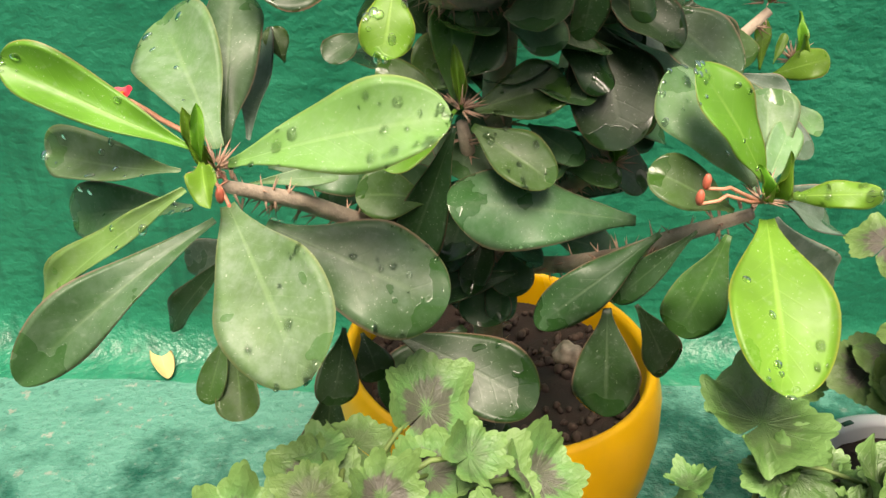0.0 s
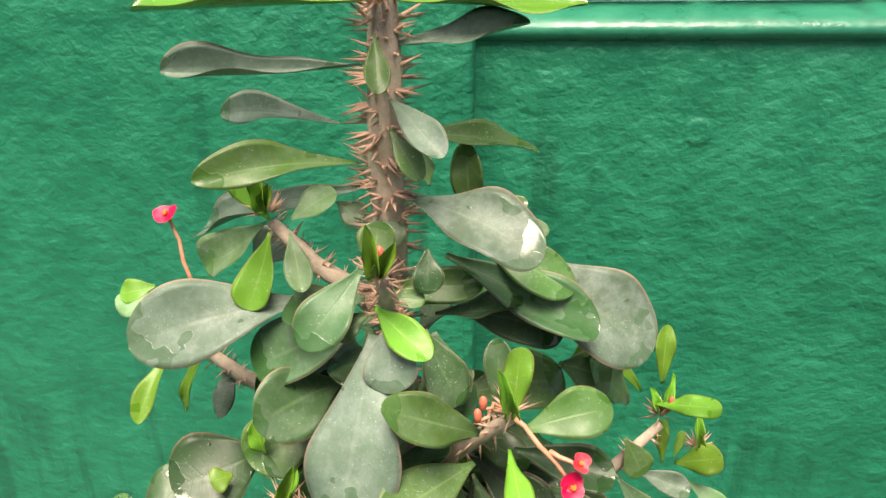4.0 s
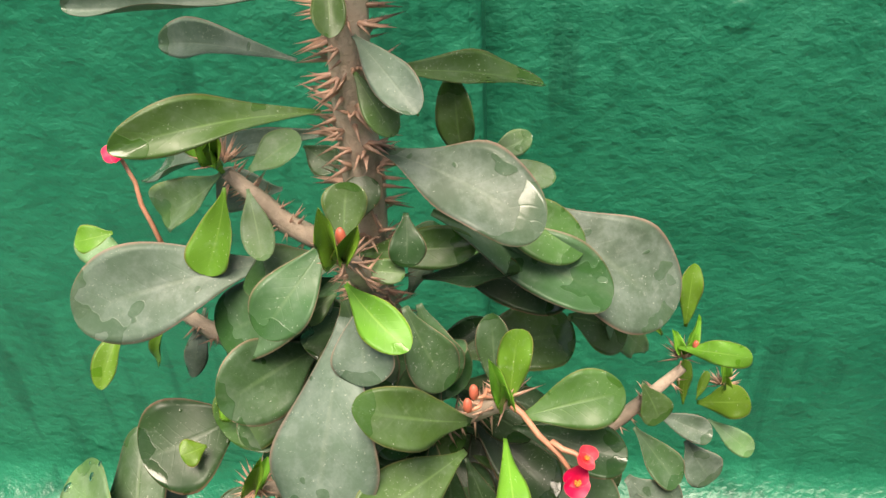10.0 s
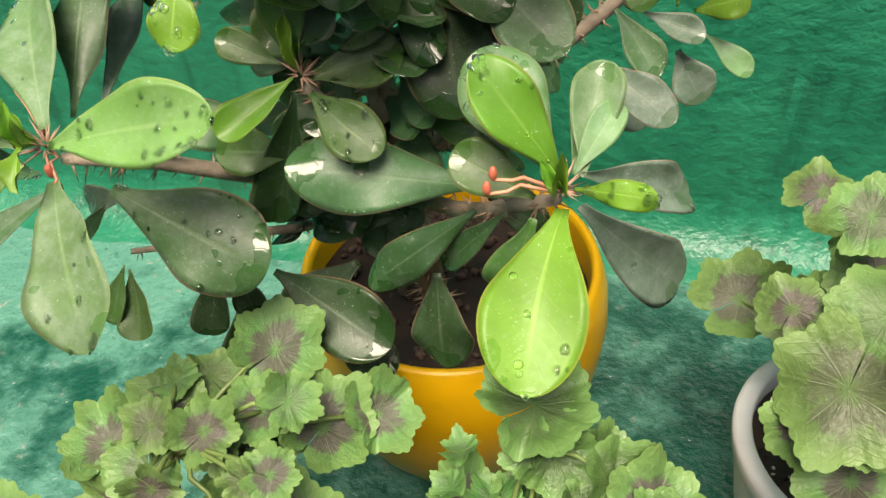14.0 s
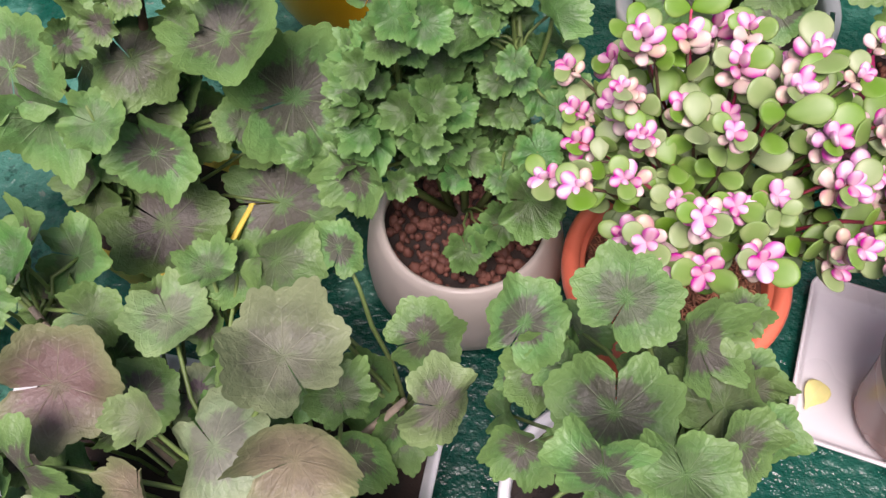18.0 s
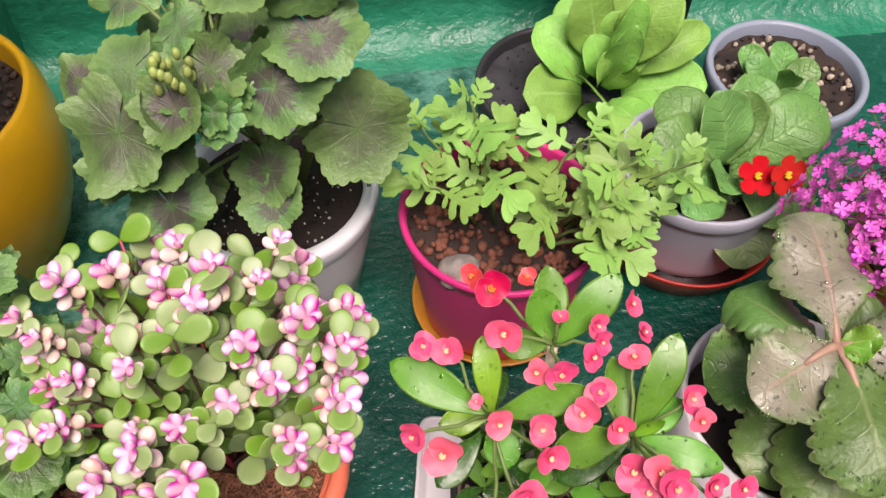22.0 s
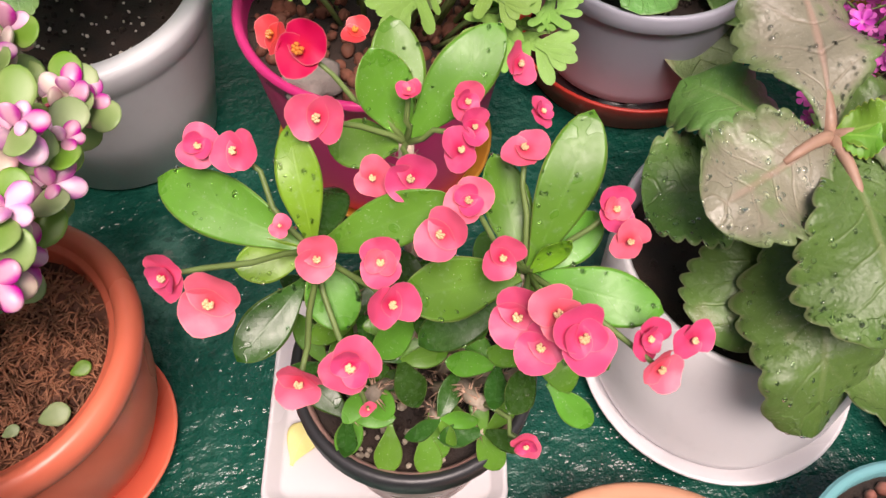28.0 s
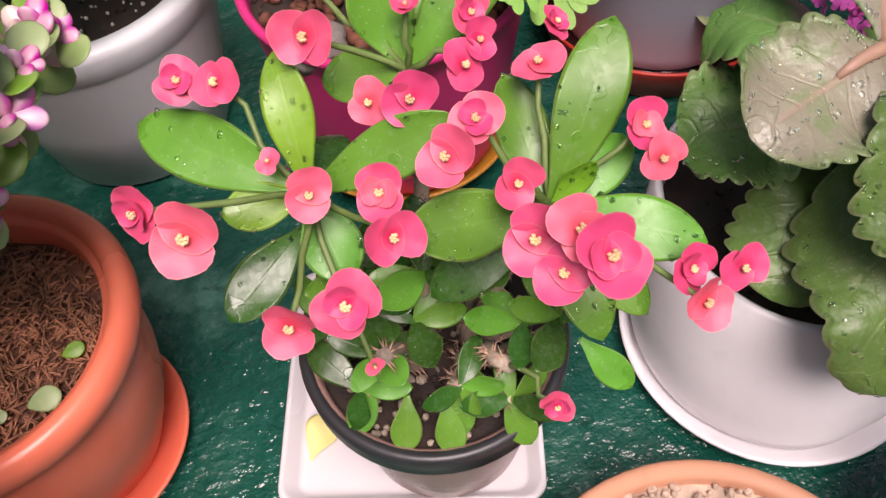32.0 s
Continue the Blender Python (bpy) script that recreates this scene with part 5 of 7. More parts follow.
filler(yellow_geranium, B_ROOTS, 14, -0.15, 0.03, 0.19, 0.33, 0.15, 0.27, 0.024, 0.036, [ZONED], 33)
filler(yellow_geranium, B_ROOTS, 12, -0.10, 0.05, 0.24, 0.36, 0.33, 0.40, 0.014, 0.022, [ZONED], 34, CURLS)
filler(side_geranium, [(0.385, 0.02, 0.29), (0.38, 0.01, 0.20)], 14, 0.27, 0.45, -0.07, 0.09, 0.22, 0.33, 0.018, 0.026, [ZONED], 35)
filler(side_geranium, [(0.385, 0.02, 0.29), (0.38, 0.01, 0.20)], 16, 0.28, 0.44, -0.06, 0.08, 0.30, 0.37, 0.012, 0.02, [ZONED, CURLY], 39, CURLS)
filler(white_geranium, W_ROOTS, 14, 0.36, 0.56, 0.42, 0.58, 0.24, 0.40, 0.022, 0.034, [ZONED], 36)
filler(white_geranium, W_ROOTS, 10, 0.40, 0.47, 0.38, 0.44, 0.38, 0.43, 0.012, 0.02, [CURLY], 37, CURLS)
rng = random.Random(6)
for k in range(18):
    bm = bmesh.new()
    a = k * 2.4
    at = (0.419 + 0.014 * math.cos(a), 0.402 + 0.012 * math.sin(a), 0.436 + rng.uniform(-0.008, 0.020))
    bmesh.ops.create_icosphere(bm, subdivisions=2, radius=0.0036, matrix=Matrix.Translation(at) @ Matrix.Diagonal((1, 1, 1.6, 1)))
    part("flower_bud", bm, BUD_GREEN, white_geranium, "yellow-green closed flower bud")


# ---- flowers of the crowns of thorns ----
def bract_mesh(name, seed, open_by=0.35):
    """Two broad rounded bracts, facing up, one across."""
    bm = bmesh.new()
    depth = bm.verts.layers.float.new("depth")
    for side in (0, 1):
        s = 1 if side else -1
        def at(u, a):
            r = 0.335 * u * (1 + 0.05 * math.cos(3 * a + seed + side))
            x, y = 0.155 + r * math.cos(a), r * 1.15 * math.sin(a)
            d = math.hypot(x, y)
            v = bm.verts.new((s * x, s * y, open_by * d * d + 0.05 * u * u * math.sin(2 * a + seed + side) + 0.025 * u ** 3 * math.sin(5 * a + seed) + (0.02 if side else 0.0)))
            v[depth] = u
            return v
        last = [at(0, 0)]
        for i in range(1, 6):
            ring = [at(i / 5, 2 * math.pi * j / 20) for j in range(20)]
            for j in range(20):
                q = list(dict.fromkeys([last[j % len(last)], last[(j + 1) % len(last)], ring[(j + 1) % 20], ring[j]]))
                bm.faces.new(q)
            last = ring
    me = bpy.data.meshes.new(name)
    uv = bm.loops.layers.uv.new("UVMap")
    for f in bm.faces:
        for lp in f.loops:
            lp[uv].uv = (lp.vert[depth], 0.5)
    bmesh.ops.remove_doubles(bm, verts=bm.verts, dist=0.0005)
    bm.to_mesh(me)
    bm.free()
    for p in me.polygons:
        p.use_smooth = True
    return me


def centre_mesh():
    bm = bmesh.new()
    for k in range(7):
        a = k * 0.9
        r = 0.0 if k == 0 else 0.04
        bmesh.ops.create_icosphere(bm, subdivisions=1, radius=0.026, matrix=Matrix.Translation((r * math.cos(a), r * math.sin(a), 0.06)) @ Matrix.Diagonal((1, 1, 1.6, 1)))
    me = bpy.data.meshes.new("flower_centre")
    bm.to_mesh(me)
    bm.free()
    return me


def petal_material(name, colour, deep, pale, rough=0.5, spec=0.5):
    m, nt, b = material(name, rough, spec=spec)
    p = place_of(nt)
    n = noise_tex(nt, p, 90.0)
    o = coords(nt, "Object")
    length = nt.nodes.new("ShaderNodeVectorMath")
    length.operation = "LENGTH"
    nt.links.new(o, length.inputs[0])
    c = mix(nt, ramp(nt, length.outputs["Value"], 0.02, 0.30), deep, colour)
    c = mix(nt, math_node(nt, "MULTIPLY", ramp(nt, n, 0.5, 0.75), 0.2), c, pale)
    uv = nt.nodes.new("ShaderNodeSeparateXYZ")
    nt.links.new(coords(nt, "UV"), uv.inputs[0])
    c = mix(nt, math_node(nt, "MULTIPLY", ramp(nt, uv.outputs[0], 0.94, 1.0), 0.35), c, (0.72, 0.36, 0.30))
    hue = nt.nodes.new("ShaderNodeHueSaturation")
    r = chance(nt)
    put(nt, hue, Hue=ramp(nt, r, 0, 1, 0.492, 0.508), Saturation=ramp(nt, r, 0, 1, 1.05, 0.96), Value=ramp(nt, r, 0, 1, 0.9, 1.06), Color=c)
    nt.links.new(hue.outputs[0], b.inputs["Base Color"])
    bump(nt, b, noise_tex(nt, p, 500.0), 0.15, 0.0006)
    return m


CORAL = petal_material("coral_bract", (0.72, 0.092, 0.19), (0.58, 0.03, 0.085), (0.78, 0.24, 0.30))
SCARLET = petal_material("red_bract", (0.60, 0.022, 0.06), (0.58, 0.015, 0.02), (0.70, 0.05, 0.07))
EYE_YELLOW = plain("yellow_stamens", (0.84, 0.62, 0.34), 0.5, 300, 0.3, 0.2)
ORANGE_EYE = plain("orange_stamens", (0.82, 0.27, 0.05), 0.5, 300, 0.3, 0.2)
FLOWER_STALK = plain("reddish_flower_stalk", (0.68, 0.31, 0.20), 0.45, 200, 0.3, 0.2)
BUD = plain("coral_bud", (0.66, 0.16, 0.10), 0.45, 200, 0.25, 0.2)
BRACTS = [bract_mesh("bracts", k, o) for k, o in enumerate((0.35, 0.6, 0.85, 0.2))]
CENTRE = centre_mesh()


def spurge_flower(parent, at, size, mat, facing, k=0, spin=0.0):
    f = piece("flower", BRACTS[k % 4], parent, turned(at, facing, spin, size), mat)
    if mat is CORAL and k % 3 == 0:
        lift = Vector(facing).normalized() * size * 0.05
        piece("inner_bract", BRACTS[2], f, turned(Vector(at) + lift, facing, spin + 1.4, size * 0.62), mat, "inner pair of pink bracts")
    piece("flower_centre", CENTRE, f, turned(Vector(at) + Vector(facing).normalized() * size * 0.05, facing, spin, size * (1.7 if mat is SCARLET else 1.3)), ORANGE_EYE if mat is SCARLET else EYE_YELLOW, "yellow flower centre")
    return f


# ---- flowers, buds and shoots of the tall plant ----
CORAL_PLACES_1A = [((0.029, 0.417, 0.959), 0.0245, (-0.1, -0.9, 0.35), 0.6, 0), ((0.036, 0.420, 0.973), 0.0235, (0.1, -0.8, 0.4), 1.3, 1), ((0.064, 0.420, 0.963), 0.0225, (0.2, -0.9, 0.35), 1.4, 0), ((0.067, 0.425, 0.974), 0.0205, (0.2, -0.7, 0.5), 0.9, 1), ((-0.017, 0.47, 0.951), 0.019, (-0.65, -0.6, 0.35), 1.5, 2), ((-0.020, 0.466, 0.944), 0.015, (-0.7, -0.5, 0.1), 0.4, 2), ((0.016, 0.46, 0.972), 0.014, (0, -0.5, 0.6), 1.0, 1), ((-0.125, 0.577, 0.768), 0.024, (-0.2, -0.5, 0.8), 0.1, 1), ((0.148, 0.418, 0.668), 0.022, (0.2, -0.8, 0.45), 1.5, 0)]
CORAL_PLACES_1B = [((0.152, 0.42, 0.682), 0.016, (0.3, -0.4, 0.7), 0.7, 2), ((-0.178, 0.455, 0.553), 0.017, (-0.2, -0.5, 0.8), 0.3, 2)]
for at, size, facing, spin, k in CORAL_PLACES_1A + CORAL_PLACES_1B:
    spurge_flower(spurge, at, size * 0.8, SCARLET, facing, k, spin)
for a, b in [((0.045, 0.475, 0.925), (0.046, 0.44, 0.944)), ((0.046, 0.44, 0.944), (0.030, 0.421, 0.957)), ((0.046, 0.44, 0.944), (0.063, 0.424, 0.960)), ((0.04, 0.47, 0.94), (-0.0165, 0.47, 0.951)), ((0.012, 0.47, 0.947), (0.016, 0.462, 0.970)), ((-0.105, 0.565, 0.70), (-0.124, 0.577, 0.765)), ((0.116, 0.437, 0.70), (0.146, 0.421, 0.670)), ((0.135, 0.428, 0.68), (0.15, 0.422, 0.68)), ((-0.113, 0.392, 0.545), (-0.178, 0.455, 0.552))]:
    stalk(spurge, a, b, 0.0016, FLOWER_STALK, 1, 0.003, "flower_stalk")
for at in [(-0.107, 0.377, 0.530), (-0.101, 0.372, 0.523), (0.146, 0.395, 0.538), (0.143, 0.392, 0.530), (0.098, 0.43, 0.715), (0.095, 0.428, 0.708), (0.25, 0.597, 0.60), (0.245, 0.595, 0.605), (0.046, 0.42, 0.81)]:
    bm = bmesh.new()
    bmesh.ops.create_icosphere(bm, subdivisions=2, radius=0.0024, matrix=Matrix.Translation(at) @ Matrix.Diagonal((1, 1, 2.0, 1)))
    part("bud", bm, BUD, spurge)
    foot = min([(-0.11, 0.387, 0.54), (0.182, 0.404, 0.523), (0.114, 0.44, 0.702), (0.044, 0.428, 0.792), (0.24, 0.605, 0.585)], key=lambda q: (Vector(q) - Vector(at)).length)
    stalk(spurge, foot, Vector(at) - Vector((0, 0, 0.004)), 0.0012, FLOWER_STALK, 2, 0.002, "bud_stalk")
for c in [(-0.11, 0.387, 0.54), (0.182, 0.404, 0.523), (0.017, 0.47, 0.546), (0.114, 0.44, 0.702), (0.044, 0.428, 0.792), (-0.034, 0.512, 0.795), (0.044, 0.475, 0.93), (0.24, 0.605, 0.585), (-0.10, 0.533, 0.688), (-0.02, 0.428, 0.642), (0.12, 0.498, 0.502), (0.28, 0.63, 0.535)]:
    bm = bmesh.new()
    rng = random.Random(int(c[0] * 1000))
    for _ in range(34):
        way = Vector((rng.uniform(-1, 1), rng.uniform(-1, 1), rng.uniform(-0.1, 1.2))).normalized()
        s = rng.uniform(0.008, 0.017)
        bmesh.ops.create_cone(bm, segments=5, radius1=0.07 * s, radius2=0, depth=s, matrix=Matrix.Translation(c) @ way.to_track_quat("Z", "Y").to_matrix().to_4x4() @ Matrix.Translation((0, 0, s * 0.5 + 0.004)))
    tagged(part("thorn_tuft", bm, THORN, spurge, "red-brown thorns of the shoot tip"), kind="stuff")
    for k in range(2):
        a = rng.uniform(0, 6)
        leaf(spurge, c, Vector(c) + Vector((0.012 * math.cos(a), 0.012 * math.sin(a) - 0.006, 0.026 + 0.012 * k)), 0.008, "y", (0, -0.8, 0.4), FOLD[0])

# ---- coral crown of thorns ----
def pointed(t):
    """Half width of an obovate leaf with a blunt point."""
    if t < 0.6:
        q = (t / 0.6) ** 0.85
        return 0.09 + 0.41 * (3 * q * q - 2 * q ** 3)
    q = (t - 0.6) / 0.4
    return 0.5 * max(0.0, 1 - q ** 2.0) ** 0.68


BROAD = [blade("broad_leaf", pointed, arch=a, cup=c, wave=0.03, seed=k, thick=0.007, nx=18, ny=8, twist=w) for k, (a, c, w) in enumerate([(0.05, 0.06, 0.1), (0.08, 0.0, -0.2), (-0.03, 0.10, 0.25)])]
K1, K2, K3 = (0.680, 0.206, 0.298), (0.624, 0.166, 0.275), (0.728, 0.134, 0.268)
for a, b in [((0.67, 0.155, 0.13), K1), ((0.655, 0.15, 0.13), K2), ((0.685, 0.145, 0.13), K3), ((0.66, 0.14, 0.13), (0.64, 0.11, 0.21)), ((0.68, 0.14, 0.13), (0.70, 0.095, 0.20))]:
    thorny(coral, bend(a, b, 0.01, 6, 0.003, 4), 0.0042, 60, 8, (0.004, 0.009))
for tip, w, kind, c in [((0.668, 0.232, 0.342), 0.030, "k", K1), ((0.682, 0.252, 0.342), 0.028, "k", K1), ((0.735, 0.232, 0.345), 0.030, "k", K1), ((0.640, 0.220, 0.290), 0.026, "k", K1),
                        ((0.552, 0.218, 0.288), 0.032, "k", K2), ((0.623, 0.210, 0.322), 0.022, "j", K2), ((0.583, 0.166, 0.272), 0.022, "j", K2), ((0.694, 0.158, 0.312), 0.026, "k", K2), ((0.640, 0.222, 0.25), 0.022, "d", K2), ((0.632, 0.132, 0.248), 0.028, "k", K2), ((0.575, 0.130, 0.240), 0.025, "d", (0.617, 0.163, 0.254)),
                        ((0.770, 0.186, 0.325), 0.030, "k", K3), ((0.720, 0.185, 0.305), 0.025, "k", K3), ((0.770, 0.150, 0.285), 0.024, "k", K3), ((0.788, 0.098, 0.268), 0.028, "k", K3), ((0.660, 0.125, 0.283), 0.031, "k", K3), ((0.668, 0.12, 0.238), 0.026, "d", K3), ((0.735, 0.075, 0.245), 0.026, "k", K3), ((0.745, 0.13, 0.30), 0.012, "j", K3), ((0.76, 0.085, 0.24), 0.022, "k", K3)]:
    LEAF.setdefault("k", leaf_material("fresh_leaf", (0.105, 0.295, 0.030), (0.20, 0.42, 0.09), (0.42, 0.42, 0.16), 0.36, wet=0.4, rib_share=0.08, vein_share=0.03, edge_at=0.95))
    LEAF.setdefault("j", leaf_material("new_leaf", (0.18, 0.40, 0.025), (0.32, 0.52, 0.09), (0.36, 0.45, 0.10), 0.36, wet=0.3, rib_share=0.15, vein_share=0.03))
    # darker copy of the fresh leaf; shade low in the plant is in its colour
    LEAF.setdefault("d", leaf_material("shaded_green_leaf", (0.036, 0.115, 0.018), (0.10, 0.22, 0.06), (0.24, 0.26, 0.08), 0.26, wet=0.8, rib_share=0.15, vein_share=0.03))
    leaf(coral, c, tip, w * 1.02, kind, (0, -0.55, 0.8), BROAD[count_leaf[0] % 3])
rng = random.Random(21)
NODES = [(0.659, 0.128, 0.205), (0.618, 0.140, 0.195), (0.712, 0.115, 0.20), (0.668, 0.135, 0.235), (0.64, 0.122, 0.19), (0.675, 0.10, 0.175), (0.625, 0.115, 0.17), (0.70, 0.09, 0.17), (0.73, 0.11, 0.205), (0.64, 0.15, 0.225), (0.70, 0.14, 0.23), (0.67, 0.17, 0.20), (0.63, 0.18, 0.20), (0.715, 0.165, 0.20)]
for k, c in enumerate(NODES):
    c = Vector(c)
    thorny(coral, bend((0.67 + (c.x - 0.67) * 0.5, 0.149 + (c.y - 0.149) * 0.5, 0.138), c, 0.004, 5, 0.002, k), 0.0026, 24, 40 + k, (0.004, 0.008))
    for j in range(4 if k < 11 else 5):
        a = j * 2.4 + k
        lift = 0.15 + 0.1 * j
        d = Vector((math.cos(a), math.sin(a) * 0.8 - 0.05, lift)).normalized()
        ln = rng.uniform(0.025, 0.040) * (1.0 if c.y > 0.105 else 0.74)
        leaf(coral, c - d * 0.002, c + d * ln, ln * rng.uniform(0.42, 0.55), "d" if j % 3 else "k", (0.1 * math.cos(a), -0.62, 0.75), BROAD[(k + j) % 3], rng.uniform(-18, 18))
for x, y, z in [(0.617, 0.100, 0.148), (0.640, 0.085, 0.146), (0.665, 0.078, 0.145), (0.672, 0.085, 0.15), (0.706, 0.073, 0.145), (0.688, 0.092, 0.15), (0.757, 0.075, 0.185)]:
    leaf(coral, (0.67 + (x - 0.67) * 0.75, y + 0.022, z + 0.022), (x, y, z), 0.017, "k", (0, -0.75, 0.6), BROAD[0])
CORAL_PLACES_2A = [((0.636, 0.237, 0.343), 0.042), ((0.624, 0.252, 0.340), 0.030), ((0.638, 0.203, 0.332), 0.040), ((0.578, 0.214, 0.312), 0.032), ((0.596, 0.205, 0.314), 0.036), ((0.663, 0.241, 0.345), 0.022), ((0.683, 0.210, 0.332), 0.018), ((0.659, 0.178, 0.312), 0.030), ((0.675, 0.171, 0.317), 0.036), ((0.708, 0.198, 0.332), 0.028), ((0.709, 0.187, 0.326), 0.026), ((0.700, 0.178, 0.322), 0.032), ((0.699, 0.152, 0.316), 0.034), ((0.684, 0.139, 0.312), 0.038), ((0.711, 0.131, 0.296), 0.032), ((0.745, 0.192, 0.322), 0.024), ((0.733, 0.175, 0.316), 0.034), ((0.735, 0.207, 0.342), 0.030), ((0.770, 0.142, 0.302), 0.032), ((0.772, 0.125, 0.300), 0.030), ((0.625, 0.150, 0.294), 0.034)]
CORAL_PLACES_2B = [((0.654, 0.137, 0.301), 0.034), ((0.655, 0.117, 0.297), 0.036), ((0.611, 0.167, 0.300), 0.017), ((0.560, 0.141, 0.316), 0.034), ((0.578, 0.125, 0.315), 0.044), ((0.609, 0.091, 0.291), 0.036), ((0.632, 0.090, 0.298), 0.040), ((0.636, 0.092, 0.238), 0.013), ((0.707, 0.092, 0.311), 0.040), ((0.728, 0.072, 0.320), 0.042), ((0.720, 0.084, 0.324), 0.036), ((0.714, 0.077, 0.306), 0.036), ((0.772, 0.084, 0.276), 0.032), ((0.773, 0.070, 0.272), 0.036), ((0.793, 0.079, 0.276), 0.032), ((0.714, 0.066, 0.209), 0.026)]
KF = CORAL_PLACES_2A + CORAL_PLACES_2B
rng = random.Random(4)
for k, (at, size) in enumerate(KF):
    root = min((K1, K2, K3), key=lambda q: (Vector(q) - Vector(at)).length)
    out = Vector(at) - Vector(root)
    facing = Vector((-0.05, -0.62, 0.62)) + out.normalized() * 0.45 + Vector([rng.uniform(-0.38, 0.38) for _ in range(3)])
    spurge_flower(coral, at, size * 0.74, CORAL if at[1] < 0.225 else SCARLET, facing, k, rng.choice((0.2, 1.4, 0.8, 1.8)) + rng.uniform(-0.3, 0.3))
    if k % 2 == 0:
        stalk(coral, root if at[2] > 0.22 else (0.70, 0.095, 0.20), at, 0.0016, GREEN_STEM, k, 0.0, "flower_stalk")
GRIT = plain("tan_grit", (0.42, 0.35, 0.27), 0.85, 300, 0.5, 0.5)
grains("grit", 110, 0.066, (0.67, 0.149, 0.14), 0.0036, coral, GRIT, 3, label="tan stones on the soil")


def rounded_box(cx, cy, sx, sy, z0, z1, r, turn, flare=0.0, wall=0.004, floor=0.004, seg=6):
    """An open tray or planter with rounded corners."""
    bm = bmesh.new()
    def ring(hx, hy, z, rr):
        out = []
        for qx, qy, a0 in ((1, 1, 0), (-1, 1, 90), (-1, -1, 180), (1, -1, 270)):
            for k in range(seg + 1):
                a = radians(a0 + 90 * k / seg)
                p = Vector((qx * (hx - rr) + rr * math.cos(a), qy * (hy - rr) + rr * math.sin(a), 0))
                p.rotate(Matrix.Rotation(radians(turn), 3, "Z"))
                out.append(bm.verts.new((cx + p.x, cy + p.y, z)))
        return out
    rings = [ring(sx / 2 - flare - 0.002, sy / 2 - flare - 0.002, z0, r * 0.8), ring(sx / 2 - flare, sy / 2 - flare, z0 + 0.002, r), ring(sx / 2 - 0.003, sy / 2 - 0.003, z1 - 0.006, r), ring(sx / 2, sy / 2, z1 - 0.003, r), ring(sx / 2, sy / 2, z1 - 0.001, r), ring(sx / 2 - 0.0015, sy / 2 - 0.0015, z1, r), ring(sx / 2 - wall, sy / 2 - wall, z1 - 0.001, r), ring(sx / 2 - wall - flare, sy / 2 - wall - flare, z0 + floor + 0.002, r * 0.8), ring(sx / 2 - wall - flare - 0.003, sy / 2 - wall - flare - 0.003, z0 + floor, r * 0.8)]
    n = len(rings[0])
    for a, b in zip(rings, rings[1:]):
        for k in range(n):
            bm.faces.new((a[k], a[(k + 1) % n], b[(k + 1) % n], b[k]))
    bm.faces.new(rings[0][::-1])
    bm.faces.new(rings[-1])
    return bm


tagged(part("tray", rounded_box(0.655, 0.188, 0.182, 0.186, 0.0, 0.02, 0.014, -12.5, 0.006), WHITE_CERAMIC), "shallow white ceramic tray under the brown nursery pot", "tray")
part("pot", rounded_box(-0.077, 0.237, 0.165, 0.15, 0.0, 0.13, 0.012, -12, 0.02, 0.005, 0.09), PALE_YELLOW, yellow_geranium, "pale yellow square plastic pot")
part("soil", rounded_box(-0.077, 0.237, 0.148, 0.133, 0.088, 0.112, 0.01, -12, 0.002, 0.06, 0.02), SOIL, yellow_geranium)
part("planter", rounded_box(0.022, 0.008, 0.40, 0.16, 0.0, 0.10, 0.012, -4, 0.012, 0.006, 0.07), WHITE_PLASTIC, front_geranium, "white plastic trough planter")
part("soil", rounded_box(0.022, 0.008, 0.385, 0.145, 0.07, 0.085, 0.01, -4, 0.002, 0.05, 0.012), SOIL, front_geranium)

# ---- elephant bush ----
def fat_leaf(name, thick):
    bm = bmesh.new()
    bmesh.ops.create_uvsphere(bm, u_segments=18, v_segments=10, radius=0.5, matrix=Matrix.Translation((0.5, 0, 0)) @ Matrix.Diagonal((1, 1, thick, 1)))
    for v in bm.verts:
        v.co.y *= 0.5 + 0.5 * min(1, v.co.x * 1.7)
    me = bpy.data.meshes.new(name)
    bm.to_mesh(me)
    bm.free()
    for p in me.polygons:
        p.use_smooth = True
    return me


def two_tone(name, inner, outer, rough=0.35):
    m, nt, b = material(name, rough)
    o = coords(nt, "Object")
    sep = nt.nodes.new("ShaderNodeSeparateXYZ")
    nt.links.new(o, sep.inputs[0])
    y = math_node(nt, "ABSOLUTE", sep.outputs[1])
    n = noise_tex(nt, place_of(nt), 160.0)
    e = math_node(nt, "ADD", y, math_node(nt, "MULTIPLY", math_node(nt, "SUBTRACT", n, 0.5), 0.25))
    r = chance(nt)
    c = mix(nt, ramp(nt, e, 0.12, 0.42), inner, outer)
    hue = nt.nodes.new("ShaderNodeHueSaturation")
    put(nt, hue, Hue=ramp(nt, r, 0, 1, 0.488, 0.512), Saturation=ramp(nt, r, 0, 1, 0.7, 1.15), Value=ramp(nt, r, 0, 1, 1.1, 0.9), Color=c)
    nt.links.new(hue.outputs[0], b.inputs["Base Color"])
    bump(nt, b, noise_tex(nt, place_of(nt), 400.0), 0.1, 0.0006)
    return m


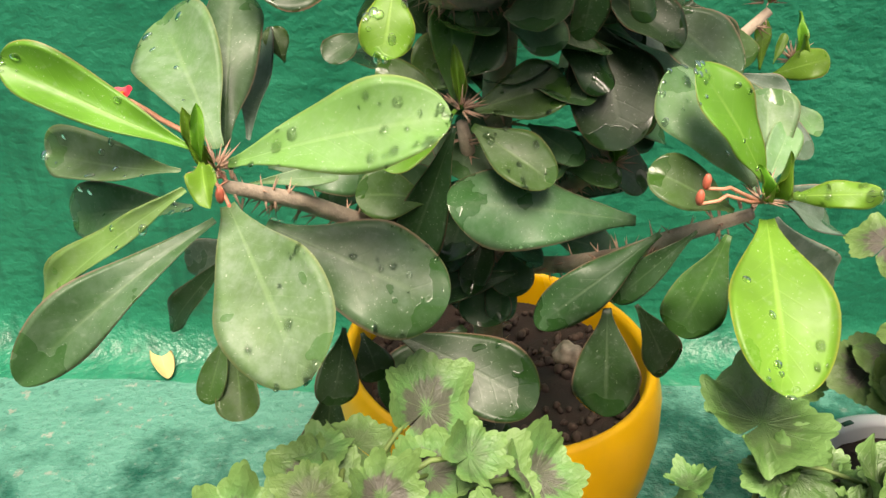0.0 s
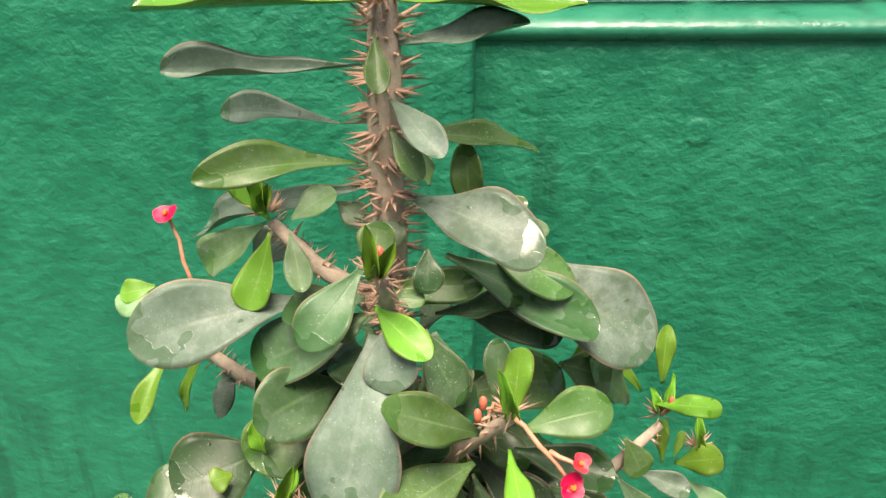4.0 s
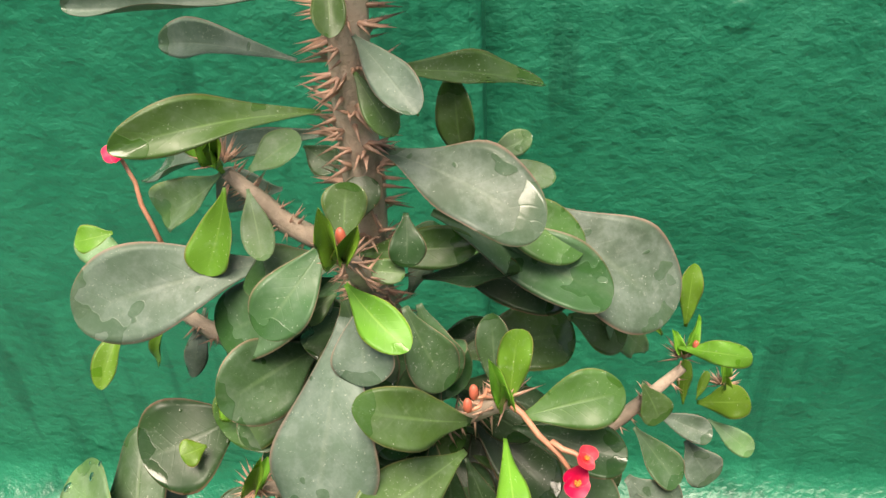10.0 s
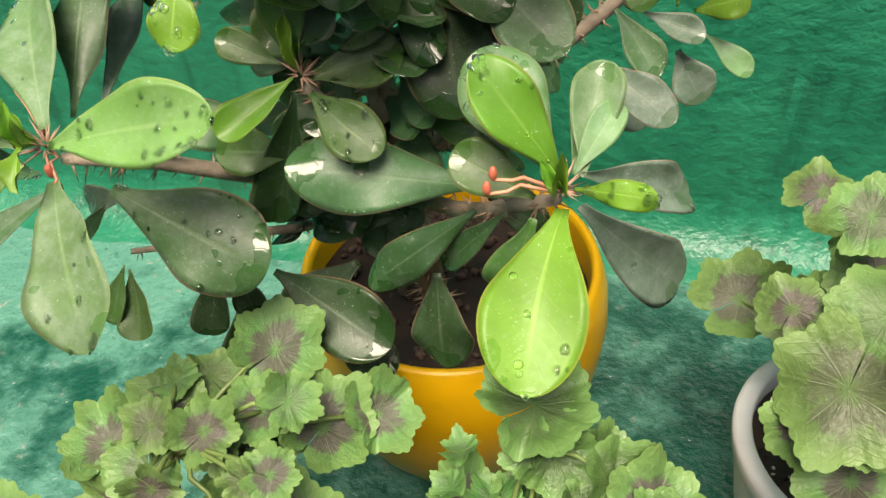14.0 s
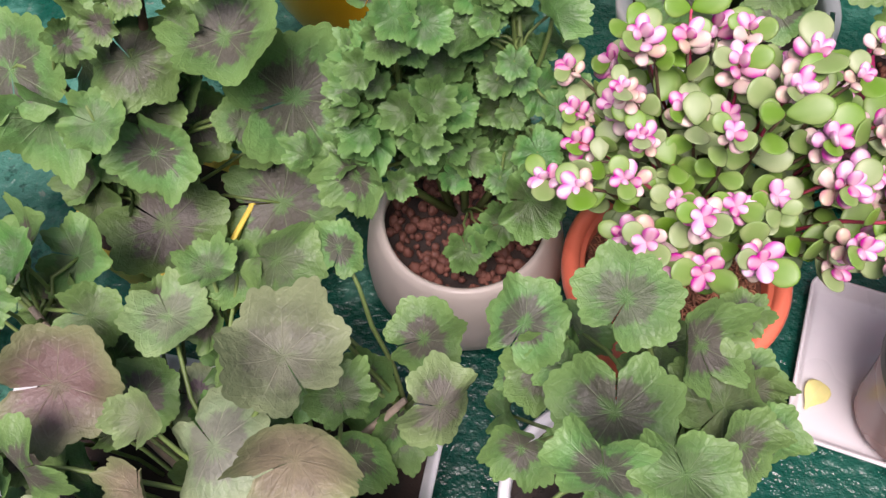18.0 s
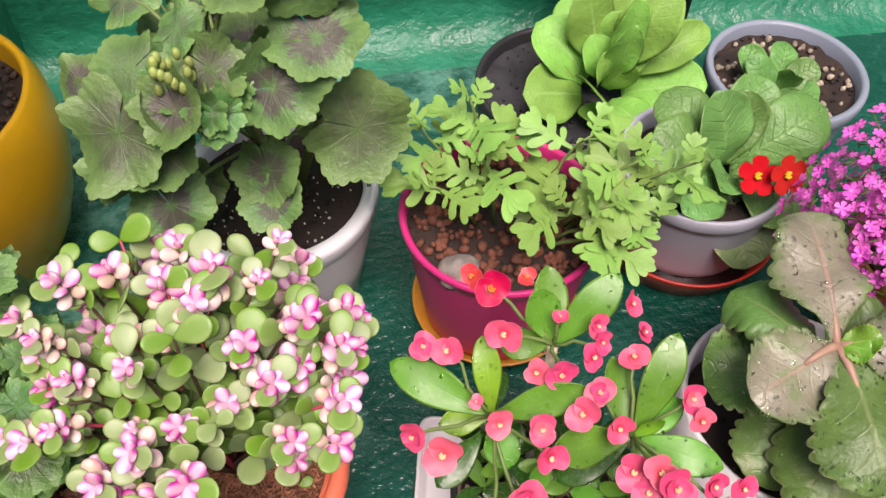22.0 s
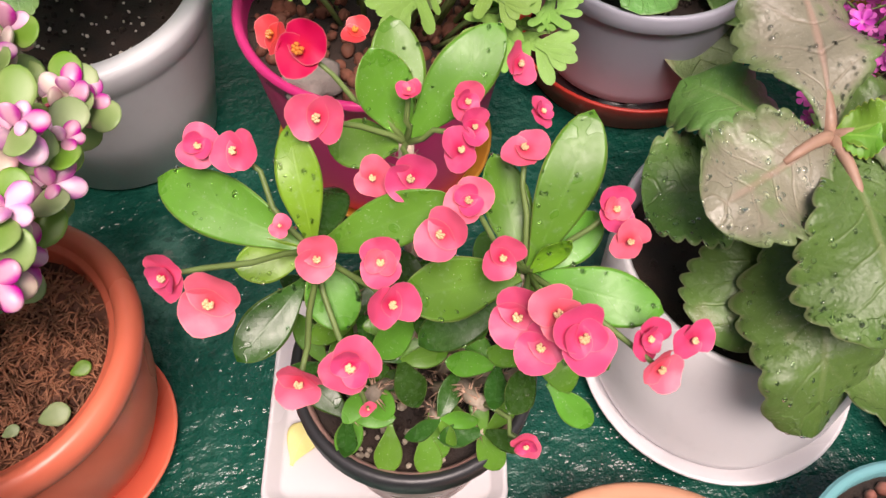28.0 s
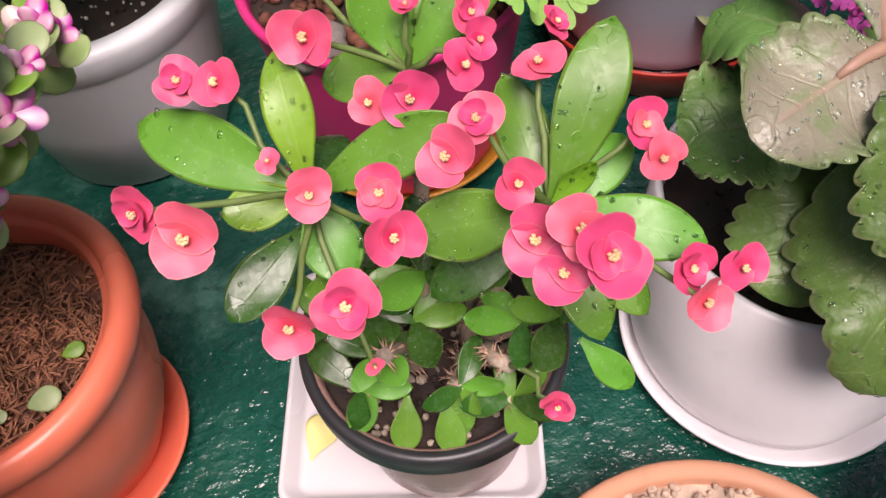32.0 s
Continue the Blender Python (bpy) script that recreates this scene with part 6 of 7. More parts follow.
FAT = fat_leaf("fat_leaf", 0.13)
PLUMP_TIP = fat_leaf("plump_tip_leaf", 0.32)
JADE = two_tone("jade_leaf", (0.18, 0.31, 0.06), (0.25, 0.365, 0.105), 0.42)
# darker jade for the inner leaf pairs, the bush's inner shade painted in
JADE_SHADED = two_tone("shaded_jade_leaf", (0.14, 0.25, 0.05), (0.20, 0.32, 0.09), 0.42)
JADE_WHITE = two_tone("cream_leaf", (0.66, 0.52, 0.42), (0.66, 0.36, 0.40))
JADE_PINK = two_tone("pink_leaf", (0.74, 0.40, 0.54), (0.62, 0.07, 0.42))
REDSTEM = plain("red_stem", (0.45, 0.05, 0.10), 0.45, 120, 0.3, 0.2)
rng = random.Random(33)
JC = Vector((0.41, 0.205, 0.158))
OVERHANG = [(0.531, 0.238, 0.327), (0.518, 0.188, 0.372), (0.507, 0.124, 0.360), (0.500, 0.160, 0.325), (0.490, 0.215, 0.350), (0.478, 0.128, 0.335)]
for k in range(78 + len(OVERHANG)):
    a = k * 2.39996
    h = max(0.0, 1 - (k + 0.5) / 78 * 0.92)
    reach = math.sqrt(max(0.0, 1 - h * h))
    far = rng.uniform(0.72, 1.12)
    end = Vector((0.417 + 0.14 * reach * math.cos(a) * far, 0.205 + 0.11 * reach * math.sin(a) * far, 0.275 + 0.145 * h ** 0.8 * far + rng.uniform(-0.022, 0.02)))
    scale = rng.uniform(0.85, 1.25)
    if k >= 78:
        end, scale = Vector(OVERHANG[k - 78]), 1.2
    elif (end.x > 0.435 and end.y < 0.24 and end.z < 0.30) or (end.x > 0.475 and end.z < 0.28) or (end.y < 0.165 and end.z < 0.30) or (end.x > 0.395 and end.y < 0.19 and end.z < 0.335) or end.x > 0.53:
        continue
    pts = bend(JC, end, 0.035, 7, 0.004, k)
    sprig = part("sprig", tube(pts, [0.0026, 0.0022, 0.0018, 0.0016, 0.0014, 0.0012, 0.001], 5), REDSTEM if k % 3 == 0 else BROWN_STEM, jade)
    out = (pts[-1] - pts[-3]).normalized()
    side = out.cross(Vector((0, 0, 1))).normalized()
    above = side.cross(out)
    for i in range(3, 7):
        p = pts[i]
        turn = 1.57 * (i % 2) + rng.uniform(-0.3, 0.3)
        for s in (0, math.pi):
            d = side * math.cos(turn + s) + above * math.sin(turn + s) + out * 0.35 + Vector((0, -0.15, 0.1))
            ln = rng.uniform(0.015, 0.023) * scale
            face = Vector((0, -0.5, 0.8)) + d * 0.3
            piece("leaf", FAT, sprig, frame_of(p, p + d.normalized() * ln, ln * rng.uniform(0.68, 0.92), face), JADE if i > 3 else JADE_SHADED)
    if k >= 78 or rng.random() < 0.85:
        kind = rng.random()
        for ring, (count, ln0, back, lift) in enumerate(((4, 0.0118, 0.0, 1.0), (4, 0.0138, 0.006, 0.35), (4, 0.0135, 0.014, 0.1))):
            if ring == 2 and kind > 0.6:
                continue
            for j in range(count):
                turn = j * 1.571 + 0.785 * ring + rng.uniform(-0.25, 0.25)
                d = side * math.cos(turn) + above * math.sin(turn) + out * lift * rng.uniform(0.7, 1.2)
                ln = ln0 * rng.uniform(0.75, 1.2) * scale
                q = end - out * back
                mat = JADE_PINK if ring == 0 or (ring == 1 and kind < 0.55) else JADE_WHITE
                piece("pink_leaf", PLUMP_TIP, sprig, frame_of(q, q + d.normalized() * ln, ln * 0.72, Vector((0, -0.5, 0.8)) + d * 0.3), mat, "pink and cream new leaf")
bm = bmesh.new()
bmesh.ops.create_cube(bm, size=1, matrix=Matrix.Translation((0.354, 0.198, 0.170)) @ Euler((radians(-22), radians(6), radians(40))).to_matrix().to_4x4() @ Matrix.Diagonal((0.013, 0.0012, 0.062, 1)))
bmesh.ops.bevel(bm, geom=bm.edges[:], offset=0.0004, segments=1, affect="EDGES")
label_tag = tagged(part("plant_label", bm, WHITE_PLASTIC), "white plastic plant label stuck in the soil", "plant label")
for k in range(3):
    bm = bmesh.new()
    bmesh.ops.create_cube(bm, size=1, matrix=Matrix.Translation((0.354, 0.198, 0.170)) @ Euler((radians(-22), radians(6), radians(40))).to_matrix().to_4x4() @ Matrix.Translation((0, -0.0008, 0.012 - 0.012 * k)) @ Matrix.Diagonal((0.005, 0.0004, 0.004, 1)))
    part("writing", bm, BLACK_PLASTIC, label_tag, "dark handwritten marks")
FIBRE = plain("brown_fibre", (0.46, 0.20, 0.11), 0.85, 200, 0.5, 0.6)
rng = random.Random(8)
bm = bmesh.new()
for k in range(2400):
    a, rr = rng.uniform(0, 6.283), 0.073 * math.sqrt(rng.random())
    p = Vector((0.41 + rr * math.cos(a), 0.203 + rr * math.sin(a), 0.1515 + rng.uniform(0, 0.004)))
    d = Vector((rng.uniform(-1, 1), rng.uniform(-1, 1), rng.uniform(-0.1, 0.3))).normalized() * rng.uniform(0.005, 0.013)
    tube([p, p + d * 0.5 + Vector((0, 0, 0.001)), p + d], 0.0007, 3, bm)
tagged(part("coir", bm, FIBRE, jade, "brown coir fibre on the soil"), kind="stuff")
for at, ln in [((0.445, 0.155, 0.160), 0.019), ((0.463, 0.182, 0.160), 0.013), ((0.425, 0.15, 0.160), 0.01)]:
    fallen = tagged(new("fallen_leaf", FAT), "green fallen leaf on the coir", "leaf", "leaves fallen on the coir")
    fallen.matrix_basis = frame_of(at, Vector(at) + Vector((ln, 0.004, 0.001)), ln * 0.8)
    fallen.material_slots[0].link = "OBJECT"
    fallen.material_slots[0].material = JADE


# ---- chrysanthemum ----
def lobed_leaf(name, arch, cup, seed):
    """A deeply cut leaf: round-ended lobes in pairs along a narrow blade, and an end lobe with two teeth."""
    rng = random.Random(seed)
    verts, faces, uvs = [], [], []
    def lobe(x0, angle, length, width, lift):
        nx, ny, first = 7, 4, len(verts)
        c, sn = math.cos(radians(angle)), math.sin(radians(angle))
        for i in range(nx + 1):
            t = 1 - (1 - i / nx) ** 1.6
            w = max(spoon(t, 0.66, 0.42, 2.2), 0.004) * width
            for j in range(ny + 1):
                q = 2 * j / ny - 1
                px, py = x0 + length * t * c - q * w * sn, length * t * sn + q * w * c
                verts.append((px, py, arch * 4 * px * (1 - px) + cup * (py * py + 0.3 * w * q * q) - 0.10 * length * t * t * abs(sn) + lift))
                uvs.append((0.2 + 0.8 * t, 0.5 + 0.5 * q))
        for i in range(nx):
            for j in range(ny):
                k = first + i * (ny + 1) + j
                faces.append((k, k + ny + 1, k + ny + 2, k + 1))
    lobe(0.0, 0, 0.85, 0.15, 0.0)
    for n, (x0, angle, length, width) in enumerate([(0.22, 62, 0.27, 0.12), (0.36, 54, 0.46, 0.165), (0.58, 38, 0.42, 0.155)]):
        for s in (1, -1):
            lobe(x0 + rng.uniform(-0.03, 0.03), s * (angle + rng.uniform(-7, 7)), length * rng.uniform(0.88, 1.1), width, 0.006 * (n + 1) + 0.003 * s)
            lobe(x0 + 0.12 * (n > 0), s * (angle + 24), length * 0.62, width * 0.62, 0.006 * (n + 1) + 0.0045 * s)
    lobe(0.55, rng.uniform(-5, 5), 0.46, 0.165, 0.028)
    for s in (1, -1):
        lobe(0.68, s * 25, 0.29, 0.13, 0.031 + 0.002 * s)
    me = bpy.data.meshes.new(name)
    me.from_pydata(verts, [], faces)
    layer = me.uv_layers.new(name="uv")
    for lp in me.loops:
        layer.data[lp.index].uv = uvs[lp.vertex_index]
    for p in me.polygons:
        p.use_smooth = True
    return me


LOBED = [lobed_leaf("lobed_leaf", a, c, k) for k, (a, c) in enumerate([(0.06, 0.2), (0.10, 0.35), (0.02, -0.2)])]
MUM = leaf_material("mum_leaf", (0.22, 0.42, 0.085), (0.28, 0.48, 0.14), (0.26, 0.46, 0.12), 0.5, ribs=5, wet=0.1, rib_share=0.35, vein_share=0.05)
rng = random.Random(17)
SHOOTS = [(0.667, 0.481, 0.31), (0.618, 0.485, 0.275), (0.67, 0.433, 0.28), (0.78, 0.437, 0.285), (0.817, 0.387, 0.30), (0.870, 0.375, 0.30), (0.747, 0.376, 0.255), (0.781, 0.367, 0.26), (0.826, 0.35, 0.25), (0.806, 0.339, 0.225), (0.618, 0.436, 0.24), (0.85, 0.385, 0.26)]
for k, top in enumerate(SHOOTS):
    top = Vector(top)
    root = Vector((0.70 + (top.x - 0.70) * 0.35, 0.44 + (top.y - 0.44) * 0.4, 0.165))
    pts = bend(root, top, 0.016, 6, 0.003, k)
    part("stem", tube(pts, [0.0024, 0.0022, 0.002, 0.0018, 0.0015, 0.0012], 6), GREEN_STEM, mum)
    for j in range(5):
        t = 0.5 + 0.5 * j / 4
        i = min(4, int(t * 5))
        p = pts[i].lerp(pts[i + 1], t * 5 - i)
        a = j * 2.4 + k * 1.3
        ln = rng.uniform(0.056, 0.074) if j < 3 else rng.uniform(0.028, 0.040)
        d = Vector((math.cos(a), math.sin(a) * 0.9 - 0.1, 0.12 + (0.9 if j > 2 else 0.1 * j))).normalized()
        piece("leaf", LOBED[j % 3], mum, frame_of(p, p + d * ln, ln * 0.95, (rng.uniform(-0.4, 0.4), -0.45 + rng.uniform(-0.3, 0.3), 0.85)), MUM)
BARK = plain("red_bark", (0.17, 0.06, 0.035), 0.8, 160, 0.4, 0.6)
grains("bark_mulch", 320, 0.097, (0.70, 0.44, 0.168), 0.0058, mum, BARK, 5, label="red bark chips on the soil")
ROCK = plain("grey_rock", (0.23, 0.20, 0.18), 0.85, 90, 0.35, 0.8)


def stone(at, size, mat, label, seed, squash=0.65):
    bm = bmesh.new()
    bmesh.ops.create_icosphere(bm, subdivisions=3, radius=1)
    for v in bm.verts:
        v.co *= 1 + 0.42 * noise.noise(v.co * 1.5 + Vector((seed, 0, 0))) + 0.08 * noise.noise(v.co * 4)
        v.co = Vector((v.co.x * size[0], v.co.y * size[1], v.co.z * size[2])) + Vector(at)
    return tagged(part("stone", bm, mat), label, "stone")


stone((0.638, 0.372, 0.178), (0.022, 0.016, 0.016), ROCK, "rough grey stone on the soil of the pink pot", 1)
stone((0.142, 0.655, 0.226), (0.014, 0.012, 0.013), GRIT, "tan pebble on the soil of the yellow pot", 2)
grains("soil_crumb_layer", 260, 0.13, (0.07, 0.63, 0.216), 0.005, spurge, plain("brown_crumbs", (0.085, 0.055, 0.042), 0.9, 200, 0.5, 0.5), 12, label="coarse brown crumbs of soil")
CLAY = plain("clay_balls", (0.17, 0.065, 0.045), 0.75, 120, 0.35, 0.4)
grains("clay_ball_layer", 330, 0.075, (0.218, 0.25, 0.119), 0.0056, cream_geranium, CLAY, 6, label="red-brown clay balls")
PERLITE = plain("perlite", (0.62, 0.56, 0.50), 0.8, 200, 0.2, 0.4)
grains("perlite", 90, 0.09, (0.46, 0.525, 0.157), 0.0018, white_geranium, PERLITE, 7, label="white perlite specks")
grains("perlite", 40, 0.06, (-0.077, 0.237, 0.112), 0.003, yellow_geranium, PERLITE, 8, label="white perlite specks")
grains("grit", 800, 0.103, (0.775, -0.05, 0.081), 0.0034, leaf_succulent, PALE_GRIT, 9, label="pinkish tan grit")
BALLS = plain("red_clay_balls", (0.40, 0.15, 0.11), 0.75, 120, 0.3, 0.4)
grains("clay_ball_layer", 120, 0.078, (0.965, -0.045, 0.075), 0.006, aeonium, BALLS, 10, label="red clay balls")
grains("clay_ball_layer", 190, 0.07, (1.118, 0.09, 0.08), 0.006, echeveria, BALLS, 11, label="red clay balls")
grains("grit", 120, 0.09, (1.12, 0.64, 0.131), 0.0045, small_primrose, GRIT, 13, label="tan grit on the soil")

# ---- primroses ----
CRINKLED = [blade("crinkled_leaf", lambda t: spoon(t, 0.6, 0.16, 2.2), arch=a, cup=c, wave=0.11, seed=k, thick=0.01, nx=22, ny=8) for k, (a, c) in enumerate([(0.12, 0.1), (0.18, -0.1), (0.05, 0.2)])]
ROUND = [blade("round_leaf", lambda t: spoon(t, 0.55, 0.28, 2.3), arch=a, cup=c, wave=0.07, seed=k, thick=0.01, nx=20, ny=8) for k, (a, c) in enumerate([(0.10, 0.12), (0.16, 0.2), (0.03, -0.1)])]
PRIM = leaf_material("primrose_leaf", (0.20, 0.44, 0.075), (0.34, 0.56, 0.19), (0.21, 0.43, 0.08), 0.55, ribs=8, wet=0.05, vein_share=0.1, rib_share=0.4, quilt=0.4)
PRIM_DARK = leaf_material("primrose_dark_leaf", (0.125, 0.30, 0.075), (0.21, 0.39, 0.13), (0.22, 0.30, 0.10), 0.42, ribs=8, wet=0.15, vein_share=0.25, rib_share=0.5, quilt=0.6)
WITHERED = leaf_material("withered_primrose_leaf", (0.15, 0.235, 0.095), (0.26, 0.33, 0.15), (0.40, 0.33, 0.20), 0.5, ribs=8, wet=0.2, vein_share=0.3, rib_share=0.5, blotch=0.3, quilt=0.8)


def crinkly(parent, centre, leaves, mat):
    """Leaves of a flat rosette: angle, length, width, rise."""
    c = Vector(centre)
    for k, (a, ln, w, rise) in enumerate(leaves):
        d = Vector((math.cos(radians(a)), math.sin(radians(a)), 0))
        piece("leaf", CRINKLED[k % 3], parent, frame_of(c + d * 0.006, c + d * ln + Vector((0, 0, rise * 0.8)), w * 1.02, (0.3 * d.x, -0.4, 0.9)), mat)


for k, (tip, w) in enumerate([((0.775, 0.655, 0.145), 0.072), ((0.805, 0.73, 0.195), 0.068), ((0.852, 0.592, 0.185), 0.072), ((1.008, 0.625, 0.155), 0.070), ((0.960, 0.69, 0.270), 0.066), ((0.860, 0.71, 0.255), 0.062), ((0.902, 0.645, 0.245), 0.038), ((1.02, 0.68, 0.200), 0.048), ((0.868, 0.61, 0.118), 0.050), ((0.925, 0.60, 0.115), 0.050), ((0.95, 0.75, 0.20), 0.07), ((0.87, 0.79, 0.19), 0.07), ((0.915, 0.67, 0.265), 0.035), ((0.872, 0.655, 0.20), 0.045), ((0.905, 0.645, 0.19), 0.045), ((0.93, 0.675, 0.20), 0.045), ((0.865, 0.69, 0.20), 0.045), ((0.905, 0.70, 0.225), 0.045)]):
    piece("leaf", ROUND[k % 3], lettuce_primrose, frame_of(Vector((0.888, 0.68, 0.105 if tip[2] < 0.2 else 0.12)).lerp(Vector(tip), 0.22), tip, w * 1.12, (0, -0.55, 0.75)), PRIM)
crinkly(small_primrose, (1.10, 0.625, 0.135), [(200, 0.06, 0.045, 0.03), (250, 0.055, 0.045, 0.03), (310, 0.06, 0.045, 0.02), (0, 0.055, 0.04, 0.04), (60, 0.05, 0.04, 0.05), (130, 0.055, 0.04, 0.05), (280, 0.03, 0.03, 0.06), (160, 0.04, 0.035, 0.06)], PRIM_DARK)
for k, (tip, w) in enumerate([((0.955, 0.525, 0.240), 0.080), ((1.105, 0.525, 0.195), 0.080), ((1.065, 0.425, 0.130), 0.090), ((0.905, 0.430, 0.150), 0.065), ((0.875, 0.490, 0.205), 0.090), ((0.995, 0.400, 0.065), 0.080), ((1.04, 0.575, 0.21), 0.07), ((0.92, 0.575, 0.20), 0.07), ((1.08, 0.47, 0.155), 0.06), ((0.945, 0.435, 0.175), 0.05), ((0.895, 0.455, 0.165), 0.06), ((1.0, 0.54, 0.225), 0.07)]):
    piece("leaf", CRINKLED[k % 3], red_primrose, frame_of(Vector((0.985, 0.50, 0.132)).lerp(Vector(tip), 0.08), tip, w, (0, -0.5, 0.8)), WITHERED if k == 5 else PRIM_DARK, "withered drooping leaf" if k == 5 else "")


def star_mesh(name, petals, notch, cup, least=0.25):
    bm = bmesh.new()
    c = bm.verts.new((0, 0, 0))
    n = petals * 8
    ring1, ring2 = [], []
    for k in range(n):
        a = 2 * math.pi * k / n
        q = abs(math.cos(petals * a / 2)) ** notch
        ring1.append(bm.verts.new((0.5 * (0.4 + 0.6 * q) * math.cos(a), 0.5 * (0.4 + 0.6 * q) * math.sin(a), cup * 0.3)))
        ring2.append(bm.verts.new(((least + (1 - least) * q) * math.cos(a), (least + (1 - least) * q) * math.sin(a), cup * (0.6 + 0.4 * q))))
    for k in range(n):
        j = (k + 1) % n
        bm.faces.new((c, ring1[k], ring1[j]))
        bm.faces.new((ring1[k], ring2[k], ring2[j], ring1[j]))
    me = bpy.data.meshes.new(name)
    bm.to_mesh(me)
    bm.free()
    for p in me.polygons:
        p.use_smooth = True
    return me


STAR = [star_mesh("five_petals", 5, 0.32, c) for c in (0.15, 0.35, -0.05)]
WIDE_STAR = star_mesh("broad_petals", 5, 0.4, 0.22, 0.62)
PRIMROSE_EYE = plain("primrose_eye", (0.85, 0.58, 0.04), 0.5, 300, 0.2, 0.2)
DEEP_RED = petal_material("deep_red_petal", (0.46, 0.0, 0.014), (0.40, 0.0, 0.010), (0.52, 0.001, 0.018), 0.7, 0.1)
for at, f in [((0.987, 0.441, 0.186), (-0.2, -0.6, 0.7)), ((1.013, 0.431, 0.195), (0.1, -0.75, 0.5)), ((1.026, 0.448, 0.176), (0.7, -0.5, 0.3))]:
    fl = piece("flower", WIDE_STAR, red_primrose, turned(at, f, 0.3, 0.023), DEEP_RED, "deep red flower")
    piece("flower_centre", CENTRE, fl, turned(at, f, 0.0, 0.075), PRIMROSE_EYE, "yellow eye")
    stalk(red_primrose, (0.98, 0.49, 0.128), at, 0.0016, GREEN_STEM, 3, 0.0, "flower_stalk")

# ---- kalanchoe ----
def scalloped(t):
    return spoon(t, 0.55, 0.14, 2.4) * (0.86 + 0.15 * abs(math.sin(30 * t)) ** 0.6 * (1 if t > 0.2 else 0) + 0.05 * math.sin(8 * t))


SCALLOP = [blade("scalloped_leaf", scalloped, arch=a, cup=c, wave=0.27, seed=k, thick=0.014, nx=96, ny=8) for k, (a, c) in enumerate([(0.10, -0.15), (0.14, -0.3), (0.05, 0.2)])]
KAL = leaf_material("kalanchoe_leaf", (0.215, 0.20, 0.145), (0.36, 0.23, 0.18), (0.105, 0.19, 0.05), 0.40, ribs=6, wet=0.25, rib_share=0.6, vein_share=0.10, blotch=0.6, edge_at=0.6, quilt=0.2)
KAL_GREEN = leaf_material("kalanchoe_green_leaf", (0.10, 0.205, 0.048), (0.28, 0.30, 0.15), (0.24, 0.24, 0.14), 0.42, ribs=6, wet=0.25, vein_share=0.08, blotch=0.4, quilt=0.2)
KC = Vector((0.918, 0.182, 0.272))
PINK_STALK = plain("pinkish_stalk", (0.40, 0.24, 0.17), 0.5, 120, 0.25, 0.2)
for tip in [(0.925, 0.225, 0.285), (0.957, 0.170, 0.280), (0.884, 0.170, 0.272), (0.921, 0.140, 0.262)]:
    part("leaf_stalk", tube(bend(tuple(KC), tip, 0.004, 5, 0.0), [0.0044, 0.0038, 0.0034, 0.003, 0.002], 8), PINK_STALK, kalanchoe, "pinkish leaf stalk")
part("stem", tube([(0.925, 0.19, 0.10), (0.922, 0.185, 0.19), tuple(KC)], [0.008, 0.007, 0.006], 9), STEM, kalanchoe)
for k, (base, tip, w, mat) in enumerate([(KC, (0.932, 0.300, 0.302), 0.075, KAL), (KC, (1.022, 0.150, 0.287), 0.072, KAL), (KC, (0.834, 0.152, 0.262), 0.072, KAL), (KC, (0.925, 0.070, 0.225), 0.085, KAL_GREEN),
                                         ((0.922, 0.186, 0.22), (0.895, 0.050, 0.150), 0.075, KAL_GREEN), ((0.922, 0.186, 0.22), (0.835, 0.215, 0.195), 0.075, KAL_GREEN), ((0.922, 0.186, 0.22), (1.01, 0.215, 0.235), 0.07, KAL_GREEN), ((0.922, 0.186, 0.24), (0.872, 0.27, 0.235), 0.06, KAL_GREEN),
                                         ((0.922, 0.186, 0.20), (0.965, 0.045, 0.14), 0.075, KAL_GREEN), ((0.922, 0.186, 0.19), (0.862, 0.12, 0.15), 0.07, KAL_GREEN), ((0.922, 0.186, 0.18), (0.99, 0.12, 0.17), 0.06, KAL_GREEN), (KC, (0.945, 0.172, 0.292), 0.024, YOUNG), (KC, (0.938, 0.165, 0.285), 0.022, YOUNG)]):
    lf = piece("leaf", SCALLOP[k % 3], kalanchoe, frame_of(base, tip, w * 1.14, (0, -0.35, 0.95)), mat)
    if k < 6:
        drops(lf, 170, 0.0017, k)

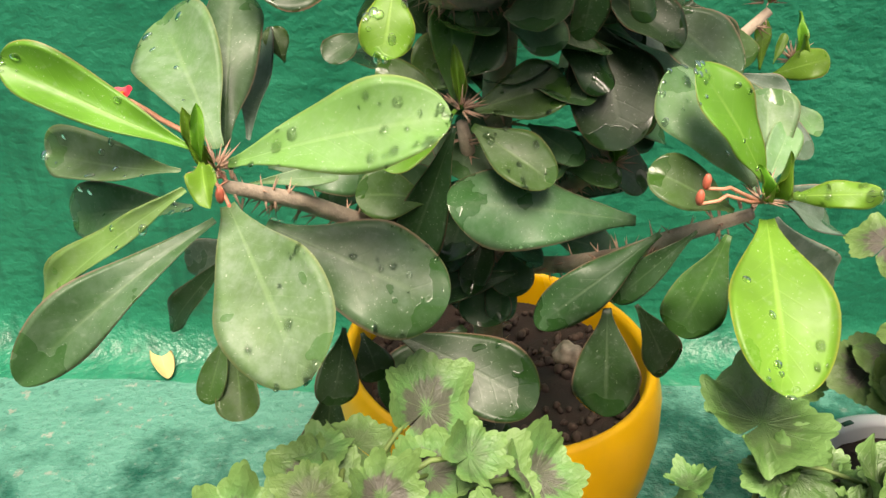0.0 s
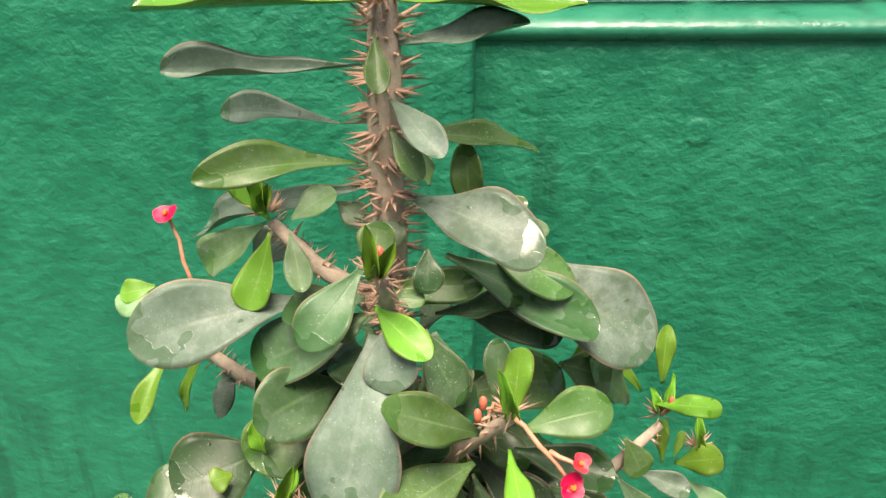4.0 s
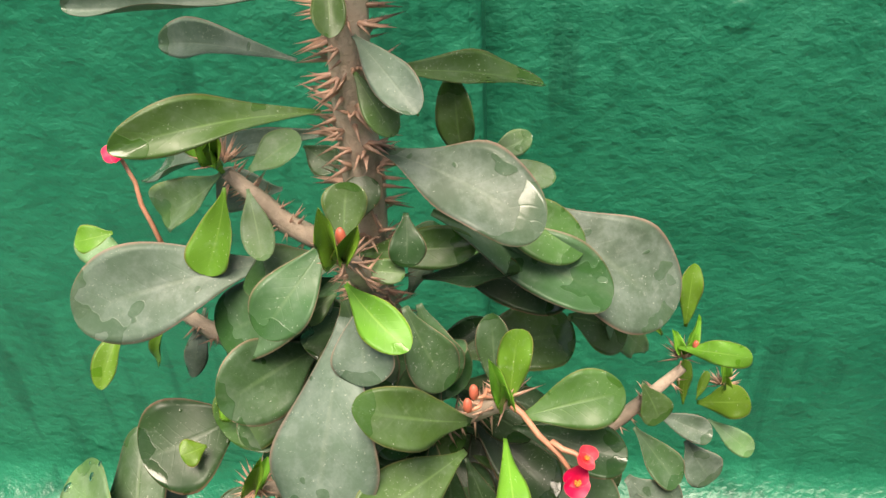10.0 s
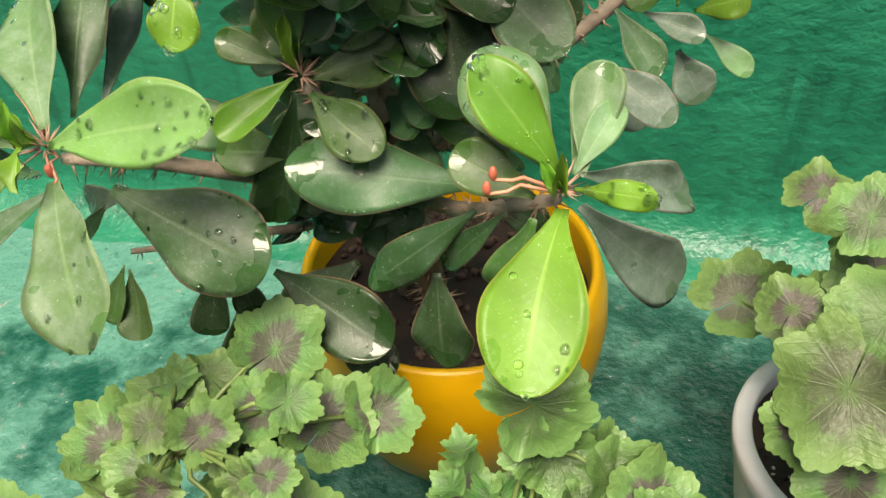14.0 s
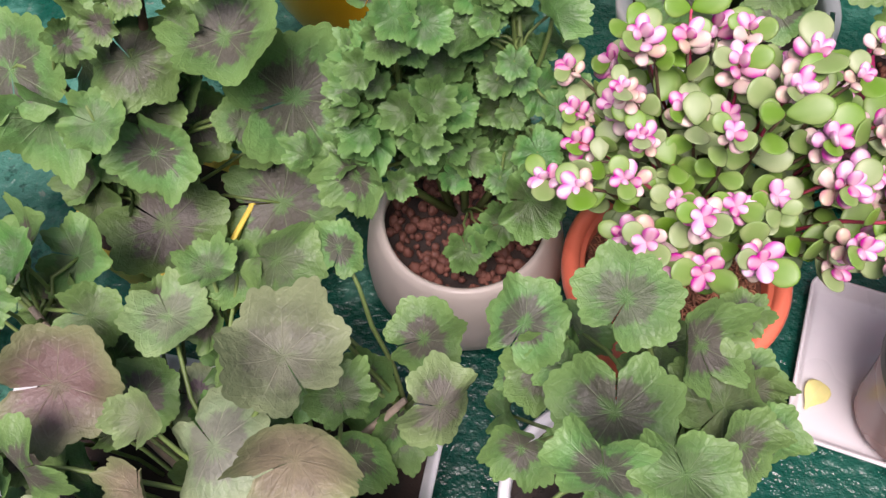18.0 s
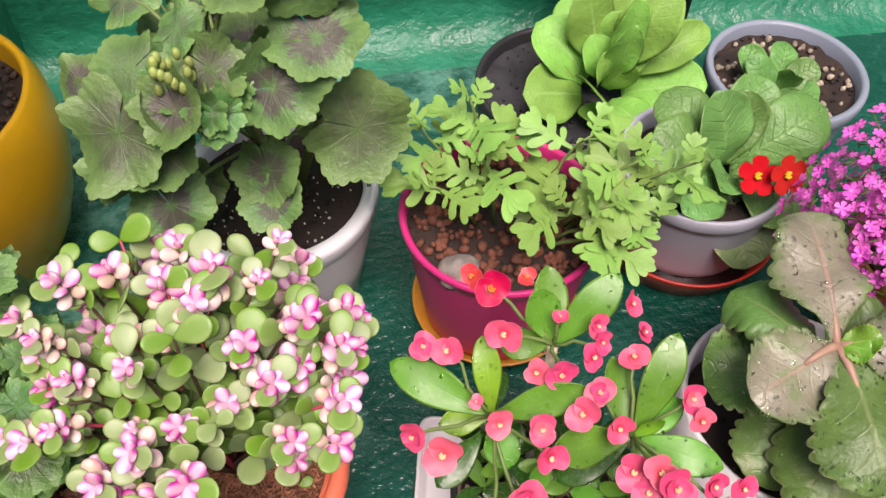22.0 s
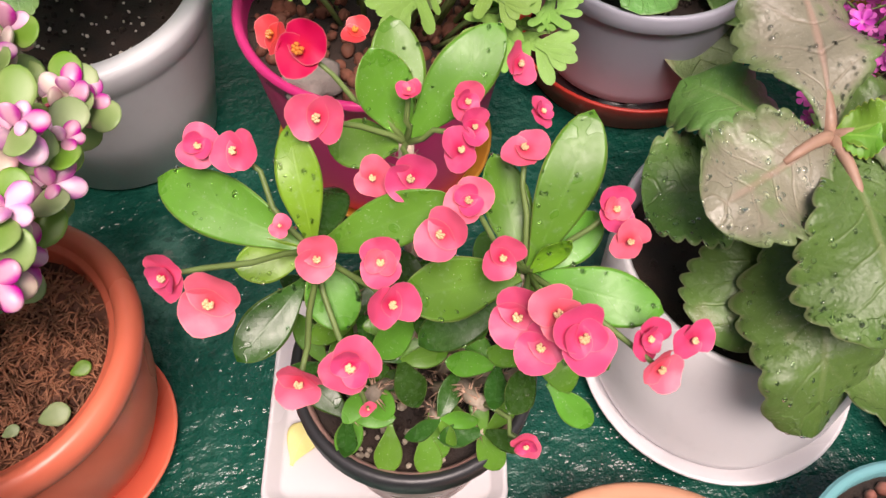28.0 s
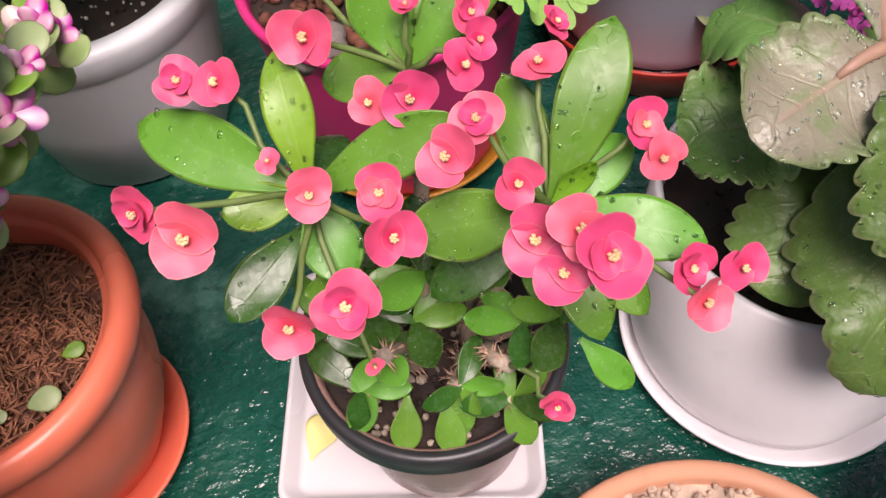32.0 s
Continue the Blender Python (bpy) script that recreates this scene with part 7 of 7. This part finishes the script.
# ---- baby's breath ----
PINKS = petal_material("magenta_petal", (0.72, 0.10, 0.54), (0.72, 0.35, 0.55), (0.72, 0.20, 0.58))
rng = random.Random(44)
stems = bmesh.new()
for k in range(290):
    a = k * 2.39996
    h = 1 - (k + 0.5) / 290 * 1.15
    reach = math.sqrt(max(0.0, 1 - h * h))
    s = rng.uniform(0.86, 1.04)
    at = Vector((1.135 + 0.165 * s * reach * math.cos(a), 0.30 + 0.16 * s * reach * math.sin(a), 0.20 + 0.15 * s * h))
    f = (at - Vector((1.135, 0.30, 0.16))).normalized() + Vector((rng.uniform(-0.4, 0.4), rng.uniform(-0.6, 0.2), rng.uniform(-0.1, 0.5)))
    fl = piece("flower", STAR[k % 3], baby, turned(at, f, rng.random() * 6, rng.uniform(0.006, 0.0082)), PINKS)
    if k % 3 == 0:
        root = Vector((1.15 + rng.uniform(-0.04, 0.04), 0.33 + rng.uniform(-0.04, 0.03), 0.14))
        tube(bend(root, at, 0.01, 5, 0.004, k), 0.0007, 4, stems)
    for _ in range(2):
        q = at - (at - Vector((1.14, 0.31, 0.17))) * rng.uniform(0.05, 0.3)
        d = Vector([rng.uniform(-1, 1) for _ in range(3)]) * 0.018
        tube([q, q + d * 0.5, q + d], [0.0009, 0.0012, 0.0003], 3, stems)
verts, faces = [], []
for k in range(1500):
    a, h = rng.uniform(0, 6.283), rng.uniform(-0.2, 1)
    reach = math.sqrt(max(0.0, 1 - h * h))
    s = rng.uniform(0.55, 1.04)
    at = Vector((1.135 + 0.165 * s * reach * math.cos(a), 0.30 + 0.16 * s * reach * math.sin(a), 0.20 + 0.15 * s * h))
    f = (at - Vector((1.135, 0.30, 0.16))).normalized() + Vector((rng.uniform(-0.5, 0.5), rng.uniform(-0.6, 0.3), rng.uniform(-0.2, 0.6)))
    m = turned(at, f, rng.random() * 6, rng.uniform(0.0045, 0.0075))
    first, star = len(verts), STAR[k % 3]
    verts += [m @ v.co for v in star.vertices]
    faces += [tuple(first + i for i in p.vertices) for p in star.polygons]
mass = bpy.data.meshes.new("flower_mass")
mass.from_pydata(verts, [], faces)
mass.materials.append(PINKS)
inner = new("flower_mass", mass)
hang(inner, baby)
tagged(inner, "crowded magenta small flowers", kind="stuff")
tagged(part("stem_mass", stems, GREEN_STEM, baby, "thin green stems and needle leaves"), kind="stuff")

# ---- rosette succulents ----
def plump(t):
    return 0.5 * min(1, 0.35 + t * 1.3) * max(0.0, 1 - max(0.0, (t - 0.62) / 0.38) ** 1.7) ** 0.7


PLUMP = [blade("plump_leaf", plump, arch=-0.10, cup=0.55, seed=1, thick=0.12, nx=10, ny=6), blade("plump_leaf", plump, arch=-0.16, cup=0.4, seed=2, thick=0.10, nx=10, ny=6)]


def rosette_succulent(parent, at, r, count, mats, lean=(0, -0.2, 1), rise=0.5, wide=0.55):
    for k in range(count):
        t = k / count
        a = k * 2.39996
        ln = r * (1.0 - 0.72 * t)
        d = Vector((math.cos(a), math.sin(a), 0)) * (1 - 0.55 * t) + Vector(lean).normalized() * (0.12 + rise * 1.6 * t)
        base = Vector(at) + Vector((0, 0, r * 0.30 * t))
        piece("leaf", PLUMP[k % 2], parent, frame_of(base, base + d.normalized() * ln, ln * wide, (0, -0.05, 1)), mats[k % len(mats)])


GHOST = leaf_material("ghost_leaf", (0.36, 0.34, 0.26), (0.42, 0.40, 0.33), (0.46, 0.30, 0.25), 0.5, wet=0.0, rib_share=0.0, ribs=1)
GHOST_PINK = leaf_material("ghost_pink_leaf", (0.42, 0.30, 0.26), (0.45, 0.36, 0.32), (0.5, 0.3, 0.26), 0.5, wet=0.0, rib_share=0.0, ribs=1)
STRIPED = leaf_material("striped_leaf", (0.20, 0.38, 0.10), (0.34, 0.50, 0.18), (0.90, 0.62, 0.34), 0.4, wet=0.0, rib_share=0.1, ribs=1, edge_at=0.25)
LIME = leaf_material("lime_leaf", (0.42, 0.48, 0.17), (0.46, 0.5, 0.24), (0.50, 0.46, 0.22), 0.45, wet=0.0, rib_share=0.0, ribs=1)
rosette_succulent(leaf_succulent, (0.785, -0.065, 0.085), 0.075, 16, [GHOST, GHOST_PINK, GHOST], rise=0.3, wide=0.75)
rosette_succulent(aeonium, (0.985, -0.055, 0.092), 0.088, 20, [STRIPED], rise=0.45, wide=0.52)
for at, r in [((1.083, 0.128, 0.092), 0.031), ((1.096, 0.082, 0.09), 0.031), ((1.122, 0.108, 0.092), 0.03), ((1.128, 0.055, 0.088), 0.032), ((1.155, 0.10, 0.09), 0.03), ((1.075, 0.075, 0.085), 0.016)]:
    rosette_succulent(echeveria, at, r, 22, [LIME], rise=0.7, wide=0.75)

# ---- fuchsia in the pale yellow pot ----
OVATE = [blade("ovate_leaf", lambda t: 0.5 * math.sin(math.pi * t ** 0.75) ** 0.85 if 0 < t < 1 else 0.0, arch=a, cup=0.15, wave=0.05, seed=k) for k, a in enumerate((0.05, 0.1))]
FRESH = leaf_material("fuchsia_leaf", (0.115, 0.30, 0.04), (0.22, 0.42, 0.10), (0.16, 0.34, 0.06), 0.38, wet=0.2)
rng = random.Random(61)
for k in range(42):
    a = k * 2.4
    end = Vector((-0.275 + rng.uniform(0.02, 0.12) * math.cos(a), 0.125 + rng.uniform(0.02, 0.11) * math.sin(a), rng.uniform(0.21, 0.37)))
    pts = bend((-0.35, 0.06, 0.14), end, 0.03, 6, 0.006, k)
    part("stem", tube(pts, 0.0018, 5), GREEN_STEM, left_plant)
    for j in range(8):
        i = 2 + j // 2 if j < 7 else 5
        p = pts[min(5, i)]
        b = j * 1.57 + k
        ln = rng.uniform(0.028, 0.048)
        d = Vector((math.cos(b), math.sin(b), 0.25)).normalized()
        piece("leaf", OVATE[j % 2], left_plant, frame_of(p, p + d * ln, ln * 0.62, (0, -0.3, 0.95)), FRESH)
WHITE_PETAL = petal_material("white_petal", (0.80, 0.76, 0.68), (0.78, 0.55, 0.55), (0.82, 0.80, 0.76))
for tip, w in [((-0.245, 0.075, 0.27), 0.012), ((-0.252, 0.055, 0.262), 0.018), ((-0.262, 0.045, 0.255), 0.016)]:
    piece("petal", OVATE[0], left_plant, frame_of((-0.29, 0.07, 0.268), tip, w, (0, -0.4, 0.9)), WHITE_PETAL, "white fuchsia petal")

# ---- white candytuft ----
tuft = potted("potted_candytuft", (0.42, -0.185, 0), "white-flowered candytuft in a white pot", 0.08, 0.12, 0.06, WHITE_PLASTIC, "white plastic pot", lip=0.004)
rng = random.Random(71)
stems = bmesh.new()
for k in range(26):
    c = Vector((0.38 + rng.uniform(-0.07, 0.05), -0.085 + rng.uniform(-0.05, 0.04), rng.uniform(0.22, 0.25)))
    tube(bend((0.42, -0.17, 0.10), c, 0.01, 5, 0.004, k), 0.001, 4, stems)
    for j in range(7):
        a = j * 0.9
        at = c + Vector((0.009 * math.cos(a), 0.009 * math.sin(a), 0.003 if j % 2 else 0.006))
        piece("flower", STAR[1], tuft, turned(at, (0.3 * math.cos(a), 0.3 * math.sin(a) - 0.3, 1), a, 0.0055), WHITE_PETAL)
tagged(part("stem_mass", stems, YOUNG, tuft, "thin bright green stems"), kind="stuff")

# ---- pale blue pot on a dark box by the wall ----
bm = rounded_box(1.005, 0.865, 0.12, 0.12, 0.0, 0.16, 0.01, 0, 0.004, 0.004, 0.15)
tagged(part("plant_crate", bm, BLACK_PLASTIC), "black plastic crate by the wall", "crate")
ribs = [(0, 0.0), (0.07, 0.0)]
for k in range(22):
    z = 0.004 + 0.0065 * k
    ribs += [(0.075 + 0.0016 * k, z), (0.0775 + 0.0016 * k, z + 0.0032)]
ribs += [(0.112, 0.15), (0.115, 0.153), (0.112, 0.156), (0.107, 0.15), (0.09, 0.05), (0, 0.045)]
tagged(part("blue_pot", lathe(ribs, (0.965, 0.835, 0.161), 64), BLUE_PLASTIC), "pale blue ribbed plastic pot on a dark crate", "pot")

# ---- litter on the floor ----
YELLOW_LEAF = leaf_material("yellowed_leaf", (0.66, 0.58, 0.24), (0.72, 0.66, 0.36), (0.5, 0.35, 0.1), 0.5, wet=0.0)
for base, tip, w in [((-0.395, 0.969, 0.006), (-0.344, 0.871, 0.004), 0.030), ((0.572, 0.148, 0.0075), (0.591, 0.177, 0.010), 0.026)]:
    fl = tagged(new("fallen_leaf", SPOON[0]), "yellow fallen leaf lying on the wet floor", "leaf")
    fl.matrix_basis = frame_of(base, tip, w, (0, 0, 1))
    fl.material_slots[0].link = "OBJECT"
    fl.material_slots[0].material = YELLOW_LEAF

# ---- rain drops on the leaves that the camera passes nearest ----
wet_leaves = [o for o in spurge.children if o.name.startswith("leaf")]
for k, count in ((0, 34), (1, 8), (2, 10), (3, 12), (4, 8), (5, 10), (7, 14), (8, 16), (18, 14), (19, 12), (27, 12), (36, 16), (38, 14), (39, 18), (40, 14)):
    drops(wet_leaves[k], count, 0.0030, 100 + k)
for k, ob in enumerate([o for o in coral.children if o.name.startswith("leaf")][:20]):
    drops(ob, 14, 0.0016, 200 + k)
